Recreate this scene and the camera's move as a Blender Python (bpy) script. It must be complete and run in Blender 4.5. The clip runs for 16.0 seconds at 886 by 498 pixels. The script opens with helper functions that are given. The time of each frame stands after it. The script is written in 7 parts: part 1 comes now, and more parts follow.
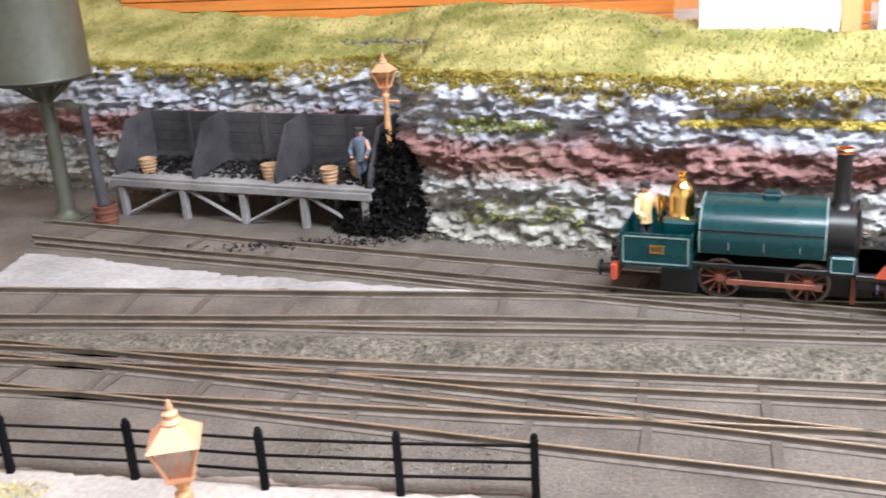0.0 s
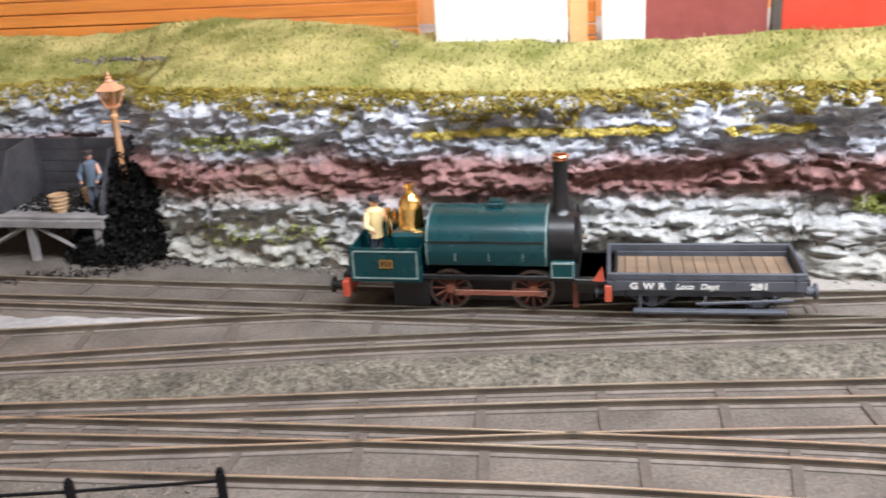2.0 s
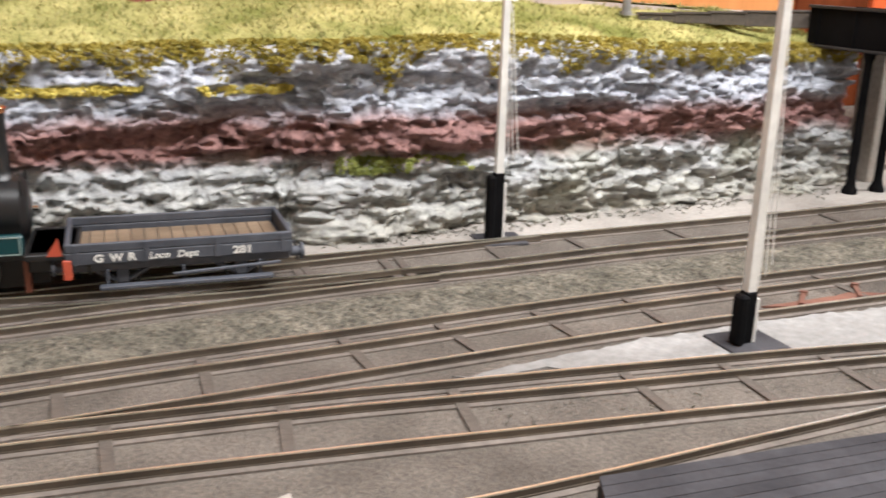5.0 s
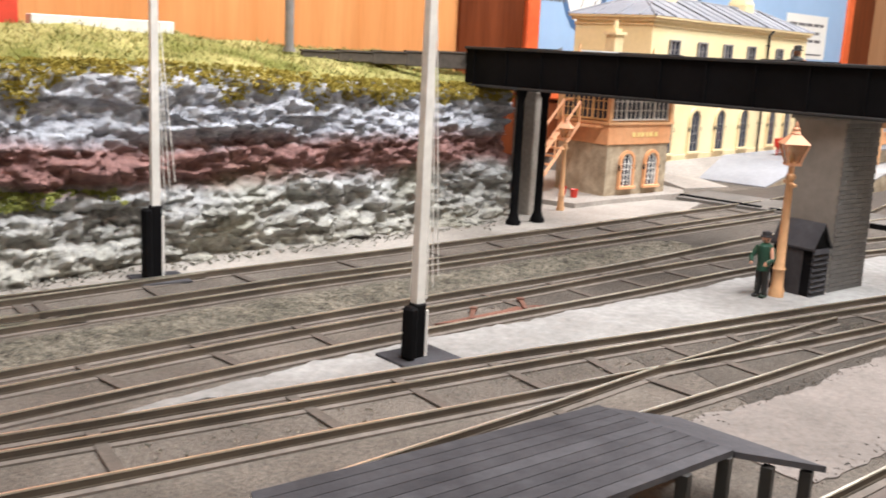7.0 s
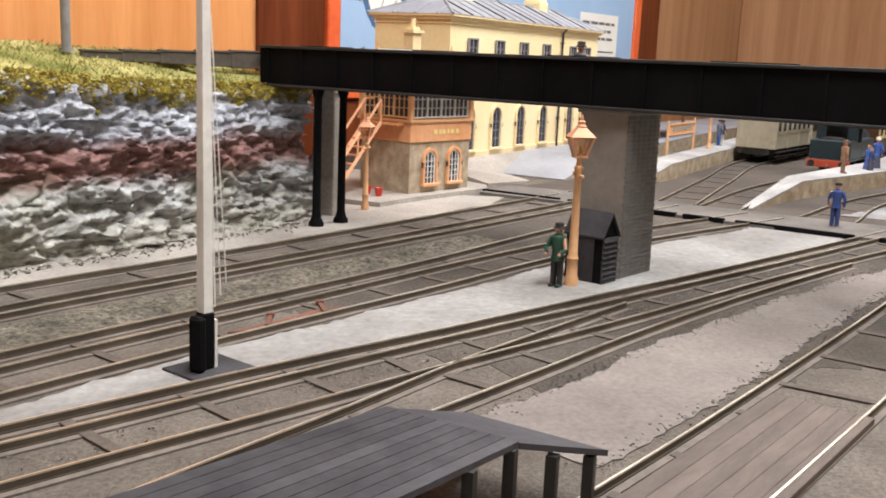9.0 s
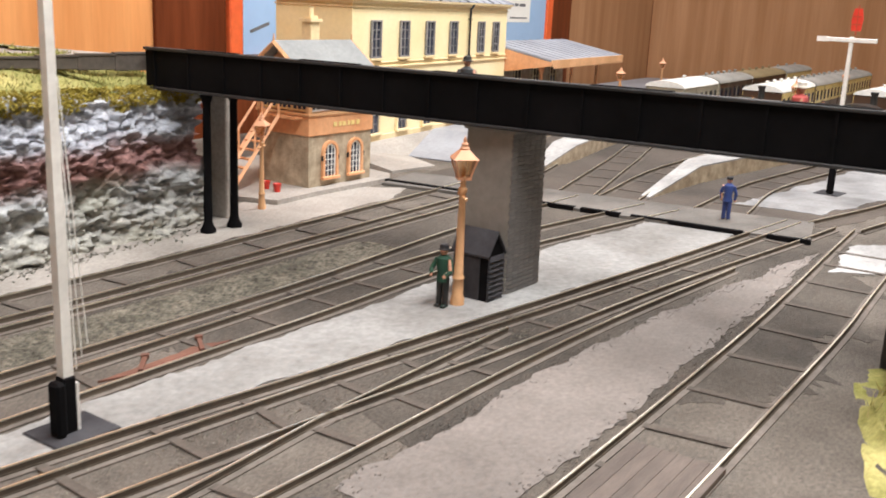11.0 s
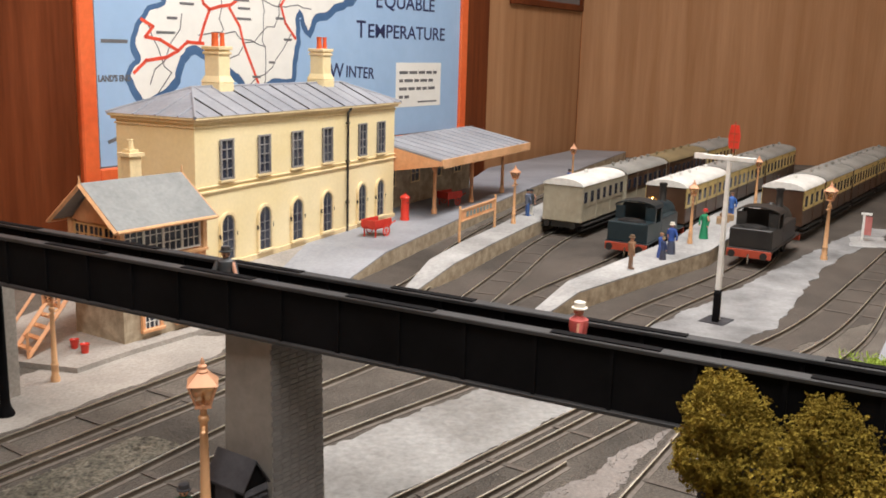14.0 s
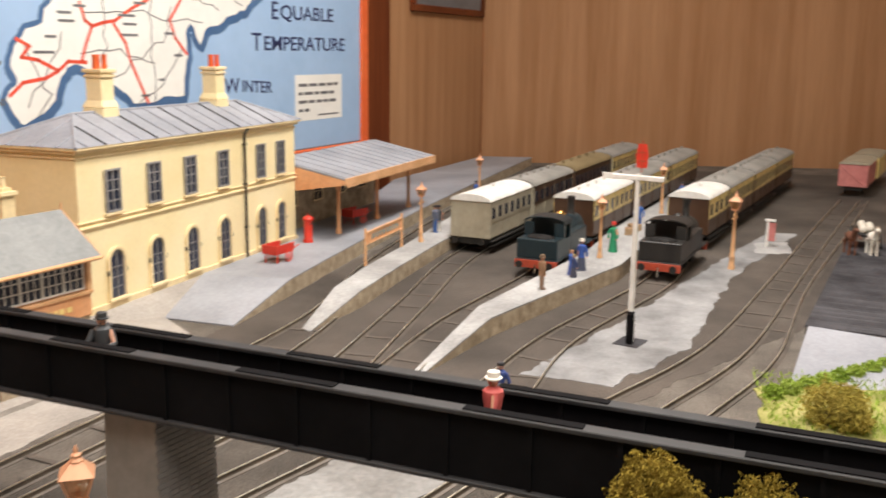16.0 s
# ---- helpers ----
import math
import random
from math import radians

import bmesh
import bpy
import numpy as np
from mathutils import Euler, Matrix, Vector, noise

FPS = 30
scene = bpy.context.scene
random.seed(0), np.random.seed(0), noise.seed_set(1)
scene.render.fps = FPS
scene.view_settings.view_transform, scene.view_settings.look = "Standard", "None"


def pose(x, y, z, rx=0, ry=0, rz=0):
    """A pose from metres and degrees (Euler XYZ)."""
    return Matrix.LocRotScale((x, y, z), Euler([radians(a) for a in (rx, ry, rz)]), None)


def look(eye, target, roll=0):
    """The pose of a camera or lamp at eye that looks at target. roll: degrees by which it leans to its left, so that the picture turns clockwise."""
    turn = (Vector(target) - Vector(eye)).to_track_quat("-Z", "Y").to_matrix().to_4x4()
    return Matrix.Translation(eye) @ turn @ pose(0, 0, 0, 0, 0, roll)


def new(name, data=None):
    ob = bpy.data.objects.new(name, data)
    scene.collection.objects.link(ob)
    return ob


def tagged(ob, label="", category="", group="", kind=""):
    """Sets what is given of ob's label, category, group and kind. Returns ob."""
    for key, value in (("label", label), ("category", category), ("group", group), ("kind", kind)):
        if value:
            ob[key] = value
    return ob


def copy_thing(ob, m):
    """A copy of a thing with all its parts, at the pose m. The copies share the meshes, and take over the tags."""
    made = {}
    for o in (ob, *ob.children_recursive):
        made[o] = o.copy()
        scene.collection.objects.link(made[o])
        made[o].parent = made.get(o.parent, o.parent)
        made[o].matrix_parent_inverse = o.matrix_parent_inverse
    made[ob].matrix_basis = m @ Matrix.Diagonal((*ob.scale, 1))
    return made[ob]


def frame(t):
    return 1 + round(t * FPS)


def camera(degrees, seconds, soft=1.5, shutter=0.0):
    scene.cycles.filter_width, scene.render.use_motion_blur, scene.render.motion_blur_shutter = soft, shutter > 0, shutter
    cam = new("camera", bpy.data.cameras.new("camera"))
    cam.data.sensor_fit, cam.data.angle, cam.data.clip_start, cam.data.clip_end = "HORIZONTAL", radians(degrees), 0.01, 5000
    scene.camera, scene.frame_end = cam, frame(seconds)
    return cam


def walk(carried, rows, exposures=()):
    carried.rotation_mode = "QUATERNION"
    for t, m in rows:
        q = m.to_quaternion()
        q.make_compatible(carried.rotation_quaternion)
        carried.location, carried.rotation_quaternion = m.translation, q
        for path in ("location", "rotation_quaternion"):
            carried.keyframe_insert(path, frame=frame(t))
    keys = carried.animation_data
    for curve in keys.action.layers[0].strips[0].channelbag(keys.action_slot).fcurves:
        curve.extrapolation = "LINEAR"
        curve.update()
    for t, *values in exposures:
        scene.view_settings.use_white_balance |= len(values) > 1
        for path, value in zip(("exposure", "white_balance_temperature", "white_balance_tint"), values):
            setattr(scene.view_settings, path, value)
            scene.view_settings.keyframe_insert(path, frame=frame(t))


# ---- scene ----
from mathutils import geometry

cam = camera(49.4, 16.0, soft=1.7, shutter=0.5)
PATH = [
    (0, (-0.3672, -0.5039, 0.2387), (-0.3781, -0.3156, 0.1719), -3.79),
    (0.5, (-0.3521, -0.4991, 0.2363), (-0.3524, -0.3106, 0.1696), -3.59),
    (1, (-0.3371, -0.4956, 0.2342), (-0.3254, -0.3072, 0.1682), -3.25),
    (1.5, (-0.327, -0.4927, 0.231), (-0.3105, -0.3041, 0.1666), -3.26),
    (2, (-0.3082, -0.4904, 0.2287), (-0.2829, -0.303, 0.1637), -3.19),
    (2.5, (-0.2885, -0.4888, 0.2229), (-0.2514, -0.3031, 0.1584), -3.07),
    (3, (-0.2744, -0.4807, 0.2159), (-0.2191, -0.2996, 0.1515), -1.88),
    (3.5, (-0.2706, -0.4697, 0.2037), (-0.2006, -0.2944, 0.1376), -1.62),
    (4, (-0.2736, -0.46, 0.1957), (-0.1877, -0.291, 0.1319), -0),
    (4.5, (-0.2743, -0.4541, 0.1824), (-0.1722, -0.2932, 0.1216), 0.89),
    (5, (-0.2682, -0.4533, 0.1684), (-0.1527, -0.3006, 0.1106), 1.66),
    (5.2, (-0.266, -0.4519, 0.1643), (-0.1446, -0.3032, 0.1081), 2.16),
    (7.5, (-0.2358, -0.4483, 0.1356), (-0.0678, -0.3468, 0.0972), 3.04),
    (8, (-0.2334, -0.4525, 0.1442), (-0.0603, -0.3597, 0.1065), 3.31),
    (8.5, (-0.2296, -0.4535, 0.1368), (-0.0521, -0.3693, 0.0994), 2.84),
    (9, (-0.2264, -0.4555, 0.1364), (-0.0467, -0.3767, 0.0977), 2.46),
    (11.5, (-0.1888, -0.4858, 0.2051), (-0.0051, -0.4241, 0.1557), 2.82),
    (12, (-0.1499, -0.5, 0.2261), (0.0347, -0.4393, 0.179), 2.58),
    (12.5, (-0.1174, -0.5148, 0.242), (0.0674, -0.4535, 0.1966), 1.81),
    (13, (-0.0901, -0.5288, 0.2534), (0.0959, -0.4691, 0.2104), 1.36),
    (13.5, (-0.072, -0.5404, 0.2601), (0.1149, -0.4811, 0.2209), 1.25),
    (14, (-0.0617, -0.5495, 0.2632), (0.1249, -0.49, 0.2226), 1.61),
    (14.5, (-0.0474, -0.5624, 0.2657), (0.1392, -0.5023, 0.2257), 1.49),
    (15, (-0.0397, -0.5704, 0.2691), (0.1463, -0.5085, 0.2294), 1.32),
    (15.5, (-0.0344, -0.5584, 0.2762), (0.1531, -0.5012, 0.2364), 0.9),
    (16, (-0.0173, -0.5401, 0.2836), (0.1742, -0.4987, 0.2432), 0.78),
]
walk(cam, [(t, look(e, g, r)) for t, e, g, r in PATH],
     exposures=[(0, 0.80, 5550, 10), (1.5, 0.68, 5600, 10), (2, 0.48, 5650, 10), (3, 0.20, 5900, 10), (3.5, 0.12, 5900, 10), (5, 0.14, 6050, 10), (7.5, 0.03, 6100, 10), (9, -0.16, 6150, 10), (11.5, -0.1, 6150, 10), (12.3, -0.18, 6250, 10), (13, -0.56, 6350, 10), (14.5, -0.42, 6400, 10), (16, -0.34, 6600, 10)])

# ---- world and lights ----
world = bpy.data.worlds.new("room_light")
scene.world = world
world.use_nodes = True
world.node_tree.nodes["Background"].inputs[0].default_value = (1.0, 0.93, 0.84, 1)
world.node_tree.nodes["Background"].inputs[1].default_value = 0.06

U = 0.1  # the layout is laid out in decimetres


def ceiling_lamp(x, y, z, sx, sy, power, color):
    data = bpy.data.lights.new("tube_light", "AREA")
    data.shape, data.size, data.size_y, data.energy, data.color = "RECTANGLE", sx * U, sy * U, power, color
    ob = new("tube_light", data)
    ob.matrix_world = look((x * U, y * U, z * U), (x * U, y * U, 0))
    return ob


WARM = (1.0, 0.955, 0.90)
ceiling_lamp(0.3, -5.4, 11.5, 9, 1.8, 27, WARM)
ceiling_lamp(10.5, -4.8, 11.5, 8, 1.8, 24, WARM)
ceiling_lamp(19.0, -6.5, 14.2, 6, 2.0, 4, WARM)

# ---- materials ----


def node_mat(name, rough=0.7, metal=0.0):
    m = bpy.data.materials.new(name)
    m.use_nodes = True
    nt = m.node_tree
    b = nt.nodes["Principled BSDF"]
    b.inputs["Roughness"].default_value, b.inputs["Metallic"].default_value = rough, metal
    return m, nt, b


def add(nt, kind, **values):
    n = nt.nodes.new(kind)
    for k, v in values.items():
        n.inputs[k.replace("_", " ")].default_value = v
    return n


def ramp(nt, source, stops):
    r = nt.nodes.new("ShaderNodeValToRGB")
    e = r.color_ramp.elements
    while len(e) < len(stops):
        e.new(0.5)
    for s, (p, c) in zip(e, stops):
        s.position, s.color = p, (*c, 1)
    nt.links.new(source, r.inputs[0])
    return r.outputs[0]


def mix(nt, fac, a, b, kind="MIX"):
    n = nt.nodes.new("ShaderNodeMix")
    n.data_type, n.blend_type = "RGBA", kind
    for slot, v in ((0, fac), (6, a), (7, b)):
        if hasattr(v, "is_linked"):
            nt.links.new(v, n.inputs[slot])
        else:
            n.inputs[slot].default_value = v if slot == 0 else (*v, 1)
    return n.outputs[2]


def surf(name, a, b, grain=300.0, patch=25.0, rough=0.7, metal=0.0, bump=0.25, stretch=(1, 1, 1), spread=0.35, depth=0.001, each=0.0, mottle=0.35, lo=0.62, hi=1.25):
    """Two colours mixed by a fine and a broad noise, with fine relief; each: how far single pieces differ."""
    m, nt, p = node_mat(name, rough, metal)
    co = nt.nodes.new("ShaderNodeTexCoord")
    mp = add(nt, "ShaderNodeMapping", Scale=stretch)
    nt.links.new(co.outputs["Object"], mp.inputs[0])
    fine = add(nt, "ShaderNodeTexNoise", Scale=grain, Detail=6.0, Roughness=0.65)
    broad = add(nt, "ShaderNodeTexNoise", Scale=patch, Detail=4.0, Roughness=0.6)
    for n in (fine, broad):
        nt.links.new(mp.outputs[0], n.inputs["Vector"])
    ca = ramp(nt, broad.outputs[0], [(0.5 - spread / 2, a), (0.5 + spread / 2, b)])
    cb = ramp(nt, fine.outputs[0], [(0.3, (lo,) * 3), (0.7, (hi,) * 3)])
    col = mix(nt, mottle, ca, cb, "MULTIPLY")
    if each:
        info = nt.nodes.new("ShaderNodeObjectInfo")
        v = ramp(nt, info.outputs["Random"], [(0, (1 - each,) * 3), (1, (1 + each,) * 3)])
        col = mix(nt, 1.0, col, v, "MULTIPLY")
    nt.links.new(col, p.inputs["Base Color"])
    bp = add(nt, "ShaderNodeBump", Strength=bump, Distance=depth)
    nt.links.new(fine.outputs[0], bp.inputs["Height"])
    nt.links.new(bp.outputs[0], p.inputs["Normal"])
    rr = nt.nodes.new("ShaderNodeMapRange")
    rr.inputs[3].default_value, rr.inputs[4].default_value = max(0.05, rough - 0.12), min(1, rough + 0.12)
    nt.links.new(broad.outputs[0], rr.inputs[0])
    nt.links.new(rr.outputs[0], p.inputs["Roughness"])
    return m


BALLAST = surf("ballast", (0.095, 0.080, 0.066), (0.19, 0.165, 0.14), 480, 18, 0.95, bump=0.9, depth=0.002, mottle=0.9, lo=0.5, hi=1.35)
GRAVEL = surf("gravel", (0.10, 0.092, 0.07), (0.21, 0.19, 0.15), 330, 40, 0.95, bump=1.0, depth=0.004, mottle=1.0, lo=0.15, hi=1.9)
APRON = surf("blue_grey_apron", (0.15, 0.148, 0.15), (0.33, 0.33, 0.335), 250, 14, 0.9, bump=0.3, mottle=0.4)
YARD = surf("grey_yard_ash", (0.15, 0.132, 0.12), (0.25, 0.222, 0.205), 350, 10, 0.95, bump=0.5, mottle=0.6)
DECKBROWN = surf("dark_brown_boards", (0.085, 0.066, 0.056), (0.14, 0.112, 0.096), 220, 25, 0.8, stretch=(1, 5, 1), each=0.12)
STATIONASH = surf("dark_brown_station_ash", (0.042, 0.034, 0.028), (0.105, 0.086, 0.072), 420, 7, 0.95, bump=0.5, mottle=0.6)
CINDER = surf("cinder_ground", (0.10, 0.092, 0.083), (0.19, 0.175, 0.16), 500, 14, 0.95, bump=0.4, mottle=0.6)
PALE = surf("pale_ash_ground", (0.23, 0.226, 0.225), (0.47, 0.465, 0.46), 200, 11, 0.9, bump=0.5, spread=0.42, mottle=0.6)
ASHISLAND = surf("trodden_white_ash", (0.17, 0.162, 0.152), (0.40, 0.40, 0.395), 180, 7, 0.92, bump=0.5, spread=0.40, mottle=0.65)
DARKBALLAST = surf("dark_ballast", (0.052, 0.044, 0.036), (0.125, 0.107, 0.09), 460, 13, 0.95, bump=0.9, depth=0.002, mottle=0.9, lo=0.5, hi=1.35)
SAND = surf("sandy_ash", (0.27, 0.245, 0.22), (0.42, 0.385, 0.35), 350, 10, 0.95, bump=0.4, mottle=0.6)
BAULK = surf("weathered_timber", (0.115, 0.095, 0.08), (0.19, 0.16, 0.138), 250, 30, 0.9, bump=0.4, mottle=0.6)
TRANSOM = surf("dark_timber", (0.065, 0.054, 0.045), (0.13, 0.106, 0.088), 250, 30, 0.9, bump=0.5)
RAIL = surf("worn_rail_steel", (0.74, 0.70, 0.58), (0.92, 0.88, 0.76), 200, 20, 0.36, 0.9, bump=0.05)
RAILSIDE = surf("rusty_rail_side", (0.045, 0.034, 0.024), (0.10, 0.076, 0.052), 300, 30, 0.75, bump=0.2)
RUSTY = surf("rust_stained_boards", (0.10, 0.04, 0.025), (0.20, 0.09, 0.06), 300, 20, 0.85)
BLACK = surf("matt_black_paint", (0.003, 0.003, 0.0035), (0.008, 0.0075, 0.0085), 200, 20, 0.8, bump=0.1)
WHITE = surf("white_paint", (0.66, 0.65, 0.62), (0.84, 0.83, 0.80), 150, 20, 0.5, bump=0.08)
GREYWOOD = surf("grey_weathered_boards", (0.16, 0.155, 0.155), (0.30, 0.29, 0.29), 220, 20, 0.85, bump=0.4)
DARKBOARD = surf("dark_grey_boards", (0.035, 0.034, 0.038), (0.08, 0.078, 0.085), 220, 20, 0.85, bump=0.4, each=0.15)
BUFF = surf("light_stone_paint", (0.62, 0.34, 0.16), (0.78, 0.46, 0.25), 200, 20, 0.45, bump=0.08)
COPPER = surf("dull_copper_paint", (0.58, 0.28, 0.15), (0.70, 0.38, 0.23), 100, 20, 0.6, 0.15, bump=0.03)
BRASS = surf("polished_brass", (0.80, 0.50, 0.13), (0.88, 0.60, 0.20), 100, 20, 0.16, 1.0, bump=0.03)
GREEN = surf("dark_green_enamel", (0.0025, 0.030, 0.036), (0.004, 0.046, 0.052), 200, 20, 0.28, bump=0.03)
LINING = surf("pale_lining", (0.17, 0.24, 0.23), (0.27, 0.33, 0.31), 200, 20, 0.5, bump=0.02)
BUFFER_RED = surf("buffer_beam_red", (0.34, 0.045, 0.02), (0.46, 0.08, 0.04), 200, 20, 0.5, bump=0.05)
BROWNRED = surf("brown_red_frames", (0.13, 0.04, 0.025), (0.22, 0.075, 0.045), 200, 20, 0.55, bump=0.1)
TYRE = surf("dark_wheel_steel", (0.13, 0.105, 0.095), (0.24, 0.20, 0.18), 120, 20, 0.28, 0.9, bump=0.03)
CAPCOPPER = surf("polished_copper", (0.62, 0.27, 0.14), (0.74, 0.36, 0.20), 100, 20, 0.24, 1.0, bump=0.03)
STEEL = surf("bright_steel", (0.50, 0.46, 0.42), (0.68, 0.64, 0.6), 100, 20, 0.25, 1.0, bump=0.03)
ENGINEBLACK = surf("satin_engine_black", (0.006, 0.006, 0.007), (0.015, 0.0145, 0.015), 200, 30, 0.4, bump=0.05)
# flange grey lightened for wear and for the highlight along the edges
GIRDEREDGE = surf("worn_highlit_edges", (0.010, 0.010, 0.011), (0.034, 0.033, 0.034), 160, 25, 0.65, bump=0.1)
WAGONGREY = surf("blue_grey_wagon_paint", (0.045, 0.049, 0.062), (0.08, 0.086, 0.105), 200, 25, 0.6, bump=0.15)
PLANK = surf("brown_floor_planks", (0.13, 0.09, 0.056), (0.21, 0.15, 0.098), 250, 30, 0.8, stretch=(1, 5, 1), each=0.15)
COAL = surf("coal", (0.012, 0.011, 0.011), (0.035, 0.033, 0.032), 300, 30, 0.5, bump=0.6)
WICKER = surf("wicker", (0.30, 0.19, 0.10), (0.48, 0.33, 0.19), 300, 30, 0.8, bump=0.5)
TANKGREEN = surf("olive_green_tank_paint", (0.055, 0.06, 0.045), (0.10, 0.105, 0.08), 150, 12, 0.5, bump=0.1)
CREAM = surf("cream_stucco", (0.80, 0.66, 0.36), (0.87, 0.75, 0.48), 220, 9, 0.8, bump=0.12, mottle=0.15)
CREAMSIDE = surf("cream_mouldings", (0.74, 0.58, 0.32), (0.83, 0.68, 0.42), 220, 14, 0.75, bump=0.1)
SLATE = surf("blue_grey_sheet_roof", (0.24, 0.25, 0.28), (0.36, 0.37, 0.41), 220, 9, 0.6, bump=0.12)
BOXROOF = surf("grey_slate_roof", (0.20, 0.21, 0.21), (0.30, 0.31, 0.31), 260, 16, 0.75, bump=0.3)
SALMON = surf("salmon_board_paint", (0.66, 0.30, 0.13), (0.78, 0.42, 0.22), 180, 20, 0.6, bump=0.1)
RUBBLE = surf("brown_rubble_stone", (0.27, 0.21, 0.14), (0.52, 0.43, 0.31), 320, 70, 0.9, bump=0.6)
POSTBOX = surf("pillar_box_red", (0.55, 0.03, 0.02), (0.68, 0.055, 0.03), 150, 20, 0.35, bump=0.03)
CHOC = surf("chocolate_coach_paint", (0.055, 0.028, 0.016), (0.09, 0.048, 0.028), 150, 20, 0.35, bump=0.03)
COACHCREAM = surf("cream_coach_panels", (0.75, 0.58, 0.20), (0.84, 0.68, 0.30), 150, 20, 0.35, bump=0.03)
OLIVE = surf("drab_coach_paint", (0.30, 0.27, 0.20), (0.42, 0.38, 0.29), 150, 20, 0.5, bump=0.05)
BROWNROOF = surf("brown_coach_roof", (0.17, 0.125, 0.06), (0.26, 0.20, 0.105), 150, 15, 0.7, bump=0.1)
ROOFGREY = surf("coach_roof_grey", (0.20, 0.195, 0.18), (0.34, 0.325, 0.30), 150, 15, 0.7, bump=0.1)
DARKBLUE = surf("blue_black_engine_paint", (0.008, 0.018, 0.024), (0.017, 0.034, 0.042), 150, 20, 0.35, bump=0.05)
IRON = surf("dirty_black_iron", (0.010, 0.0093, 0.009), (0.026, 0.024, 0.022), 200, 30, 0.5, bump=0.1)
PINK = surf("faded_red_van_paint", (0.42, 0.13, 0.12), (0.56, 0.22, 0.20), 150, 20, 0.7, bump=0.1)
OAKWALL = surf("orange_wood_panelling", (0.60, 0.25, 0.085), (0.72, 0.34, 0.13), 40, 4, 0.4, bump=0.05, stretch=(6, 6, 0.4), mottle=0.2)
PALEWALL = surf("pale_plywood_panelling", (0.33, 0.165, 0.078), (0.44, 0.24, 0.125), 40, 4, 0.5, bump=0.05, stretch=(6, 6, 0.3), mottle=0.2)
MAHOGANY = surf("dark_red_wood", (0.09, 0.022, 0.008), (0.17, 0.046, 0.017), 40, 6, 0.35, bump=0.08, stretch=(6, 6, 0.4))
ORANGE = surf("orange_red_frame_paint", (0.72, 0.11, 0.03), (0.82, 0.17, 0.05), 80, 8, 0.4, bump=0.04)
SEA = surf("poster_blue", (0.31, 0.47, 0.70), (0.36, 0.52, 0.75), 60, 6, 0.5, bump=0.02, mottle=0.08)
SEADARK = surf("poster_coast_blue", (0.045, 0.11, 0.24), (0.07, 0.15, 0.30), 60, 10, 0.5, bump=0.02)
PAPER = surf("poster_white", (0.80, 0.79, 0.75), (0.86, 0.85, 0.81), 60, 8, 0.5, bump=0.02, mottle=0.1)
INKBLUE = surf("poster_navy_ink", (0.02, 0.03, 0.10), (0.03, 0.045, 0.13), 60, 8, 0.5, bump=0.02)
INKRED = surf("poster_red_ink", (0.70, 0.06, 0.03), (0.80, 0.10, 0.05), 60, 8, 0.5, bump=0.02)
INKGREY = surf("poster_grey_ink", (0.10, 0.10, 0.11), (0.18, 0.18, 0.19), 60, 8, 0.5, bump=0.02)
PLASTER = surf("plain_room_plaster", (0.60, 0.54, 0.45), (0.68, 0.62, 0.53), 60, 3, 0.9, bump=0.05)
CARPET = surf("dark_carpet", (0.07, 0.06, 0.055), (0.12, 0.105, 0.095), 200, 5, 0.95)
REDBRICK = surf("mauve_red_wall_paint", (0.26, 0.06, 0.05), (0.36, 0.10, 0.085), 100, 6, 0.5, bump=0.1)
SCARLET = surf("scarlet_panel_paint", (0.62, 0.045, 0.02), (0.72, 0.08, 0.04), 100, 6, 0.5, bump=0.05)
WHITECARD = surf("bright_white_card", (0.80, 0.78, 0.74), (0.88, 0.86, 0.82), 80, 8, 0.7, bump=0.04)
ORANGE_WOOD = surf("orange_varnished_boards", (0.62, 0.20, 0.035), (0.74, 0.29, 0.06), 60, 8, 0.35, bump=0.08, stretch=(0.5, 3, 6))
TANCARD = surf("tan_wood_strip", (0.66, 0.40, 0.16), (0.74, 0.50, 0.24), 80, 8, 0.6)
GRASS = surf("summer_grass_mat", (0.20, 0.21, 0.055), (0.52, 0.47, 0.19), 420, 20, 0.95, bump=0.8, depth=0.002, spread=0.30, mottle=0.8)
LEAF = surf("olive_foliage", (0.135, 0.095, 0.013), (0.33, 0.24, 0.042), 400, 30, 0.85, bump=0.3)
MOSS = surf("mustard_moss", (0.27, 0.22, 0.04), (0.48, 0.39, 0.095), 500, 30, 0.95, bump=0.3)
GRASSTIP = surf("pale_grass_fibres", (0.28, 0.27, 0.09), (0.56, 0.49, 0.24), 300, 20, 0.9, bump=0.2)
YELLOWMOSS = surf("yellow_moss", (0.54, 0.45, 0.09), (0.74, 0.63, 0.18), 400, 30, 0.95)
GREENMOSS = surf("green_moss", (0.26, 0.29, 0.08), (0.42, 0.44, 0.15), 400, 30, 0.95)
GRASSDARK = surf("olive_grass_fibres", (0.15, 0.165, 0.045), (0.27, 0.265, 0.09), 300, 20, 0.9)
LIME = surf("lime_green_hedge", (0.22, 0.34, 0.04), (0.36, 0.46, 0.09), 400, 30, 0.9)
BARK = surf("bark", (0.05, 0.038, 0.026), (0.10, 0.08, 0.055), 300, 40, 0.9)
GREYBRICK = surf("grey_mortar", (0.10, 0.10, 0.10), (0.16, 0.155, 0.15), 250, 20, 0.85)
GREYSTONE = surf("grey_pier_bricks", (0.13, 0.125, 0.12), (0.20, 0.19, 0.185), 300, 20, 0.8, bump=0.3, each=0.12)
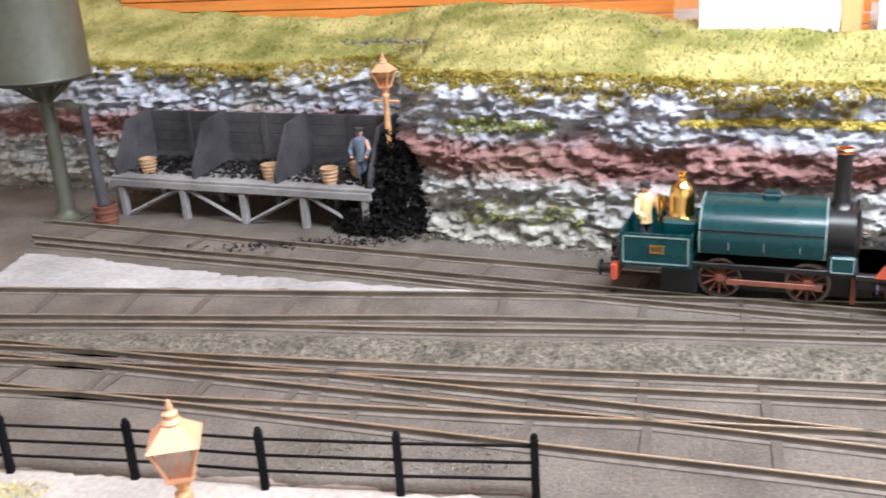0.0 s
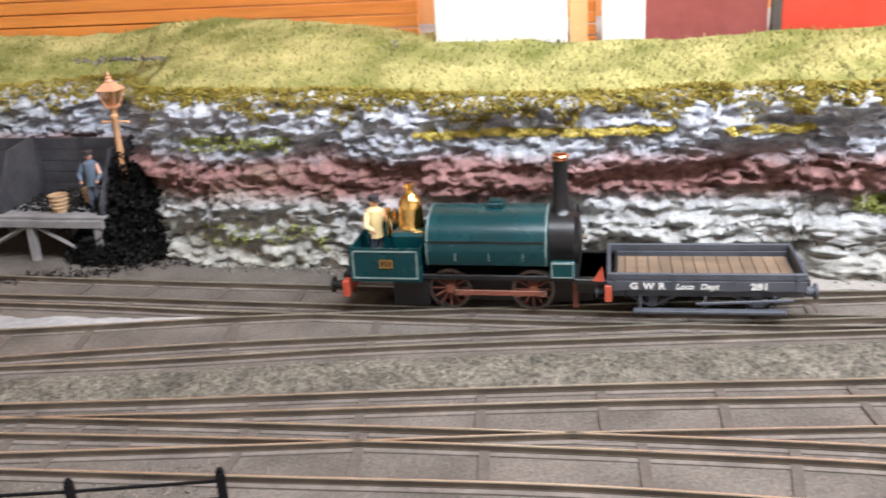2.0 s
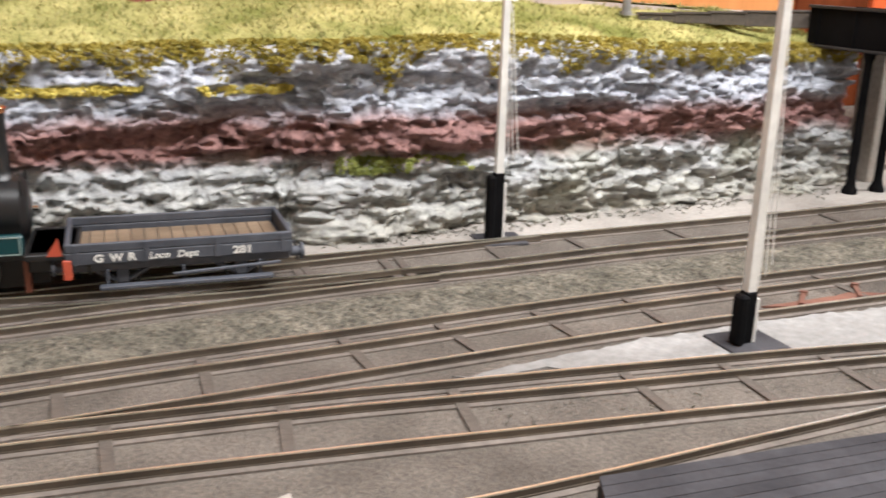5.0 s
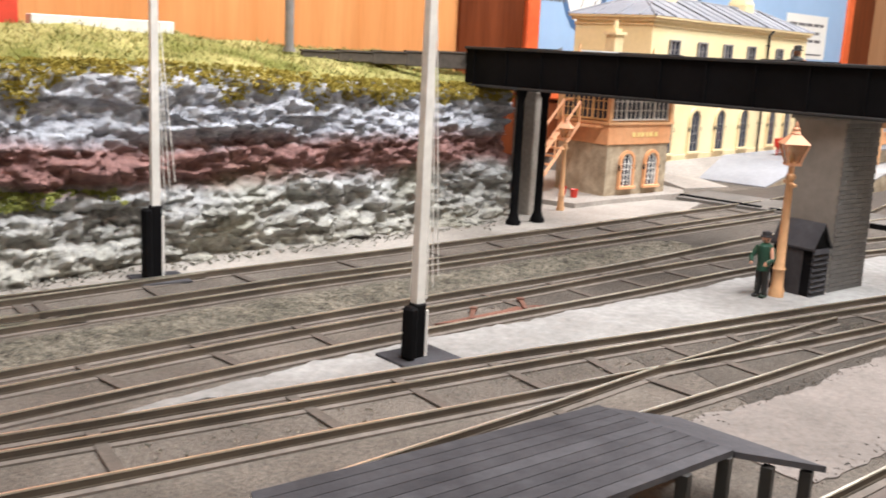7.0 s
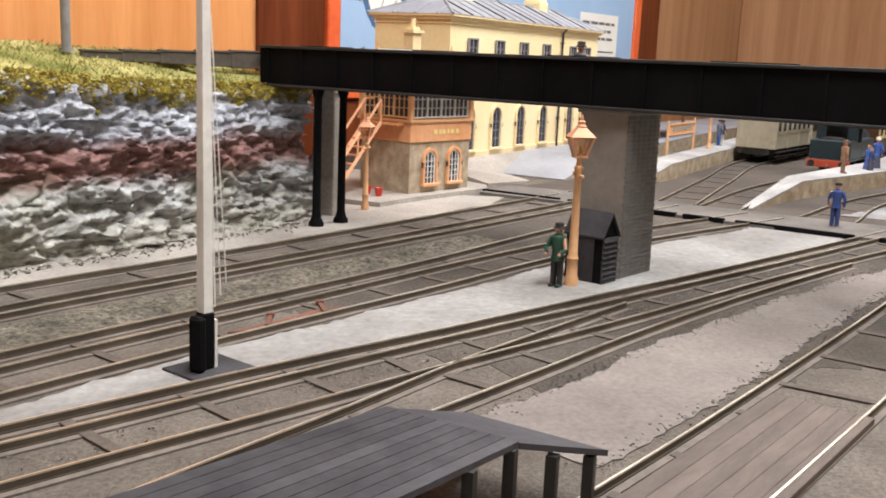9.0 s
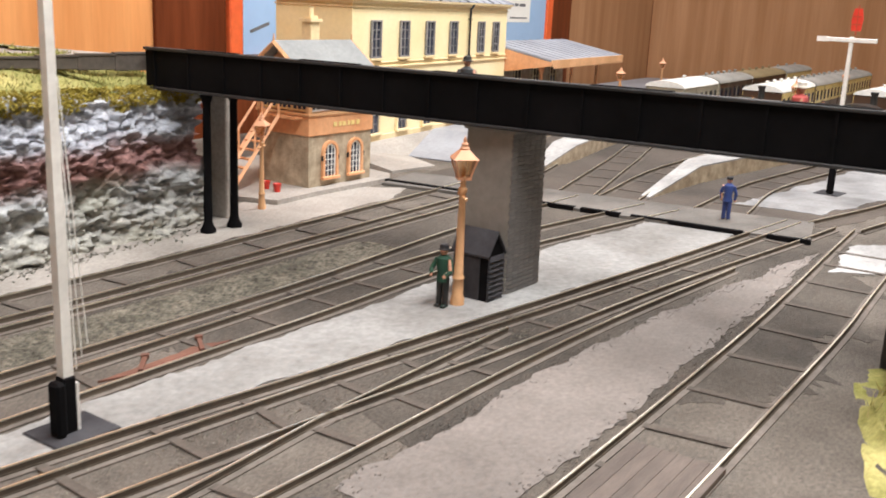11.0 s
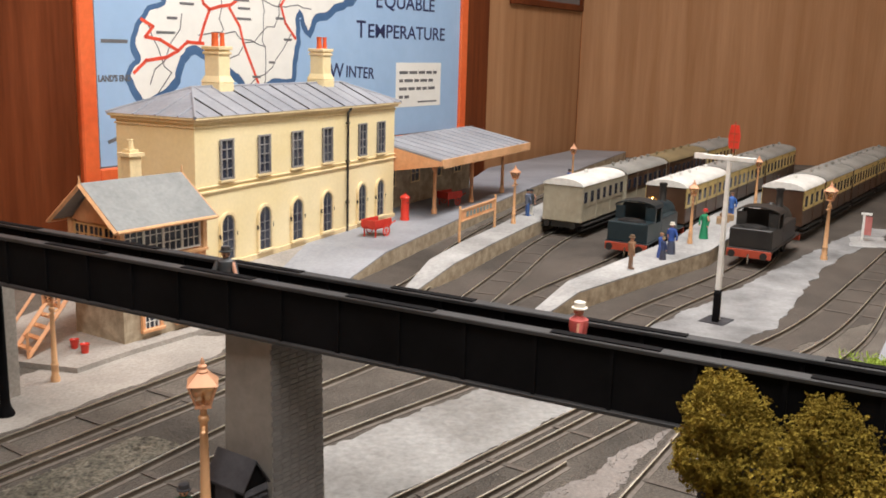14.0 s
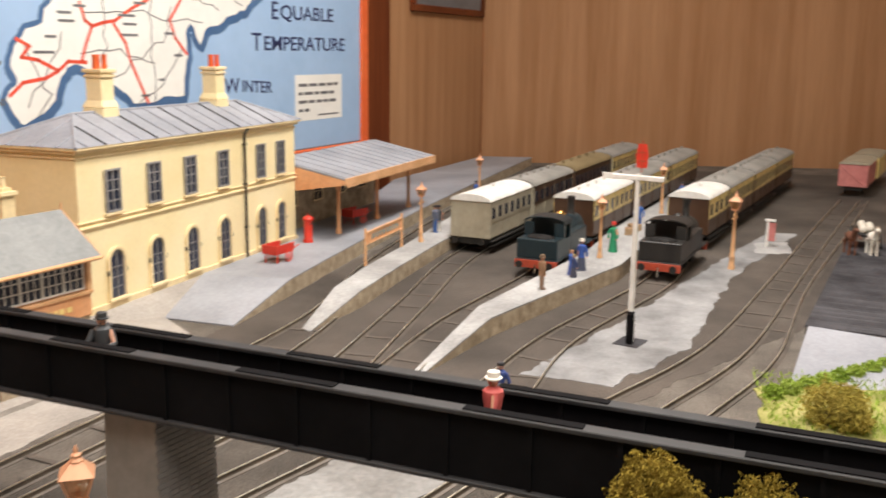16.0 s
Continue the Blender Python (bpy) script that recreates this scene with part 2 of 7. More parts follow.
CAPSTONE = surf("smooth_grey_pier_face", (0.20, 0.185, 0.165), (0.28, 0.26, 0.235), 150, 8, 0.75, bump=0.1)
SKIN = surf("painted_flesh", (0.55, 0.27, 0.17), (0.65, 0.35, 0.24), 200, 30, 0.6)
GLASS, _nt, _p = node_mat("dark_window_glass", 0.08)
_p.inputs["Base Color"].default_value = (0.035, 0.04, 0.06, 1)
for _m in (BLACK, DARKBOARD, COAL, MAHOGANY, PALEWALL, OAKWALL, LEAF, MOSS, YELLOWMOSS, GREENMOSS, LIME, GRASS, GRASSTIP, GRASSDARK):
    _m.node_tree.nodes["Principled BSDF"].inputs["Specular IOR Level"].default_value = 0.08
PAINTS = {}


def paint(r, g, b, rough=0.55):
    key = (r, g, b)
    if key not in PAINTS:
        PAINTS[key] = surf("figure_paint", (r * 0.85, g * 0.85, b * 0.85), (min(1, r * 1.15), min(1, g * 1.15), min(1, b * 1.15)), 300, 60, rough, bump=0.15)
    return PAINTS[key]


# cliff: grey-white rock with a red stratum, by height and noise
CLIFF, nt, pr = node_mat("painted_layered_rock", 0.9)
co = nt.nodes.new("ShaderNodeTexCoord")
sep = nt.nodes.new("ShaderNodeSeparateXYZ")
nt.links.new(co.outputs["Object"], sep.inputs[0])
mp = add(nt, "ShaderNodeMapping", Scale=(1, 1, 1.6))
nt.links.new(co.outputs["Object"], mp.inputs[0])
n1 = add(nt, "ShaderNodeTexNoise", Scale=9.0, Detail=5.0)
n2 = add(nt, "ShaderNodeTexNoise", Scale=90.0, Detail=7.0, Roughness=0.68)
n3 = add(nt, "ShaderNodeTexNoise", Scale=26.0, Detail=5.0)
for n in (n1, n2, n3):
    nt.links.new(mp.outputs[0], n.inputs["Vector"])
wob = nt.nodes.new("ShaderNodeMath")
wob.operation = "MULTIPLY_ADD"
nt.links.new(n3.outputs[0], wob.inputs[0])
wob.inputs[1].default_value = 0.022
nt.links.new(sep.outputs[2], wob.inputs[2])
zz = nt.nodes.new("ShaderNodeMapRange")
nt.links.new(wob.outputs[0], zz.inputs[0])
zz.inputs[1].default_value, zz.inputs[2].default_value = 0.0, 0.14
band = ramp(nt, zz.outputs[0], [(0.0, (0.46, 0.42, 0.35)), (0.10, (0.44, 0.43, 0.38)), (0.38, (0.47, 0.48, 0.48)), (0.45, (0.28, 0.155, 0.14)),
                                (0.57, (0.32, 0.185, 0.17)), (0.64, (0.44, 0.46, 0.51)), (0.80, (0.53, 0.55, 0.60)), (1.0, (0.62, 0.63, 0.65))])
# dark lines that put the shade of rock crevices into the colour
crevice_shade = add(nt, "ShaderNodeTexVoronoi", Scale=55.0)
crevice_shade.feature = "DISTANCE_TO_EDGE"
wv = nt.nodes.new("ShaderNodeVectorMath")
wv.operation = "MULTIPLY_ADD"
nt.links.new(n3.outputs["Color"], wv.inputs[0])
wv.inputs[1].default_value = (0.03, 0.03, 0.03)
nt.links.new(mp.outputs[0], wv.inputs[2])
nt.links.new(wv.outputs[0], crevice_shade.inputs["Vector"])
lines = ramp(nt, crevice_shade.outputs[0], [(0.0, (0.22, 0.21, 0.23)), (0.07, (0.9, 0.9, 0.9)), (0.4, (1.05, 1.05, 1.05))])
dabs = ramp(nt, n2.outputs[0], [(0.30, (0.58, 0.57, 0.60)), (0.47, (0.88, 0.88, 0.90)), (0.66, (1.25, 1.25, 1.23))])
dabs = mix(nt, 0.3, dabs, lines, "MULTIPLY")
rock = mix(nt, 0.9, band, dabs, "MULTIPLY")
mossf = ramp(nt, n1.outputs[0], [(0.57, (0, 0, 0)), (0.74, (0.4, 0.4, 0.4))])
rock = mix(nt, mossf, rock, (0.25, 0.24, 0.12))
nt.links.new(rock, pr.inputs["Base Color"])
pr.inputs["Specular IOR Level"].default_value = 0.15
bp = add(nt, "ShaderNodeBump", Strength=0.9, Distance=0.004)
nt.links.new(n2.outputs[0], bp.inputs["Height"])
nt.links.new(bp.outputs[0], pr.inputs["Normal"])

# ---- mesh helpers (decimetres) ----


def box(bm, x, y, z, sx, sy, sz, rz=0.0, bevel=0.0):
    """A box with its base centre at x, y, z."""
    m = Matrix.Translation((x, y, z + sz / 2)) @ Matrix.Rotation(rz, 4, "Z") @ Matrix.Diagonal((sx, sy, sz, 1))
    g = bmesh.ops.create_cube(bm, size=1, matrix=m)["verts"]
    if bevel:
        edges = list({e for v in g for e in v.link_edges})
        bmesh.ops.bevel(bm, geom=edges, offset=bevel, segments=1, affect="EDGES")
    return bm


def rod(bm, a, b, r0, r1=None, n=10):
    a, b = Vector(a), Vector(b)
    d = b - a
    m = Matrix.Translation((a + b) / 2) @ d.to_track_quat("Z", "Y").to_matrix().to_4x4()
    bmesh.ops.create_cone(bm, cap_ends=True, segments=n, radius1=r0, radius2=r0 if r1 is None else r1, depth=d.length, matrix=m)
    return bm


def ball(bm, x, y, z, r, sz=1.0, sub=2, sx=1.0, sy=1.0):
    bmesh.ops.create_icosphere(bm, subdivisions=sub, radius=r, matrix=Matrix.Translation((x, y, z)) @ Matrix.Diagonal((sx, sy, sz, 1)))
    return bm


def lathe(bm, x, y, profile, n=16, axis="Z", at=0.0):
    """Turns (radius, height) pairs about an upright axis (or a lying one along x)."""
    rings = []
    for r, h in profile:
        ring = []
        for k in range(n):
            a = 2 * math.pi * k / n
            if axis == "Z":
                ring.append(bm.verts.new((x + r * math.cos(a), y + r * math.sin(a), h)))
            else:
                ring.append(bm.verts.new((h, y + r * math.cos(a), at + r * math.sin(a))))
        rings.append(ring)
    for p, q in zip(rings, rings[1:]):
        for k in range(n):
            bm.faces.new((p[k], p[(k + 1) % n], q[(k + 1) % n], q[k]))
    bm.faces.new(rings[0][::-1])
    bm.faces.new(rings[-1])
    bmesh.ops.recalc_face_normals(bm, faces=bm.faces)
    return bm


def prism(bm, pts, z0, z1):
    """A slab over a plan; z0 and z1 may be one height or one for each point."""
    lo = [bm.verts.new((x, y, z0)) for x, y in pts]
    hi = [bm.verts.new((x, y, z1[k] if isinstance(z1, (list, tuple)) else z1)) for k, (x, y) in enumerate(pts)]
    n = len(pts)
    for k in range(n):
        bm.faces.new((lo[k], lo[(k + 1) % n], hi[(k + 1) % n], hi[k]))
    bm.faces.new(lo[::-1])
    bm.faces.new(hi)
    bmesh.ops.recalc_face_normals(bm, faces=bm.faces)
    return bm


def solid(bm, verts, faces):
    vs = [bm.verts.new(v) for v in verts]
    for f in faces:
        bm.faces.new([vs[k] for k in f])
    bmesh.ops.recalc_face_normals(bm, faces=bm.faces)
    return bm


def B():
    return bmesh.new()


def part(name, bm, material, parent=None, label="", smooth=False):
    bmesh.ops.scale(bm, vec=(U, U, U), verts=bm.verts)
    me = bpy.data.meshes.new(name)
    bm.to_mesh(me)
    bm.free()
    for m in material if isinstance(material, list) else [material]:
        me.materials.append(m)
    if smooth:
        for p in me.polygons:
            p.use_smooth = True
        me.set_sharp_from_angle(angle=radians(42))
    ob = new(name, me)
    if parent is not None:
        ob.parent = parent
    if label:
        tagged(ob, label)
    return ob


def bulk(name, verts, faces, material, parent=None, smooth=False):
    me = bpy.data.meshes.new(name)
    me.from_pydata([(x * U, y * U, z * U) for x, y, z in verts], [], faces)
    me.materials.append(material)
    if smooth:
        me.polygons.foreach_set("use_smooth", [True] * len(me.polygons))
    me.update()
    ob = new(name, me)
    if parent is not None:
        ob.parent = parent
    return ob


def thing(name, x, y, z, turn, label, category, group="", kind=""):
    ob = new(name)
    ob.empty_display_size = 0.01
    ob.matrix_basis = pose(x * U, y * U, z * U, 0, 0, turn)
    return tagged(ob, label, category, group, kind)


def put(ob, x, y, z, turn=0.0):
    return copy_thing(ob, pose(x * U, y * U, z * U, 0, 0, turn))


def spline(pts, step=0.12):
    """A smooth line through plan points, in even steps."""
    p = [Vector(q).to_3d() for q in pts]
    p = [2 * p[0] - p[1]] + p + [2 * p[-1] - p[-2]]
    out = []
    for a, b, c, d in zip(p, p[1:], p[2:], p[3:]):
        n = max(1, round((c - b).length / step))
        for k in range(n):
            t = k / n
            out.append(0.5 * (2 * b + (c - a) * t + (2 * a - 5 * b + 4 * c - d) * t * t + (3 * b - a - 3 * c + d) * t ** 3))
    out.append(p[-2])
    return out


def y_on(line, x):
    for (x0, y0), (x1, y1) in zip(line, line[1:]):
        if x0 <= x <= x1:
            return y0 + (y1 - y0) * (x - x0) / (x1 - x0)
    return line[0][1] if x < line[0][0] else line[-1][1]


# ---- room ----
WALLDIR = math.atan2(-2.05, 9.1)


def wall_y(x):
    return 2.45 - 0.2253 * (x - 9.5)


def slab(name, a, b, z0, z1, thick, material, label, category="wall", kind="structure"):
    """An upright slab along a plan line, its thickness to the left of the line."""
    ax, ay = a
    bx, by = b
    d = Vector((bx - ax, by - ay)).normalized()
    n = Vector((-d.y, d.x)) * thick
    bm = prism(B(), [(ax, ay), (bx, by), (bx + n.x, by + n.y), (ax + n.x, ay + n.y)], z0, z1)
    return tagged(part(name, bm, material), label, category, kind=kind)


slab("wall_north", (-14, wall_y(-14)), (24.8, wall_y(24.8)), -9, 15, 0.5, OAKWALL, "long room wall of orange-brown wood panelling")
slab("wall_east", (24.8, wall_y(24.8)), (27.5, -14), -9, 15, 0.5, PALEWALL, "end wall of pale plywood panels")
slab("wall_south", (27.5, -14), (-14, -14), -9, 15, 0.5, PLASTER, "plain plastered wall")
slab("wall_west", (-14, -14), (-14, wall_y(-14)), -9, 15, 0.5, PLASTER, "plain plastered wall")
tagged(part("ceiling", box(B(), 7, -3, 15, 46, 26, 0.5), PLASTER), "plain plastered ceiling", "ceiling", kind="structure")
tagged(part("floor", box(B(), 7, -3, -9.3, 46, 26, 0.3), CARPET), "dark carpeted floor", "floor", kind="structure")

# ---- baseboard and ground ----
FRONT = [(-9, -4.3), (-0.4, -4.5), (0.5, -5.2), (2.0, -6.6), (6, -9.2), (26.5, -13)]
tagged(part("baseboard", prism(B(), FRONT + [(24.6, -1.2), (-13, 7.3), (-13, -4.3)], -0.9, 0.0), BALLAST),
       "grey-brown ballasted ground of the model railway", "ground", kind="structure")

# ---- tracks: mixed gauge on long timbers ----
R1 = [(-7.5, 2.8), (-6.0, 2.22), (-4.66, 1.69), (-3.2, 1.14), (-1.58, 0.56), (-0.18, 0.13), (1.49, -0.30), (2.9, -0.65), (4.18, -0.94), (6.0, -1.33), (7.4, -1.62)]
R2 = [(-7.5, 2.40), (-5.86, 1.78), (-4.6, 1.33), (-3.6, 0.95), (-1.6, 0.22), (-0.45, -0.16), (0.48, -0.46), (1.59, -0.69), (2.38, -0.90), (3.7, -1.21), (6.13, -1.74), (7.4, -2.02)]
R3 = [(-7.4, 2.22), (-5.80, 1.62), (-4.58, 1.17), (-3.6, 0.78), (-1.9, 0.16), (-0.8, -0.22), (0.38, -0.57), (1.48, -0.81), (2.4, -1.05), (3.5, -1.32), (5.83, -1.88), (7.4, -2.22)]
E1 = [(-7.4, 1.24), (-5.61, 0.98), (-4.52, 0.82), (-3.63, 0.70), (-2.76, 0.54), (-1.58, 0.31), (-0.26, 0.03), (1.3, -0.27)]
E2 = [(-7.4, 0.76), (-5.46, 0.52), (-4.46, 0.42), (-3.46, 0.29), (-1.68, -0.01), (-0.4, -0.25), (0.40, -0.42)]
E3 = [(-7.4, 0.62), (-5.43, 0.41), (-4.1, 0.20), (-2.87, 0.04), (-1.58, -0.19), (-0.5, -0.40), (0.30, -0.56)]
B1 = [(-7.3, 0.32), (-5.28, -0.06), (-4.05, -0.30), (-2.93, -0.50), (-1.76, -0.72), (-0.57, -0.97), (0.96, -1.29), (2.72, -1.74), (3.65, -1.95), (5.23, -2.24), (6.33, -2.55), (7.4, -2.86)]
B2 = [(-7.2, 0.12), (-5.22, -0.23), (-3.46, -0.57), (-1.82, -0.88), (-0.67, -1.13), (0.8, -1.44), (2.3, -1.82), (3.39, -2.08), (4.6, -2.42), (5.65, -2.82), (7.34, -3.53)]
B3 = [(-7.1, -0.26), (-5.1, -0.60), (-3.46, -0.90), (-2.16, -1.12), (-1.02, -1.35), (0.53, -1.68), (1.67, -1.97), (2.87, -2.30), (4.0, -2.58), (5.19, -2.99), (6.72, -3.66), (7.2, -3.88)]
C0 = [(-7.0, 0.36), (-5.24, -0.16), (-4.32, -0.43), (-3.46, -0.69), (-2.41, -1.02), (-1.11, -1.45), (-0.47, -1.69), (0.24, -1.96), (1.15, -2.32), (2.02, -2.70), (2.91, -3.07), (3.91, -3.49), (5.12, -3.99), (6.53, -4.55), (7.3, -4.86)]
C1 = [(-7.0, 0.18), (-5.19, -0.34), (-3.46, -0.84), (-2.44, -1.15), (-1.18, -1.57), (-0.56, -1.81), (0.11, -2.08), (1.0, -2.42), (1.88, -2.77), (3.2, -3.33), (4.91, -4.05), (6.49, -4.68), (7.25, -4.98)]
C2 = [(-7.0, -0.17), (-5.07, -0.70), (-3.46, -1.17), (-2.16, -1.55), (-1.14, -1.92), (-0.55, -2.15), (0.1, -2.40), (0.8, -2.68), (1.48, -2.94), (2.25, -3.26), (2.9, -3.52), (4.55, -4.15), (6.4, -4.95), (7.2, -5.28)]
C3 = [(-2.2, -2.10), (-0.77, -2.49), (0.08, -2.67), (0.82, -2.83), (1.45, -2.95), (1.96, -3.07), (3.09, -3.37)]
C4 = [(0.4, -2.97), (1.0, -3.15), (1.85, -3.39), (2.4, -3.54), (3.62, -3.93), (5.2, -4.52)]
D1 = [(-0.6, -3.55), (0.63, -3.89), (1.65, -4.16), (3.9, -4.72), (6.3, -5.24), (7.2, -5.44)]
D2 = [(-0.4, -4.08), (0.92, -4.43), (2.06, -4.73), (3.85, -5.20), (4.9, -5.44), (7.0, -5.92)]
# the station roads, beyond the crossing
S = math.tan(radians(-20))
T1 = [(7.6, -1.66), (9.5, -1.86), (12, -1.72), (16, -1.86), (20, -2.1)]
T1b = [(7.6, -2.14), (9.3, -2.20), (12, -2.02), (16, -2.16), (20, -2.4)]
T2 = [(7.6, -2.62), (10, -2.68), (13, -2.76), (17, -3.60), (22, -4.66)]
T2b = [(7.5, -3.0), (10, -3.02), (13, -3.10), (17, -3.94), (22, -5.00)]
T3 = [(7.5, -3.05), (9.5, -3.30), (11.8, -3.87), (13.7, -4.16), (17.5, -5.04), (21.6, -5.99)]
T3b = [(7.5, -3.45), (9.4, -3.64), (11.75, -4.21), (13.65, -4.50), (17.4, -5.38), (21.5, -6.33)]
T4 = [(7.4, -4.00), (9.2, -4.42), (11.9, -5.38), (14.3, -5.79), (18, -6.83), (22.2, -8.01)]
T4b = [(7.4, -4.5), (9.1, -4.76), (11.8, -5.72), (14.2, -6.13), (17.9, -7.17), (22.1, -8.35)]
T5 = [(7.3, -5.05), (9.2, -6.0), (12, -6.85), (16, -7.95), (20, -9.1)]
T5b = [(7.2, -5.5), (9.1, -6.38), (12, -7.2), (16, -8.3), (20, -9.45)]
T6 = [(7.2, -5.9), (9.0, -6.65), (12, -7.35), (16, -8.5), (20, -9.6)]
ROADS = [[R1, R2, R3], [E1, E2, E3], [B1, B2, B3], [C0, C1, C2], [C3, C4], [D1, D2], [T1, T1b], [T2, T2b], [T3, T3b], [T4, T4b], [T5, T5b, T6]]


def strip(verts, faces, line, half, z0, z1):
    """A bar of rectangular section along a plan line."""
    base = len(verts)
    pts = spline(line, 0.25)
    for k, p in enumerate(pts):
        d = (pts[min(k + 1, len(pts) - 1)] - pts[max(k - 1, 0)]).normalized()
        n = Vector((-d.y, d.x, 0)) * half
        for s, z in ((1, z0), (1, z1), (-1, z1), (-1, z0)):
            verts.append((p.x + s * n.x, p.y + s * n.y, z))
    for k in range(len(pts) - 1):
        a, b = base + 4 * k, base + 4 * k + 4
        for i in range(3):
            faces.append((a + i, a + i + 1, b + i + 1, b + i))
    faces.append((base, base + 3, base + 2, base + 1))
    faces.append((len(verts) - 4, len(verts) - 3, len(verts) - 2, len(verts) - 1))


transom_mesh = None
for rails in ROADS:
    road = thing("track", *rails[0][0], 0, 0, "mixed-gauge model track of bright worn rails on long brown timbers", "track", "railway tracks")
    inv = Vector((rails[0][0][0], rails[0][0][1]))
    for k, line in enumerate(rails):
        local = [(x - inv.x, y - inv.y) for x, y in line]
        v, f = [], []
        strip(v, f, local, 0.040, 0.0, 0.0065 + 0.0012 * k)
        bulk("baulk", v, f, TRANSOM if rails[0][0][0] > 7 else BAULK, road)
        v, f = [], []
        strip(v, f, local, 0.0085, 0.004, 0.013)
        strip(v, f, local, 0.0032, 0.012, 0.036)
        bulk("rail_foot", v, f, RAILSIDE, road)
        v, f = [], []
        strip(v, f, local, 0.0044, 0.0355, 0.042)
        bulk("rail", v, f, RAIL, road)
    a, b = spline(rails[0], 0.62), rails[-1]
    for n, p in enumerate(a[1:-1]):
        d = (a[n + 2] - a[n]).normalized()
        q = min(spline(b, 0.1), key=lambda r: (r - p).length)
        if abs((q - p).dot(d)) > 0.12 or (q - p).length > 0.62:
            continue
        mid, span = (p + q) / 2, (q - p).length - 0.04
        if transom_mesh is None:
            transom_mesh = part("transom", box(B(), 0, 0, 0, 1, 0.05, 0.0075, bevel=0.002), TRANSOM).data
            bpy.data.objects.remove(bpy.data.objects["transom"])
        t = new("transom", transom_mesh)
        t.parent = road
        w = q - p
        t.matrix_basis = Matrix.Translation(((mid.x - inv.x) * U, (mid.y - inv.y) * U, 0.0004)) @ Matrix.Rotation(math.atan2(w.y, w.x), 4, "Z") @ Matrix.Diagonal((span, 1, 1, 1))


def sheet(name, pts, z, material, label, category="ground", wob=0.05, kind="structure"):
    """A thin spread of ash with a ragged rim."""
    n = len(pts)
    rim = []
    for k in range(n):
        a, b = Vector(pts[k]), Vector(pts[(k + 1) % n])
        m = max(1, int((b - a).length / 0.05))
        for i in range(m):
            p = a.lerp(b, i / m)
            j = noise.noise(Vector((p.x * 3, p.y * 3, 5))) * wob + noise.fractal(Vector((p.x * 14, p.y * 14, 2)), 0.7, 2, 4) * wob * 0.45
            rim.append((p.x + j, p.y + j))
    bm = prism(B(), rim, 0.0, z)
    return tagged(part(name, bm, material), label, category, kind=kind)


sheet("pale_path", [(-1.6, 0.66), (0.2, 0.13), (1.5, -0.2), (3.0, -0.57), (4.4, -0.86), (6.4, -1.28), (6.9, -1.2), (6.6, -0.3), (4.9, -0.1), (3.1, 0.1), (1.8, 0.35), (0.2, 0.6), (-1.5, 1.1)], 0.006, SAND, "pale sandy strip beside the rails", "path")
sheet("white_ash_strip", [(-7.4, 2.05), (-5.9, 1.45), (-4.6, 1.05), (-3.5, 0.72), (-4.5, 0.88), (-5.6, 1.05), (-7.4, 1.32)], 0.0065, PALE, "white ash spread between two tracks", "path")
sheet("white_ash_platform", [(-0.42, -1.62), (0.5, -1.74), (1.7, -2.03), (2.9, -2.37), (4.0, -2.66), (5.2, -3.07), (6.75, -3.74), (6.55, -4.48), (5.05, -3.90), (3.9, -3.42), (2.9, -2.99), (2.0, -2.62), (1.1, -2.24), (0.2, -1.90)], 0.0075, ASHISLAND, "white ash island between the tracks", "path")
# ballast of a darker colour round the crossing tracks
sheet("crossing_ballast", [(2.2, -0.98), (7.1, -1.9), (7.1, -5.3), (6, -5.6), (3, -5.05), (1.5, -3.4), (1.9, -2.2)], 0.0025, DARKBALLAST, "dark ballast under the crossing tracks", "ground", 0.25)
YARDRIM = [(1.0, -3.28), (2.4, -3.66), (4.0, -4.2), (6.2, -5.12), (5.0, -4.88), (3.5, -4.52), (1.7, -4.08), (0.8, -3.82)]
sheet("grey_yard_ground", YARDRIM, 0.006, YARD, "pale grey yard between the sidings", "path")
sheet("pale_corner", [(5.55, -5.18), (6.6, -5.38), (6.9, -5.85), (5.7, -5.55)], 0.007, PALE, "patch of white ash by the siding", "path")
sheet("front_path", [(-7, -1.25), (-6.06, -1.17), (-5.4, -1.26), (-4.9, -1.31), (-4.5, -1.39), (-4.1, -1.46), (-3.0, -1.72), (-1.4, -2.05), (-1.6, -2.9), (-4, -3.2), (-7, -3.2)], 0.008, SAND, "pale path behind iron railings", "path")
sheet("station_apron", [(8.0, -4.35), (9.3, -4.9), (12.5, -6.05), (16, -7.3), (16, -7.75), (12.5, -6.5), (9.2, -5.85), (7.9, -5.15)], 0.0085, APRON, "blue-grey apron beside the station tracks", "path")
sheet("station_ground", [(7.5, -0.95), (8.7, -1.2), (24, -2.6), (24.6, -11.2), (16, -9.6), (10.5, -7.2), (7.3, -5.2)], 0.003, STATIONASH, "dark brown ash ground between the station tracks", "ground")
# the foot crossing with its dark kerb
tagged(part("foot_crossing", prism(B(), [(6.95, -0.9), (7.75, -0.95), (7.35, -5.1), (6.5, -5.06), (6.62, -3.75), (6.85, -2.45)], 0, 0.03), CINDER), "dark boarded foot crossing over the tracks", "path", kind="structure")
for a, b in (((7.1, -0.75), (6.95, -1.75)), ((6.93, -1.85), (6.83, -2.45)), ((6.82, -2.52), (6.75, -2.95)), ((6.74, -3.02), (6.68, -3.4)), ((6.67, -3.5), (6.5, -4.5)), ((6.49, -4.7), (6.44, -5.06))):
    slab("crossing_kerb", a, b, 0, 0.045, 0.05, BLACK, "black timber kerb of the crossing", "kerb")

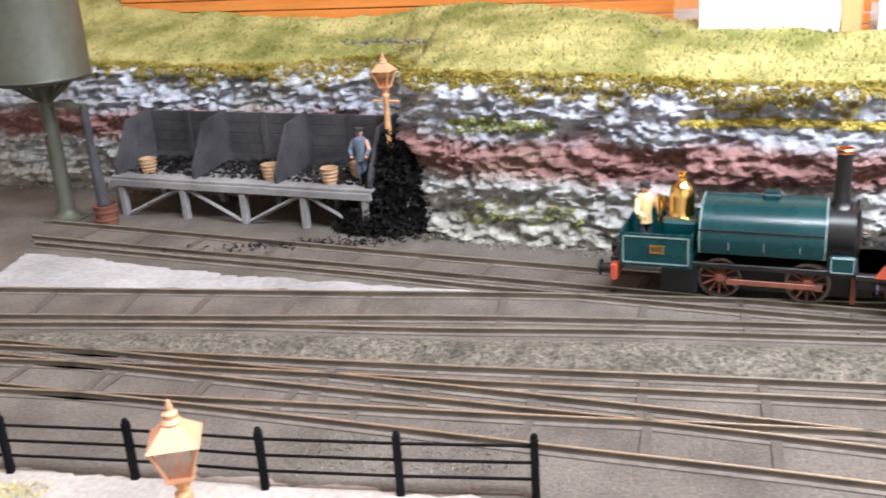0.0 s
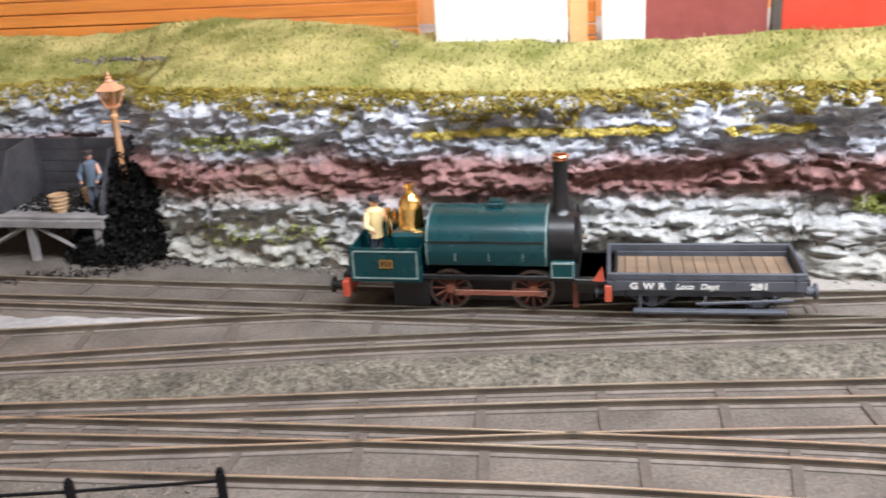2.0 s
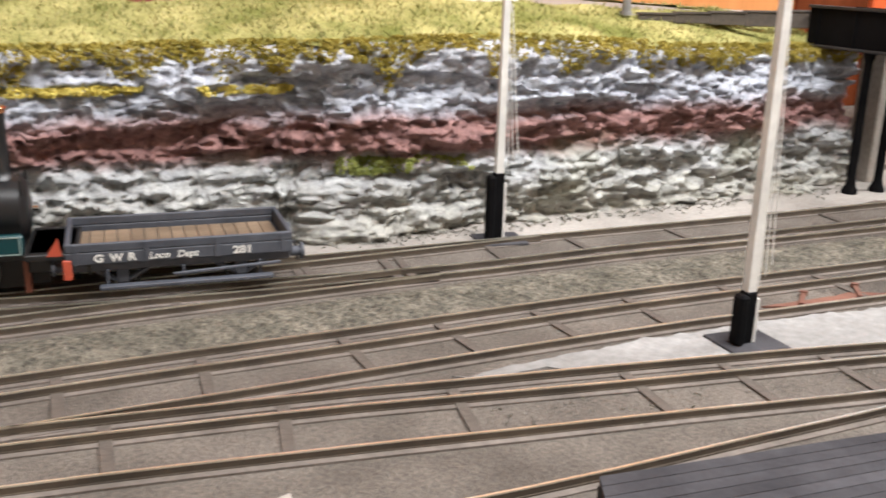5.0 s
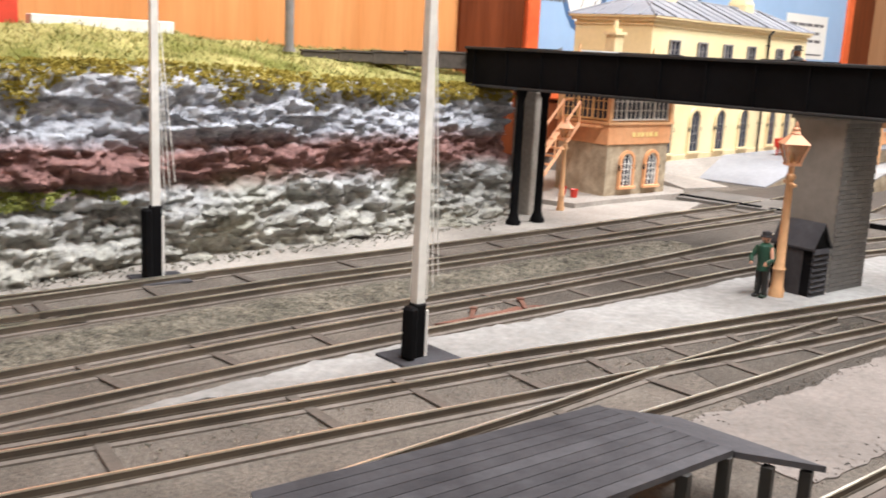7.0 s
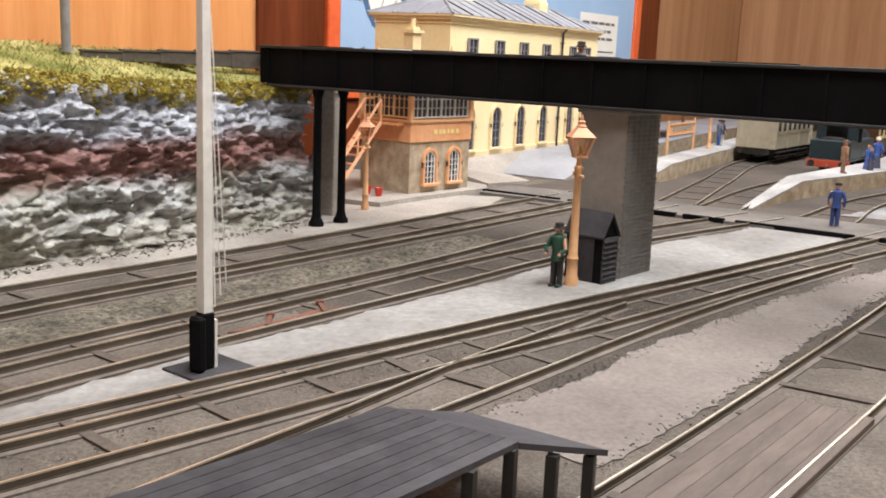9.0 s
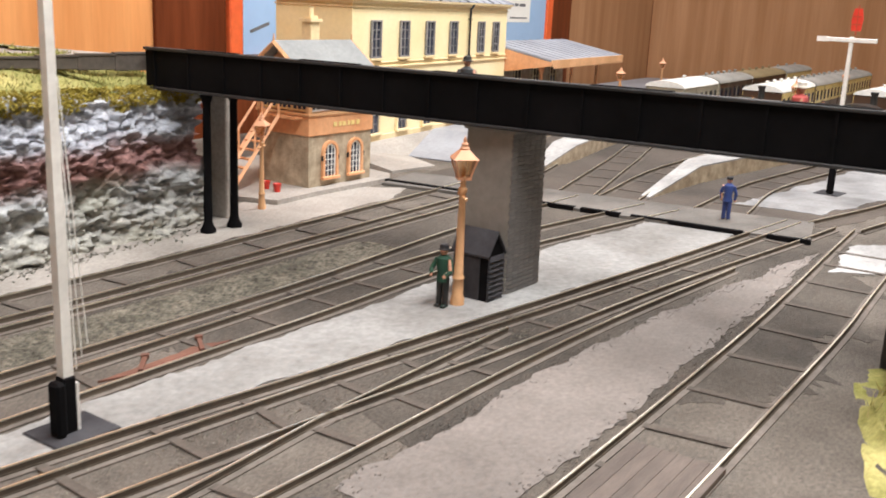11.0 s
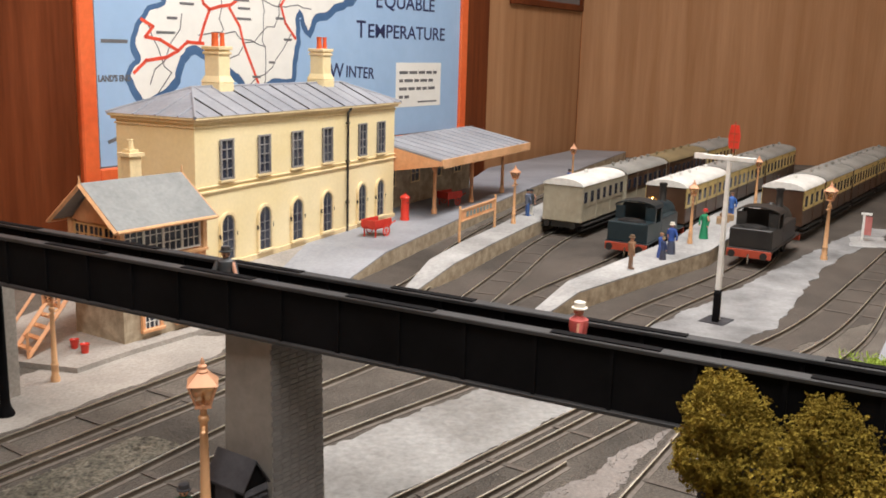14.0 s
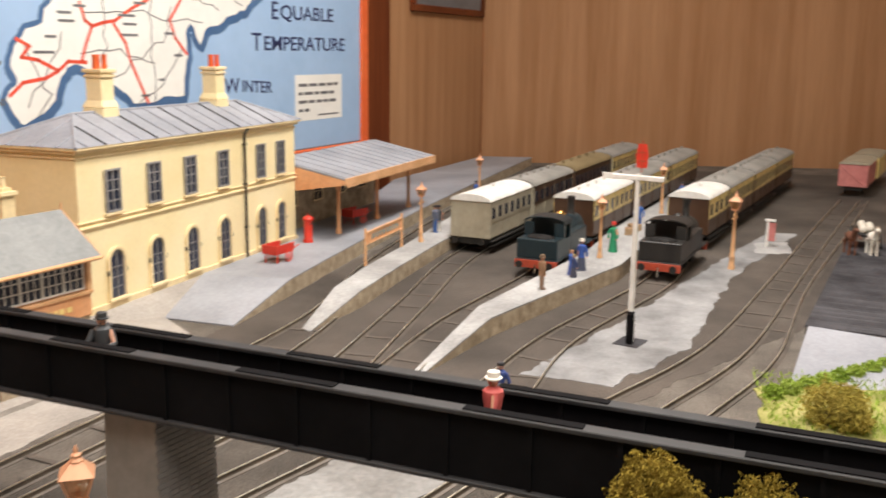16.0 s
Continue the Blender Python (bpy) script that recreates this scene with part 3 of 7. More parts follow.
# ---- the cliff ----
CLIFFLINE = [(-12, 5.6), (-8, 4.25), (-5.6, 3.45), (-4.6, 3.05), (-4.1, 2.12), (-2.3, 1.38), (-0.4, 0.82), (0.1, 0.62), (0.35, 0.42), (2, 0.14), (3.2, -0.08), (4.3, -0.22), (4.75, -0.15), (5.05, 0.25), (5.2, 1.0), (5.2, 2.2)]
line = spline(CLIFFLINE, 0.016)
top_z = lambda x: 1.16 + 0.03 * math.sin(1.3 * x) - 0.02 * max(0, x - 2)
verts, faces, rows = [], [], 112
length = 0.0
for k, p in enumerate(line):
    d = (line[min(k + 1, len(line) - 1)] - line[max(k - 1, 0)]).normalized()
    n = Vector((d.y, -d.x, 0))
    tz = top_z(p.x)
    for i in range(rows + 1):
        h = i / rows
        z = -0.02 + h * (tz + 0.02)
        q = Vector((p.x, p.y, z))
        big = noise.fractal(Vector((p.x * 1.1, p.y * 1.1, z * 2.5)), 1.0, 2.0, 3)
        step = noise.noise(Vector((p.x * 0.35, 7, z * 8.0)))
        crag = noise.ridged_multi_fractal(Vector((p.x * 3.5, p.y * 3.5, z * 7.0)), 0.9, 2.1, 5, 1.0, 2.0)
        fine = noise.fractal(Vector((p.x * 14, p.y * 14, z * 22)), 0.8, 2.0, 4)
        cell, _ = noise.voronoi(Vector((p.x * 4.2 + 0.5 * big, p.y * 4.2, z * 9.0 + 0.4 * fine)))
        edge = min(1.0, (cell[1] - cell[0]) * 3.0)
        block = noise.cell(Vector((p.x * 1.6 + big, 3.0, z * 6.0 + 0.5 * big)))
        bed = z * 6.2 + 0.9 * noise.noise(Vector((p.x * 0.55, 2, z))) + 0.35 * noise.noise(Vector((p.x * 2.2, 9, z)))
        ledge = (bed - math.floor(bed)) ** 0.7 * (0.5 + 0.5 * noise.cell(Vector((math.floor(bed) * 3.1, p.x * 0.8, 1))))
        thin = z * 15.0 + 1.3 * noise.noise(Vector((p.x * 1.3, 4, z * 2))) + 0.5 * fine
        lip = (thin - math.floor(thin)) ** 1.4 * (0.35 + 0.65 * noise.cell(Vector((math.floor(thin) * 1.7, p.x * 2.6 + 0.6 * big, 6))))
        lump = abs(noise.noise(Vector((p.x * 7.5, p.y * 7.5, z * 9.5)))) + 0.5 * abs(noise.noise(Vector((p.x * 16, p.y * 16, z * 20))))
        out = 0.045 * (edge ** 0.5 - 0.75) + 0.05 * (block - 0.5) + 0.13 * (1 - h) ** 1.3 + 0.10 * big + 0.03 * step + 0.06 * (ledge - 0.35) + 0.055 * (lip - 0.25) - 0.085 * (lump - 0.25) + 0.035 * (crag - 1.0) + 0.030 * fine - 0.08 * h
        if h > 0.96:
            out -= (h - 0.96) * 2.5
        q += n * out
        q.z += 0.02 * fine * (1 if 0 < i < rows else 0)
        verts.append(tuple(q))
w = rows + 1
for k in range(len(line) - 1):
    for i in range(rows):
        a = k * w + i
        faces.append((a, a + w, a + w + 1, a + 1))
tagged(bulk("cliff", verts, faces, CLIFF, smooth=True), "craggy model cliff of grey-white rock with a red stratum", "cliff", kind="structure")
verts_cliff, w_cliff = verts, w
RIM = [Vector(verts[k * w + rows]) for k in range(len(line))]

# the grass bank above it, rising to the back
verts, faces, across = [], [], 16
for k in range(0, len(RIM), 5):
    p = RIM[k]
    near = RIM[max(0, k - 90):k + 91]
    easy = sum(near, Vector((0, 0, 0))) / len(near) if p.x < 3.0 else p
    back = Vector((0.25, 0.97, 0)) if p.x < 4.0 else Vector((-0.5, 0.86, 0))
    for i in range(across + 1):
        t = i / across
        q = p.lerp(easy, t) + back * (t * (0.95 + 0.3 * min(1.5, max(0, -p.x - 1.5))) - 0.03)
        q.z = top_z(p.x) - 0.015 + 0.235 * t ** 0.75 + 0.03 * noise.fractal(Vector((q.x * 2.5, q.y * 2.5, 3)), 1, 2, 4) + (0.055 * max(0, -p.x - 1.3) * t)
        verts.append(tuple(q))
cols = across + 1
for k in range(len(verts) // cols - 1):
    for i in range(across):
        a = k * cols + i
        faces.append((a, a + cols, a + cols + 1, a + 1))
tagged(bulk("grass_bank", verts, faces, GRASS, smooth=True), "sloping bank of short dry grass above the cliff", "grass", kind="structure")
BANK = verts
# plain ground behind the bank, up to the room wall
tagged(part("upper_ground", prism(B(), [(-12, 6.9), (-8, 5.0), (-5.0, 4.2), (-3.7, 3.38), (-2.2, 2.5), (0.3, 1.42), (2.4, 0.98), (4.2, 0.62), (4.9, 0.75), (5.1, 3.2), (-12, 7.0)], 0.6, 1.303), SAND), "pale sandy ground behind the bank", "ground", kind="structure")

rng = random.Random(4)


def tufts(name, spots, size, material, label, category, per=7, flat=0.6):
    """Many small ragged clumps of crossed slivers."""
    v, f = [], []
    for p in spots:
        s = size * rng.uniform(0.6, 1.4)
        for _ in range(per):
            a = rng.uniform(0, 6.283)
            r = s * rng.uniform(0.1, 0.9)
            c = Vector((p[0] + r * math.cos(a), p[1] + r * math.sin(a), p[2] + rng.uniform(-flat, flat) * s))
            u = Vector((rng.uniform(-1, 1), rng.uniform(-1, 1), rng.uniform(-1, 1))).normalized() * s * 0.55
            w2 = u.cross(Vector((rng.uniform(-1, 1), rng.uniform(-1, 1), rng.uniform(-1, 1)))).normalized() * s * 0.4
            b = len(v)
            v += [tuple(c - u), tuple(c + w2), tuple(c + u), tuple(c - w2 * 0.6)]
            f += [(b, b + 1, b + 2), (b, b + 2, b + 3), (b, b + 3, b + 1), (b + 1, b + 3, b + 2)]
    return tagged(bulk(name, v, f, material), label, category, kind="stuff")




def leaves(name, spots, size, material, label, category, per=5, droop=0.0):
    """Many small loose leaf quads about the spots."""
    v, f = [], []
    for p in spots:
        for _ in range(per):
            s = size * rng.uniform(0.5, 1.4)
            c = Vector(p[:3]) + Vector((rng.uniform(-1, 1), rng.uniform(-1, 1), rng.uniform(-1, 0.8))) * size * 1.3
            u = Vector((rng.uniform(-1, 1), rng.uniform(-1, 1), rng.uniform(-0.6, 0.6) - droop)).normalized() * s
            w2 = u.cross(Vector((rng.uniform(-1, 1), rng.uniform(-1, 1), rng.uniform(-1, 1)))).normalized() * s * 0.7
            b = len(v)
            v += [tuple(c - u), tuple(c + w2), tuple(c + u), tuple(c - w2)]
            f.append((b, b + 1, b + 2, b + 3))
    return tagged(bulk(name, v, f, material), label, category, kind="stuff")


def blades(name, spots, h, material, label, category="grass"):
    """Short upright grass fibres."""
    v, f = [], []
    for p in spots:
        a = rng.uniform(0, 6.283)
        hh = h * rng.uniform(0.4, 1.3)
        w2 = h * 0.16
        lean = (rng.gauss(0, 0.5) * hh, rng.gauss(0, 0.5) * hh)
        b = len(v)
        v += [(p[0] - w2 * math.cos(a), p[1] - w2 * math.sin(a), p[2]), (p[0] + w2 * math.cos(a), p[1] + w2 * math.sin(a), p[2]), (p[0] + lean[0], p[1] + lean[1], p[2] + hh)]
        f.append((b, b + 1, b + 2))
    return tagged(bulk(name, v, f, material), label, category, kind="stuff")


spots = []
for c, p in enumerate(RIM):
    if p.x > 5.0:
        continue
    drip = max(0.0, noise.noise(Vector((p.x * 2.3, 2, 0))) + 0.30 + 0.9 * noise.noise(Vector((p.x * 7.0, 5, 0)))) * 0.20
    for _ in range(17):
        t = rng.random() ** 1.2
        q = verts_cliff[c * w_cliff + 112 - int(min(80, t * (0.05 + drip) * 96))]
        spots.append((q[0] + rng.uniform(-0.02, 0.02), q[1] - 0.012 + rng.uniform(-0.012, 0.02), q[2] + 0.02 * (1 - t) + rng.uniform(-0.012, 0.012)))
leaves("moss_fringe", spots, 0.0072, MOSS, "mustard-green moss hanging over the cliff top", "moss", 13)
for nm, x0, x1, z0, z1, mat, lab, ct in (("ledge_moss", -2.4, 0.1, 0.885, 0.925, YELLOWMOSS, "bright yellow moss along a rock ledge", 1600), ("cliff_moss", -4.0, -3.2, 0.80, 0.90, GREENMOSS, "bright green moss on the rock face", 300),
                                         ("cliff_moss", 0.3, 1.1, 0.39, 0.48, GREENMOSS, "bright green moss on the rock face", 600), ("cliff_moss", -3.9, -1.5, 0.12, 0.30, GREENMOSS, "bright green moss on the rock face", 200)):
    near = [q for q in verts_cliff if x0 < q[0] < x1 and z0 < q[2] < z1 and noise.noise(Vector((q[0] * 1.6, q[2] * 3, 4))) > -0.12]
    pick = [near[rng.randrange(len(near))] for _ in range(ct)] if near else []
    leaves(nm, [(x, y - 0.022, z) for x, y, z in pick], 0.0085, mat, lab, "moss", 9)
spots = []
for k in range(len(BANK) // cols - 1):
    for i in range(across):
        q = [Vector(BANK[k * cols + i]), Vector(BANK[(k + 1) * cols + i]), Vector(BANK[k * cols + i + 1])]
        if not -8 < q[0].x < 5.1:
            continue
        for _ in range(6):
            a, b = rng.random(), rng.random()
            p = q[0] + (q[1] - q[0]) * a + (q[2] - q[0]) * b
            spots.append(tuple(p))
blades("grass_fibres", spots[::2], 0.035, GRASSTIP, "pale dry grass fibres")
blades("green_fibres", spots[1::3], 0.035, GRASSDARK, "short olive-green grass fibres")

# ---- helpers for writing ----


def words(text, size, material, parent, loc, rot, name="lettering", align="LEFT", bold=0.0, stretch=1.0):
    """Lettering in the built-in font, as a thin mesh; size is the height of capitals in decimetres."""
    cu = bpy.data.curves.new("lettering", "FONT")
    cu.body, cu.size, cu.align_x, cu.extrude, cu.offset = text, size * U / 0.69, align, 0.0002, bold * U
    tmp = bpy.data.objects.new("lettering", cu)
    me = bpy.data.meshes.new_from_object(tmp)
    bpy.data.objects.remove(tmp)
    me.materials.append(material)
    ob = new(name, me)
    ob.parent = parent
    ob.matrix_basis = Matrix.Translation([c * U for c in loc]) @ Euler([radians(a) for a in rot]).to_matrix().to_4x4() @ Matrix.Diagonal((stretch, 1, 1, 1))
    return ob


# ---- green saddle-tank engine ----
def wheel(name, parent, x, y, z, r, spokes, tyre_mat, spoke_mat, width=0.04):
    side = 1 if y > 0 else -1
    bm = B()
    ring = []
    for rr, yy in ((r, -width / 2), (r, width / 2), (r * 0.86, width / 2), (r * 0.86, -width / 2)):
        ring.append([bm.verts.new((x + rr * math.cos(2 * math.pi * k / 32), y + yy, z + rr * math.sin(2 * math.pi * k / 32))) for k in range(32)])
    for a, b in zip(ring, ring[1:] + ring[:1]):
        for k in range(32):
            bm.faces.new((a[k], a[(k + 1) % 32], b[(k + 1) % 32], b[k]))
    bmesh.ops.recalc_face_normals(bm, faces=bm.faces)
    w = part(name, bm, tyre_mat, parent, smooth=True)
    bm = B()
    rod(bm, (x, y - width / 2, z), (x, y + width / 2 + 0.006, z), r * 0.22, n=14)
    part("hub", bm, spoke_mat, w, smooth=True)
    for k in range(spokes):
        a = 2 * math.pi * k / spokes
        bm = rod(B(), (x, y, z), (x + r * 0.88 * math.cos(a), y, z + r * 0.88 * math.sin(a)), r * 0.05, n=6)
        part("spoke", bm, spoke_mat, w)
    if spokes > 8:
        bm = B()
        rod(bm, (x + 0.06, y + side * 0.01, z - 0.012), (x + 0.06, y + side * 0.045, z - 0.012), 0.022, n=12)
        part("crank_pin", bm, STEEL, w, smooth=True)
    return w


def saddle_engine(x, y, z, turn):
    e = thing("saddle_tank_engine", x, y, z, turn, "small dark green saddle-tank model engine with a polished brass dome", "locomotive")
    bm = B()
    box(bm, -0.1, 0, 0.19, 1.62, 0.40, 0.035, bevel=0.006)
    box(bm, 0.62, 0, 0.13, 0.22, 0.44, 0.10, bevel=0.008)
    part("frame", bm, ENGINEBLACK, e)
    part("inside_gear_cover", box(B(), 0.0, 0, 0.03, 0.95, 0.22, 0.16), ENGINEBLACK, e)
    for s in (-1, 1):
        part("side_frame", box(B(), 0.0, s * 0.125, 0.05, 1.2, 0.015, 0.15), ENGINEBLACK, e)
        for wx in (-0.25, 0.25):
            wheel("wheel", e, wx, s * 0.165, 0.128, 0.128, 12, TYRE, BROWNRED)
        rodm = box(B(), 0.06, s * 0.205, 0.098, 0.54, 0.012, 0.034, bevel=0.004)
        part("coupling_rod", rodm, BROWNRED, e, "red-brown coupling rod")
        bm = box(B(), 0.43, s * 0.245, 0.235, 0.145, 0.05, 0.10, bevel=0.012)
        sb = part("sandbox", bm, GREEN, e)
        for dx, dz, sx, sz in ((0, 0.0, 0.125, 0.006), (0, 0.084, 0.125, 0.006), (-0.06, 0.0, 0.006, 0.09), (0.06, 0.0, 0.006, 0.09)):
            part("lining", box(B(), 0.43 + dx, s * 0.271, 0.24 + dz, sx, 0.003, sz), LINING, sb)
        part("guard_iron", box(B(), 0.5, s * 0.165, 0.02, 0.03, 0.03, 0.16), BROWNRED, e)
        part("ash_box", box(B(), -0.49, s * 0.15, 0.02, 0.22, 0.08, 0.17, bevel=0.006), ENGINEBLACK, e)
    # bunker and cab sides
    bm = B()
    for s in (-1, 1):
        box(bm, -0.623, s * 0.262, 0.20, 0.43, 0.014, 0.21)
    box(bm, -0.835, 0, 0.20, 0.014, 0.53, 0.21)
    box(bm, -0.41, 0, 0.20, 0.014, 0.53, 0.205)
    box(bm, -0.62, 0, 0.20, 0.42, 0.52, 0.02)
    bunker = part("bunker", bm, GREEN, e)
    for s in (-1, 1):
        for dx, dz, sx, sz in ((0, 0.018, 0.40, 0.008), (0, 0.186, 0.40, 0.008), (-0.196, 0.018, 0.008, 0.176), (0.196, 0.018, 0.008, 0.176)):
            part("lining", box(B(), -0.623 + dx, s * 0.271, 0.20 + dz, sx, 0.004, sz), LINING, bunker)
        plate = part("number_plate", box(B(), -0.615, s * 0.272, 0.285, 0.085, 0.006, 0.055, bevel=0.002), BRASS, bunker, "small brass plate")
        for k in range(3):
            part("plate_bar", box(B(), -0.637 + 0.022 * k, s * 0.2765, 0.298, 0.012, 0.002, 0.03), ENGINEBLACK, plate)
    for dz, sz in ((0.018, 0.008), (0.186, 0.008)):
        part("lining", box(B(), -0.843, 0, 0.20 + dz, 0.004, 0.48, sz), LINING, bunker)
    # firebox, boiler and saddle tank
    part("boiler", lathe(B(), 0, 0, [(0.13, -0.40), (0.13, 0.40)], 20, "X", 0.36), ENGINEBLACK, e, smooth=True)
    part("firebox", box(B(), -0.50, 0, 0.22, 0.22, 0.30, 0.245, bevel=0.02), GREEN, e)
    prof = [(-0.235, 0.30), (-0.25, 0.36), (-0.245, 0.43), (-0.215, 0.50), (-0.16, 0.555), (-0.085, 0.588), (0, 0.60)]
    prof = prof + [(-a, b) for a, b in prof[-2::-1]]
    bm = B()
    rings = [[bm.verts.new((xx, a, b)) for a, b in prof] for xx in (-0.377, 0.342)]
    for k in range(len(prof) - 1):
        bm.faces.new((rings[0][k], rings[0][k + 1], rings[1][k + 1], rings[1][k]))
    bm.faces.new((rings[0][0], rings[1][0], rings[1][-1], rings[0][-1]))
    bm.faces.new(rings[0][::-1])
    bm.faces.new(rings[1])
    bmesh.ops.recalc_face_normals(bm, faces=bm.faces)
    tank = part("saddle_tank", bm, GREEN, e, "glossy dark green tank with pale lining", smooth=True)
    for xx in (-0.368, 0.333):
        bm = B()
        rr = [[bm.verts.new((xx + d, a * 1.012, 0.30 + (b - 0.30) * 1.012)) for a, b in prof] for d in (-0.0035, 0.0035)]
        for k in range(len(prof) - 1):
            bm.faces.new((rr[0][k], rr[0][k + 1], rr[1][k + 1], rr[1][k]))
        part("lining_band", bm, LINING, tank)
    for s in (-1, 1):
        part("seam", box(B(), -0.02, s * 0.241, 0.442, 0.70, 0.014, 0.007), ENGINEBLACK, tank)
        for xx in (-0.2, 0.0, 0.2):
            part("rivet_strip", box(B(), xx, s * 0.247, 0.33, 0.004, 0.006, 0.05), LINING, tank)
    part("filler_lid", box(box(B(), 0.02, 0, 0.59, 0.10, 0.10, 0.035, bevel=0.008), 0.02, 0, 0.624, 0.075, 0.075, 0.012), GREEN, tank)
    smokebox = part("smokebox", lathe(B(), 0, 0, [(0.17, 0.342), (0.17, 0.49), (0.155, 0.50), (0.14, 0.515), (0.05, 0.53)], 24, "X", 0.40), ENGINEBLACK, e, smooth=True)
    part("smokebox_saddle", box(B(), 0.42, 0, 0.2, 0.14, 0.3, 0.14), ENGINEBLACK, smokebox)
    part("door_handle", rod(B(), (0.53, 0.0, 0.40), (0.56, 0.0, 0.40), 0.012, n=8), STEEL, smokebox)
    for s in (-1, 1):
        part("lamp_iron", box(B(), 0.50, s * 0.12, 0.48, 0.012, 0.012, 0.09), ENGINEBLACK, smokebox)
    ch = part("chimney", lathe(B(), 0.405, 0, [(0.075, 0.555), (0.055, 0.575), (0.046, 0.60), (0.044, 0.872), (0.046, 0.876)], 20), ENGINEBLACK, e, smooth=True)
    part("chimney_cap", lathe(B(), 0.405, 0, [(0.046, 0.874), (0.051, 0.879), (0.049, 0.892), (0.055, 0.902), (0.051, 0.908), (0.036, 0.908), (0.034, 0.89)], 20), CAPCOPPER, ch, "bright copper chimney cap", smooth=True)
    dome = part("dome", lathe(B(), -0.507, 0, [(0.088, 0.455), (0.083, 0.465), (0.078, 0.49), (0.076, 0.58), (0.07, 0.625), (0.05, 0.655), (0.03, 0.672), (0.026, 0.69)], 28), BRASS, e, "polished brass bell-shaped dome", smooth=True)
    for s in (-1, 1):
        part("safety_valve", lathe(B(), -0.507 + s * 0.014, 0, [(0.012, 0.685), (0.012, 0.72), (0.016, 0.725), (0.016, 0.733), (0.008, 0.735)], 12), BRASS, dome, smooth=True)
    part("regulator", rod(rod(B(), (-0.62, 0.05, 0.42), (-0.62, 0.05, 0.56), 0.014, n=8), (-0.62, 0.05, 0.52), (-0.66, -0.02, 0.53), 0.008, n=6), BRASS, e)
    part("whistle", lathe(B(), -0.63, -0.08, [(0.012, 0.42), (0.012, 0.56), (0.018, 0.57), (0.018, 0.60), (0.006, 0.61)], 10), BRASS, e, smooth=True)
    part("gauge_pipe", rod(B(), (-0.60, -0.10, 0.455), (-0.40, -0.12, 0.455), 0.012, n=8), BRASS, e)
    for xx, s2 in ((-0.875, -1), (0.69, 1)):
        beam = part("buffer_beam", box(B(), xx, 0, 0.10, 0.04, 0.56, 0.10, bevel=0.004), BUFFER_RED, e, "red buffer beam")
        for s in (-1, 1):
            bm = rod(B(), (xx, s * 0.2, 0.15), (xx + s2 * 0.09, s * 0.2, 0.15), 0.026, n=12)
            rod(bm, (xx + s2 * 0.09, s * 0.2, 0.15), (xx + s2 * 0.105, s * 0.2, 0.15), 0.05, n=16)
            part("buffer", bm, ENGINEBLACK, beam, smooth=True)
        bm = B()
        for k in range(3):
            rod(bm, (xx + s2 * 0.03, 0, 0.13 - 0.04 * k), (xx + s2 * 0.035, 0, 0.10 - 0.04 * k), 0.01, n=6)
        part("coupling", bm, ENGINEBLACK, beam)
    part("red_wedge", solid(B(), [(0.60, -0.262, 0.22), (0.67, -0.262, 0.22), (0.655, -0.262, 0.31), (0.60, -0.25, 0.22), (0.67, -0.25, 0.22), (0.655, -0.25, 0.31)], [(0, 1, 2), (3, 5, 4), (0, 3, 4, 1), (1, 4, 5, 2), (2, 5, 3, 0)]), BUFFER_RED, e)
    part("front_step", box(B(), 0.62, 0, 0.20, 0.24, 0.52, 0.03, bevel=0.004), ENGINEBLACK, e)
    return e


saddle_engine(-2.03, 0.55, 0.042, -19.2)


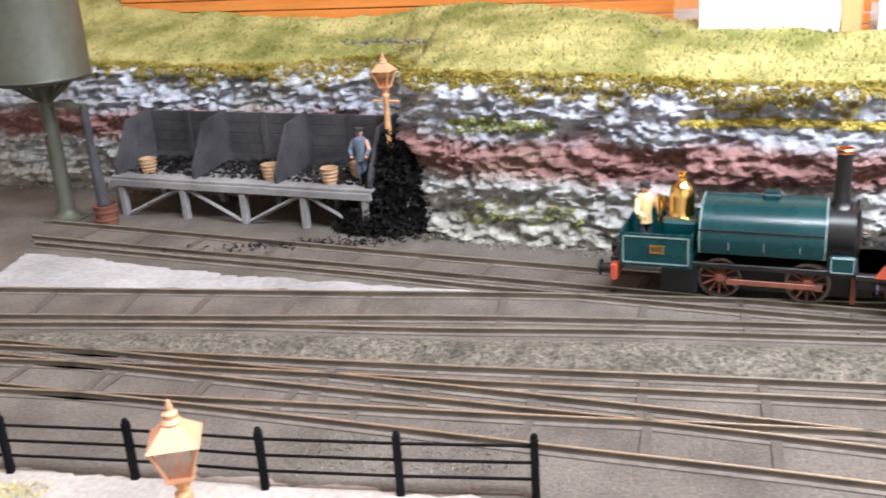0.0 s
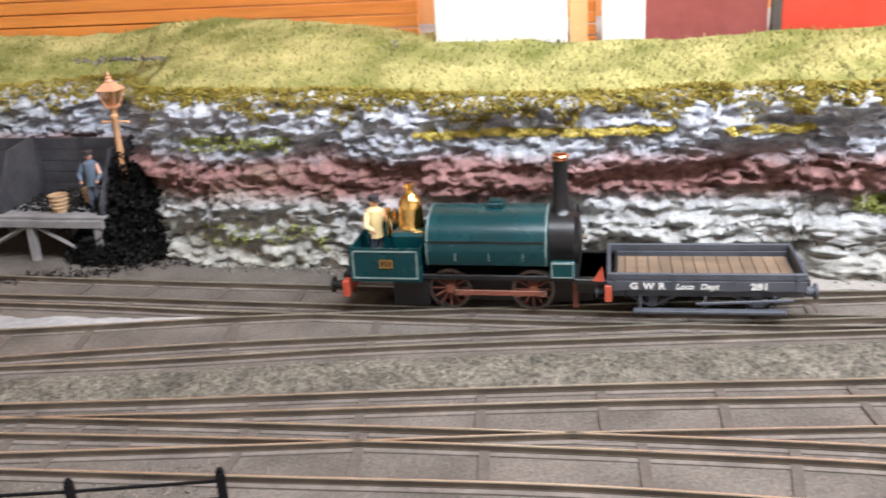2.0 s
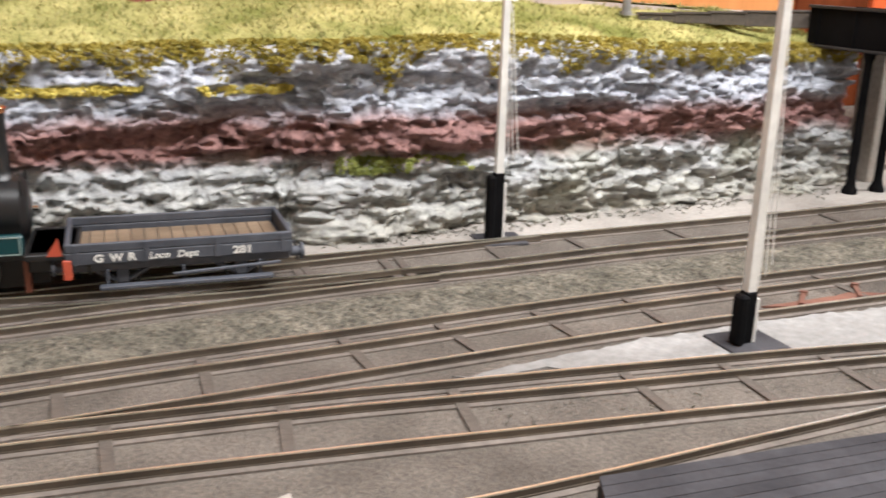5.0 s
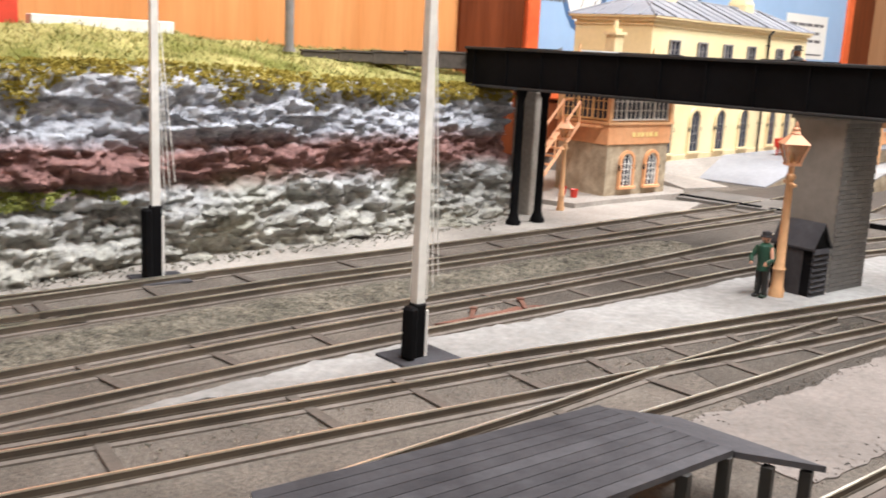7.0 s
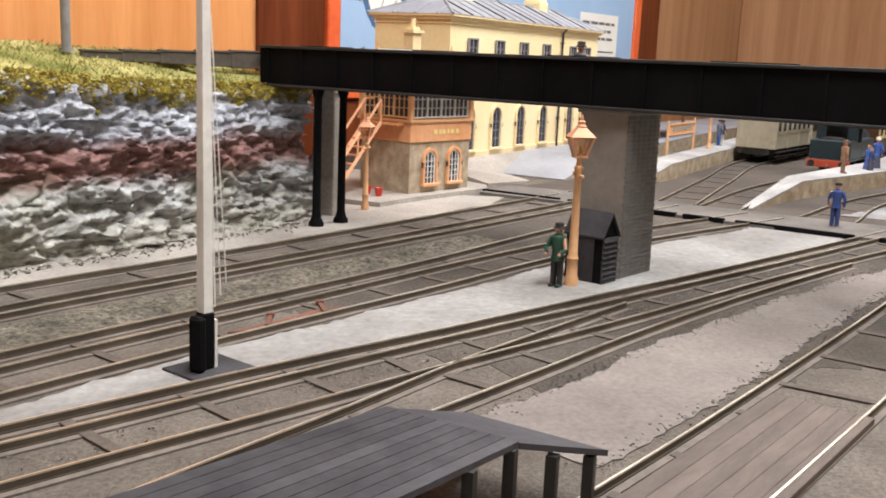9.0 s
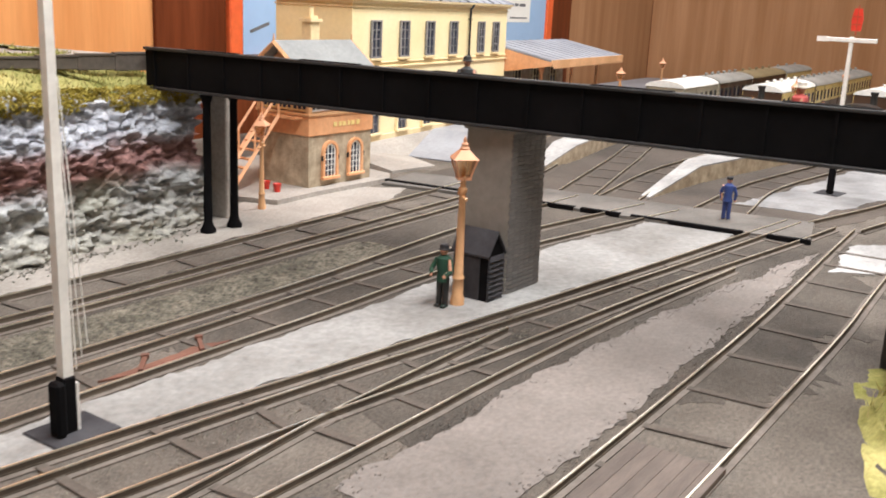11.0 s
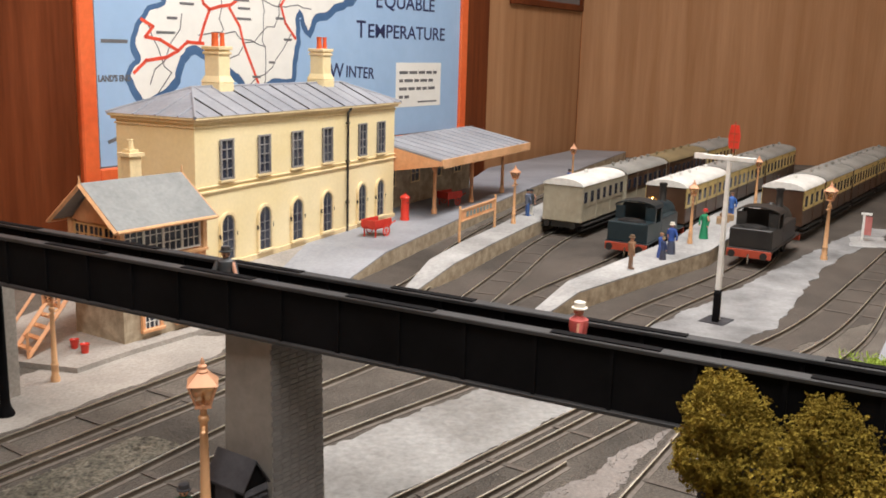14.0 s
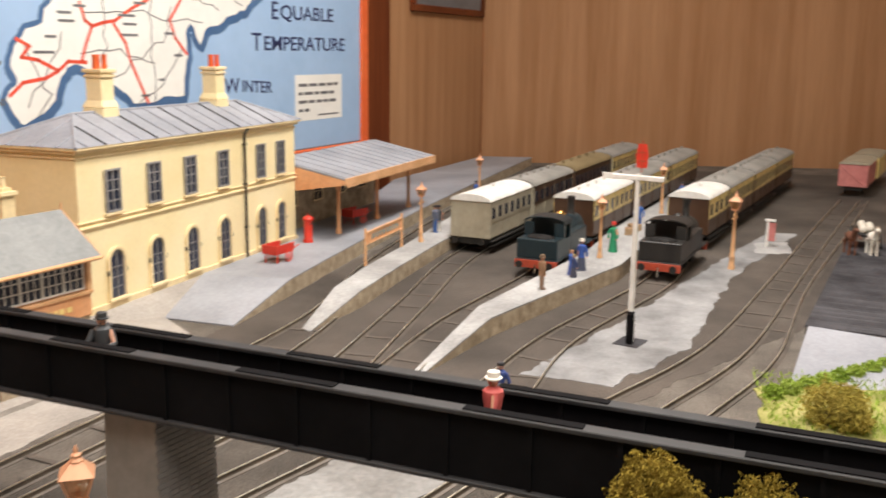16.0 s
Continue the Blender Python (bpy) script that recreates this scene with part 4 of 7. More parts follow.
def flat_wagon(x, y, z, turn):
    w = thing("flat_wagon", x, y, z, turn, "blue-grey low-sided model wagon with brown planks and white lettering", "wagon")
    part("underframe", box(box(B(), 0, 0.10, 0.13, 1.02, 0.02, 0.05), 0, -0.10, 0.13, 1.02, 0.02, 0.05), IRON, w)
    part("floor_base", box(B(), 0, 0, 0.175, 1.08, 0.52, 0.018), WAGONGREY, w)
    for k in range(15):
        part("floor_plank", box(B(), -0.475 + 0.068 * k, 0, 0.193, 0.064, 0.46, 0.012, bevel=0.002), PLANK, w)
    for s in (-1, 1):
        side = part("side_board", box(box(B(), 0, s * 0.258, 0.17, 1.10, 0.024, 0.062, bevel=0.004), 0, s * 0.258, 0.234, 1.10, 0.024, 0.042, bevel=0.004), WAGONGREY, w)
        for xx in (-0.5, -0.17, 0.17, 0.5):
            part("strap", box(B(), xx, s * 0.272, 0.172, 0.025, 0.006, 0.10), WAGONGREY, side)
        part("solebar", box(B(), 0, s * 0.225, 0.125, 1.08, 0.03, 0.045, bevel=0.003), WAGONGREY, w)
        foot = part("footboard", box(B(), 0.02, s * 0.30, 0.052, 0.84, 0.05, 0.018, bevel=0.003), WAGONGREY, w)
        for xx in (-0.36, 0.0, 0.38):
            part("hanger", box(B(), xx, s * 0.27, 0.065, 0.014, 0.014, 0.075), WAGONGREY, foot)
        for xx in (-0.29, 0.29):
            bm = box(B(), xx, s * 0.215, 0.055, 0.06, 0.03, 0.075, bevel=0.006)
            for ss in (-1, 1):
                rod(bm, (xx + ss * 0.02, s * 0.215, 0.065), (xx + ss * 0.13, s * 0.215, 0.125), 0.012, n=6)
            part("axle_box", bm, WAGONGREY, w)
            wheel("wheel", w, xx, s * 0.165, 0.092, 0.092, 8, IRON, IRON, 0.03)
        part("brake_lever", rod(B(), (-0.05, s * 0.285, 0.10), (0.48, s * 0.285, 0.125), 0.009, n=6), WAGONGREY, w)
    for s in (-1, 1):
        end = part("end_board", box(B(), s * 0.538, 0, 0.17, 0.024, 0.494, 0.106, bevel=0.004), WAGONGREY, w)
        for ss in (-1, 1):
            bm = rod(B(), (s * 0.55, ss * 0.2, 0.15), (s * 0.60, ss * 0.2, 0.15), 0.028, n=12)
            rod(bm, (s * 0.60, ss * 0.2, 0.15), (s * 0.615, ss * 0.2, 0.15), 0.046, n=14)
            part("buffer", bm, WAGONGREY, end, smooth=True)
        part("coupling_hook", rod(rod(B(), (s * 0.55, 0, 0.15), (s * 0.61, 0, 0.14), 0.01, n=6), (s * 0.61, 0, 0.14), (s * 0.62, 0, 0.04), 0.01, n=6), IRON, end)
    for text, xx, sz, st in (("G", -0.42, 0.036, 1.2), ("W", -0.345, 0.036, 1.1), ("R", -0.262, 0.036, 1.2), ("281", 0.245, 0.036, 1.25)):
        words(text, sz, WHITE, w, (xx, -0.2735, 0.184), (90, 0, 0), bold=0.002, stretch=st)
    for text, xx in (("Loco", -0.165), ("Dept", -0.03)):
        ob = words(text, 0.032, WHITE, w, (xx, -0.2735, 0.184), (90, 0, 0), bold=0.001, stretch=1.05)
        ob.data.transform(Matrix(((1, 0.25, 0, 0), (0, 1, 0, 0), (0, 0, 1, 0), (0, 0, 0, 1))))
    return w


flat_wagon(-0.87, 0.155, 0.042, -17.8)


# ---- model people: one painted casting each ----
def figure(name, x, y, z, turn, coat, legs, hat, label, h=0.40, skirt=False, arms=0.0, hatkind="cap"):
    bm = B()
    k = h / 0.40

    def put_mat(idx, before):
        bm.faces.ensure_lookup_table()
        for f in bm.faces[before:]:
            f.material_index = idx

    n = len(bm.faces)
    if skirt:
        lathe(bm, 0, 0, [(0.062 * k, 0.0), (0.058 * k, 0.04 * k), (0.046 * k, 0.14 * k), (0.03 * k, 0.21 * k)], 12)
    else:
        for s in (-1, 1):
            rod(bm, (s * 0.022 * k, 0, 0.012 * k), (s * 0.02 * k, 0, 0.19 * k), 0.018 * k, 0.024 * k, 8)
            box(bm, s * 0.022 * k, -0.012 * k, 0, 0.03 * k, 0.062 * k, 0.018 * k, bevel=0.005 * k)
    put_mat(1, n)
    n = len(bm.faces)
    lathe(bm, 0, 0, [(0.042 * k, 0.165 * k), (0.036 * k, 0.22 * k), (0.048 * k, 0.29 * k), (0.045 * k, 0.315 * k), (0.016 * k, 0.335 * k)], 12)
    for s in (-1, 1):
        elbow = (s * 0.07 * k, -0.01 * k - arms * 0.02 * k, 0.24 * k)
        hand = (s * (0.062 - 0.02 * arms) * k, -0.02 * k - arms * 0.06 * k, (0.18 + 0.05 * arms) * k)
        rod(bm, (s * 0.045 * k, 0, 0.305 * k), elbow, 0.017 * k, 0.015 * k, 8)
        rod(bm, elbow, hand, 0.015 * k, 0.012 * k, 8)
    put_mat(0, n)
    n = len(bm.faces)
    ball(bm, 0, -0.002 * k, 0.358 * k, 0.025 * k, 1.18, 2)
    for s in (-1, 1):
        ball(bm, s * (0.062 - 0.02 * arms) * k, -0.022 * k - arms * 0.062 * k, (0.172 + 0.05 * arms) * k, 0.012 * k, 1, 1)
    put_mat(2, n)
    n = len(bm.faces)
    if hatkind == "cap":
        lathe(bm, 0, 0, [(0.027 * k, 0.367 * k), (0.031 * k, 0.382 * k), (0.029 * k, 0.392 * k), (0.012 * k, 0.395 * k)], 12)
        box(bm, 0, -0.03 * k, 0.366 * k, 0.035 * k, 0.026 * k, 0.005 * k)
    else:
        lathe(bm, 0, 0, [(0.038 * k, 0.368 * k), (0.038 * k, 0.374 * k), (0.028 * k, 0.376 * k), (0.027 * k, 0.40 * k), (0.01 * k, 0.405 * k)], 14)
    put_mat(3, n)
    ob = part(name, bm, [paint(*coat), paint(*legs), SKIN, paint(*hat)], smooth=True)
    ob.matrix_basis = pose(x * U, y * U, z * U, 0, 0, turn)
    return tagged(ob, label, "figurine")


NAVY, DARK, KHAKI = (0.03, 0.05, 0.10), (0.03, 0.03, 0.035), (0.55, 0.42, 0.20)
figure("driver_figurine", -2.73, 0.75, 0.262, 25, (0.75, 0.60, 0.30), (0.05, 0.06, 0.09), DARK, "painted driver figurine in a cream jacket and dark cap", 0.46, arms=0.8)

# ---- coal stage ----
def coal_stage():
    """Local x runs along the track, y to the back; the origin is the front of the deck's end nearest the bridge."""
    t = thing("coal_stage", -4.62, 2.12, 0, -20.5, "raised timber coal stage with grey boarded bins, full of coal", "coal stage")
    L, D, Z = 2.55, 0.62, 0.33
    for k in range(9):
        part("deck_plank", box(B(), -L / 2, D * (k + 0.5) / 9, Z, L, D / 9 - 0.006, 0.022, bevel=0.003), GREYWOOD, t)
    part("front_beam", box(B(), -L / 2, 0.0, Z - 0.06, L, 0.035, 0.058, bevel=0.004), GREYWOOD, t)
    for xx in (-0.06, -0.62, -1.20, -1.80, -2.45):
        part("leg", box(B(), xx, 0.02, 0, 0.055, 0.055, Z, bevel=0.004), GREYWOOD, t)
        part("leg", box(B(), xx, D - 0.06, 0, 0.055, 0.055, Z, bevel=0.004), GREYWOOD, t)
    for a, b in ((-0.10, -0.58), (-1.16, -0.66), (-1.24, -1.76), (-2.40, -1.84)):
        bm = rod(B(), (a, 0.02, 0.02), (b, 0.02, Z - 0.06), 0.018, n=4)
        part("brace", bm, GREYWOOD, t)
    for k in range(5):
        part("back_board", box(B(), -L / 2, D, Z + 0.022 + 0.092 * k, L, 0.025, 0.089, bevel=0.003), DARKBOARD, t)
    for xx in (-0.03, -0.88, -1.70, -2.52):
        bm = solid(B(), [(xx - 0.014, 0.05, Z), (xx + 0.014, 0.05, Z), (xx + 0.014, 0.05, Z + 0.10), (xx - 0.014, 0.05, Z + 0.10),
                         (xx - 0.014, D, Z), (xx + 0.014, D, Z), (xx + 0.014, D, Z + 0.50), (xx - 0.014, D, Z + 0.50),
                         (xx - 0.014, 0.28, Z + 0.46), (xx + 0.014, 0.28, Z + 0.46)],
                   [(0, 1, 5, 4), (0, 4, 7, 8, 3), (1, 2, 9, 6, 5), (0, 3, 2, 1), (4, 5, 6, 7), (3, 8, 9, 2), (8, 7, 6, 9)])
        part("partition", bm, DARKBOARD, t)
    for xx in (-0.45, -0.88, -1.3, -1.7, -2.1):
        part("upright", box(B(), xx, D - 0.02, Z + 0.02, 0.05, 0.02, 0.47), DARKBOARD, t)
    v, f = [], []
    for k in range(2200):
        x0, y0 = rng.uniform(-L + 0.05, -0.08), D - 0.05 - rng.random() ** 1.5 * 0.45
        z0 = Z + 0.02 + max(0, 0.13 * (y0 / D) ** 2 * (0.5 + noise.noise(Vector((x0 * 3, 0, 0))))) * rng.random()
        s = rng.uniform(0.012, 0.03)
        b = len(v)
        v += [(x0 + s * rng.uniform(-1, 1), y0 + s * rng.uniform(-1, 1), z0 + s * rng.uniform(-0.6, 1)) for _ in range(5)]
        f += [(b, b + 1, b + 2), (b, b + 2, b + 3), (b, b + 3, b + 1), (b + 4, b + 2, b + 1), (b + 4, b + 3, b + 2), (b + 4, b + 1, b + 3)]
    tagged(bulk("coal", v, f, COAL, t), kind="stuff")
    return t


coal_stage()


def basket():
    b = thing("coal_basket", 0, 0, 0, 0, "round wicker coal basket standing on the stage", "basket", "coal baskets")
    bm = lathe(B(), 0, 0, [(0.052, 0), (0.056, 0.02), (0.07, 0.125), (0.076, 0.13), (0.07, 0.135), (0.062, 0.12), (0.05, 0.03)], 18)
    part("body", bm, WICKER, b, smooth=True)
    for z in (0.03, 0.06, 0.09):
        part("hoop", lathe(B(), 0, 0, [(0.055 + z * 0.13, z), (0.061 + z * 0.13, z + 0.004), (0.061 + z * 0.13, z + 0.012), (0.055 + z * 0.13, z + 0.016)], 18), WICKER, b, smooth=True)
    return b


b0 = basket()


def on_stage(u, v):
    a = radians(-20.5)
    return -4.62 + u * math.cos(a) - v * math.sin(a), 2.12 + u * math.sin(a) + v * math.cos(a)


b0.matrix_basis = pose(*[c * U for c in (*on_stage(-1.0, 0.16), 0.352)])
for u, v in ((-0.43, 0.14), (-2.25, 0.16), (-0.27, 0.34)):
    put(b0, *on_stage(u, v), 0.352, 40 * u)
figure("fireman_figurine", *on_stage(-0.16, 0.2), 0.352, -10, (0.10, 0.13, 0.18), (0.09, 0.11, 0.15), DARK, "painted workman figurine in blue overalls on the coal stage", 0.46, arms=0.5)
# heaps of coal and cinders at the end of the stage, against the rock; the tall black coal also stands in for shade
# there
heap = []
for k in range(3400):
    a, r = rng.uniform(0, 6.283), 0.44 * rng.random() ** 0.6
    heap.append((-4.46 + 1.15 * r * math.cos(a), 2.36 + r * math.sin(a) * 0.8, max(0.01, 0.82 - r * 1.85) * rng.random() ** 0.25))
tufts("coal_and_shade_pile", heap, 0.035, COAL, "heap of black coal beside the coal stage, also standing in for shade", "coal", 4)
heap = [(-4.9 + rng.gauss(0, 0.5), 1.93 + rng.gauss(0, 0.06), 0.015) for _ in range(260)]
tufts("cinder_scatter", heap, 0.02, COAL, "loose cinders along the rails", "coal", 3, 0.3)


def water_tank():
    t = thing("water_tower", -7.42, 2.95, 0, -20, "olive-green round water tank on a column beside the track", "water tower")
    col = part("column", lathe(B(), 0, 0, [(0.13, 0), (0.13, 0.03), (0.085, 0.06), (0.07, 0.1), (0.06, 1.08), (0.09, 1.12), (0.10, 1.18)], 16), TANKGREEN, t, smooth=True)
    part("base_plate", box(B(), 0, 0, 0, 0.30, 0.30, 0.02, bevel=0.004), TANKGREEN, col)
    part("tank", lathe(B(), 0, 0, [(0.36, 1.22), (0.41, 1.24), (0.42, 1.26), (0.41, 1.28), (0.41, 2.05), (0.43, 2.07), (0.43, 2.1), (0.40, 2.1), (0.39, 2.0)], 36), TANKGREEN, t, smooth=True)
    for k in range(4):
        a = k * math.pi / 2
        part("bracket", rod(B(), (0.06 * math.cos(a), 0.06 * math.sin(a), 1.06), (0.32 * math.cos(a), 0.32 * math.sin(a), 1.23), 0.02, n=6), TANKGREEN, t)
    part("crossbeam", box(B(), 0.12, 0, 1.0, 0.60, 0.05, 0.035), TANKGREEN, t)
    pipe = part("delivery_pipe", rod(rod(B(), (0.40, 0, 1.02), (0.40, 0, 0.55), 0.035, n=10), (0.40, 0, 0.57), (0.44, -0.02, 0.16), 0.045, 0.05, 10), DARKBOARD, t)
    part("crank", rod(B(), (0.0, -0.06, 0.78), (0.0, -0.22, 0.76), 0.012, n=6), TANKGREEN, pipe)
    return t


water_tank()
fb = thing("fire_bucket", -6.98, 2.72, 0, 0, "rusty red-brown bucket brazier on the ground", "bucket")
part("drum", lathe(B(), 0, 0, [(0.085, 0), (0.09, 0.02), (0.10, 0.17), (0.105, 0.18), (0.095, 0.185), (0.085, 0.03)], 18), RUSTY, fb, smooth=True)
for z in (0.05, 0.12):
    part("hoop", lathe(B(), 0, 0, [(0.09 + z * 0.07, z), (0.098 + z * 0.07, z + 0.004), (0.098 + z * 0.07, z + 0.014), (0.09 + z * 0.07, z + 0.018)], 18), BROWNRED, fb, smooth=True)


# ---- gas lamps ----
def gas_lamp(height=1.03):
    l = thing("gas_lamp", 0, 0, 0, 0, "tall buff-painted model gas lamp with a glazed copper lantern", "street lamp", "gas lamps")
    post = part("post", lathe(B(), 0, 0, [(0.045, 0), (0.045, 0.05), (0.036, 0.07), (0.034, 0.17), (0.04, 0.18), (0.03, 0.20), (0.026, 0.4), (0.02, 0.72), (0.028, 0.73), (0.028, 0.75), (0.018, 0.76), (0.016, 0.815)], 14), BUFF, l, smooth=True)
    bar = rod(B(), (-0.10, 0, 0.70), (0.10, 0, 0.70), 0.009, n=8)
    for s in (-1, 1):
        ball(bar, s * 0.10, 0, 0.70, 0.015, 1, 1)
    part("ladder_bar", bar, BUFF, post)
    for s in (-1, 1):
        part("bracket", rod(B(), (s * 0.015, 0, 0.77), (s * 0.045, 0, 0.83), 0.007, n=6), BUFF, post)
    lo, hi, z0, z1 = 0.035, 0.07, 0.82, 0.935
    body = part("lantern", box(B(), 0, 0, z0 - 0.012, 0.085, 0.085, 0.014), COPPER, l, "copper lantern with clear panes")
    cs = [(-1, -1), (1, -1), (1, 1), (-1, 1)]
    for k in range(4):
        (ax, ay), (bx, by) = cs[k], cs[(k + 1) % 4]
        part("lantern_bar", rod(B(), (ax * lo, ay * lo, z0), (ax * hi, ay * hi, z1), 0.006, n=5), COPPER, body)
        part("pane", solid(B(), [(ax * lo, ay * lo, z0), (bx * lo, by * lo, z0), (bx * hi, by * hi, z1), (ax * hi, ay * hi, z1),
                                 (ax * lo * 0.93, ay * lo * 0.93, z0), (bx * lo * 0.93, by * lo * 0.93, z0), (bx * hi * 0.95, by * hi * 0.95, z1), (ax * hi * 0.95, ay * hi * 0.95, z1)],
                           [(0, 1, 2, 3), (4, 7, 6, 5), (0, 4, 5, 1), (1, 5, 6, 2), (2, 6, 7, 3), (3, 7, 4, 0)]), PANE, body)
    part("mantle", lathe(B(), 0, 0, [(0.008, z0), (0.01, z0 + 0.05), (0.004, z0 + 0.06)], 8), BRASS, body)
    bm = solid(B(), [(sx * 0.078, sy * 0.078, z1) for sx, sy in cs] + [(sx * 0.026, sy * 0.026, z1 + 0.056) for sx, sy in cs],
               [(0, 1, 2, 3), (4, 7, 6, 5), (0, 4, 5, 1), (1, 5, 6, 2), (2, 6, 7, 3), (3, 7, 4, 0)])
    roof = part("roof", bm, COPPER, l)
    part("finial", lathe(B(), 0, 0, [(0.026, z1 + 0.05), (0.032, z1 + 0.062), (0.022, z1 + 0.075), (0.024, z1 + 0.09), (0.009, z1 + 0.10), (0.012, z1 + 0.112), (0.003, z1 + 0.135)], 12), COPPER, roof, smooth=True)
    return l


PANE, _nt, _p = node_mat("lantern_glass", 0.05)
_p.inputs["Base Color"].default_value = (0.72, 0.42, 0.2, 1)
_p.inputs["Transmission Weight"].default_value = 0.9
_p.inputs["Alpha"].default_value = 0.45
lamp = gas_lamp()
lamp.matrix_basis = pose(-4.66 * U, -2.54 * U, 0, 0, 0, 12)
for x, y, z, a in ((*on_stage(0.06, 0.28), 0.30, -20), (3.46, -2.93, 0.0, 30), (5.29, -0.46, 0.0, 10), (12.7, -2.30, 0.2, -10), (16.6, -2.42, 0.2, 0), (12.3, -4.80, 0.2, 5), (16.2, -5.6, 0.2, 0), (13.0, -6.52, 0.0, -20)):
    post = put(lamp, x, y, z, a)
    if 0.1 < z < 0.25 or 5 < x < 6:
        post.scale = (0.8, 0.8, 0.8)

# ---- iron railings in front ----
fence = thing("iron_railings", -4.9, -1.4, 0, 0, "low black iron post-and-rail fence beside the track", "fence")
fpts = [(-7.2, -1.05), (-6.6, -1.12), (-6.0, -1.19), (-5.37, -1.28), (-4.74, -1.40), (-4.13, -1.48), (-3.55, -1.54)]
for x, y in fpts:
    bm = box(B(), x + 4.9, y + 1.4, 0, 0.035, 0.035, 0.30, bevel=0.004)
    part("post", ball(bm, x + 4.9, y + 1.4, 0.305, 0.018, 1, 1), BLACK, fence)
for (ax, ay), (bx, by) in zip(fpts, fpts[1:]):
    for z in (0.10, 0.18, 0.26):
        part("rail", rod(B(), (ax + 4.9, ay + 1.4, z), (bx + 4.9, by + 1.4, z), 0.008, n=6), BLACK, fence)


# ---- signal posts ----
def signal_post(x, y, black, height, turn, arm=False):
    s = thing("signal_post", x, y, 0, turn, "tall white signal post with a black foot on a dark plate", "signal", "signal posts")
    part("base_plate", box(B(), 0.02, 0, 0.0, 0.30, 0.26, 0.018, bevel=0.004), DARKBOARD, s)
    bm = rod(B(), (0, 0, black * 0.8), (0, 0, height), 0.034, 0.024, 4)
    bmesh.ops.rotate(bm, verts=bm.verts, cent=(0, 0, 0), matrix=Matrix.Rotation(radians(45), 3, "Z"))
    part("post", bm, WHITE, s)
    bm = box(B(), 0, 0, 0.018, 0.062, 0.062, black, bevel=0.008)
    foot = part("black_foot", bm, BLACK, s)
    part("weight_box", box(B(), -0.055, -0.02, 0.018, 0.05, 0.07, black * 0.97, bevel=0.012), BLACK, foot)
    part("white_strip", box(B(), 0.035, -0.02, 0.02, 0.014, 0.02, black * 0.85), WHITE, foot)
    for k in range(3):
        part("wire", rod(B(), (0.06 + 0.03 * k, 0.01, black * 1.1 + 0.05 * k), (0.036, 0.0, height * (0.42 + 0.09 * k)), 0.0036, n=4), WHITE, s)
    if arm:
        part("crossbar", box(B(), 0, 0, height - 0.06, 0.05, 0.52, 0.045, bevel=0.004), WHITE, s)
        part("arm_end", box(B(), 0.0, 0.30, height - 0.065, 0.03, 0.12, 0.055), WHITE, s)
        disc = part("red_signal", rod(B(), (0, -0.03, height + 0.02), (0, -0.03, height + 0.32), 0.008, n=6), BUFFER_RED, s)
        part("red_disc", solid(B(), [(dx, -0.03 + 0.05 * c, height + z) for dx in (-0.006, 0.006) for c, z in ((-1, 0.06), (1, 0.06), (1.2, 0.18), (0.8, 0.29), (-0.8, 0.29), (-1.2, 0.18))],
                               [(0, 1, 2, 3, 4, 5), (6, 11, 10, 9, 8, 7)] + [(k, k + 6, (k + 1) % 6 + 6, (k + 1) % 6) for k in range(6)]), POSTBOX, disc)
        for z in (0.12, 0.2):
            part("stripe", box(B(), 0.0, -0.03, height + z, 0.018, 0.085, 0.012), BUFFER_RED, disc)
    return s


signal_post(1.07, -0.12, 0.42, 2.4, -20)
signal_post(0.96, -2.05, 0.25, 2.5, -15)
signal_post(9.22, -5.28, 0.32, 1.70, -20, True)

# ---- the black girder bridge ----
BR0, BR1 = Vector((4.40, 0.05)), Vector((3.05, -6.9))
brdir = (BR1 - BR0).normalized()
BLEN = (BR1 - BR0).length
brturn = math.degrees(math.atan2(brdir.y, brdir.x))
bridge = thing("girder_bridge", BR0.x, BR0.y, 0, brturn, "long black plate-girder footbridge on a grey pier and iron columns", "bridge")
ZB = 1.09
for off, ZT in ((0.0, 1.395), (0.42, 1.352)):
    g = part("girder", box(B(), BLEN / 2, off, ZB, BLEN, 0.02, ZT - ZB), BLACK, bridge, "black plate girder with upright stiffeners")
    for z, hh in ((ZB, 0.02), (ZT - 0.004, 0.022)):
        part("flange", box(B(), BLEN / 2, off, z, BLEN, 0.075, hh, bevel=0.004), GIRDEREDGE, g)
    for k in range(int(BLEN / 0.36) + 1):
        for s in (-1, 1):
            part("stiffener", box(B(), 0.1 + 0.36 * k, off + s * 0.017, ZB + 0.02, 0.02, 0.016, ZT - ZB - 0.03), BLACK, g)
    for k in range(int(BLEN / 1.1)):
        part("cover_strip", box(B(), 0.7 + 1.1 * k, off, ZT + 0.018, 0.5, 0.05, 0.006), BLACK, g)
part("deck", box(B(), BLEN / 2, 0.21, ZB + 0.002, BLEN, 0.40, 0.03), DARKBOARD, bridge)
PA = Vector((4.05, -3.02))
pier = thing("bridge_pier", PA.x, PA.y, 0, -17, "tapering grey brick pier carrying the bridge", "pier")
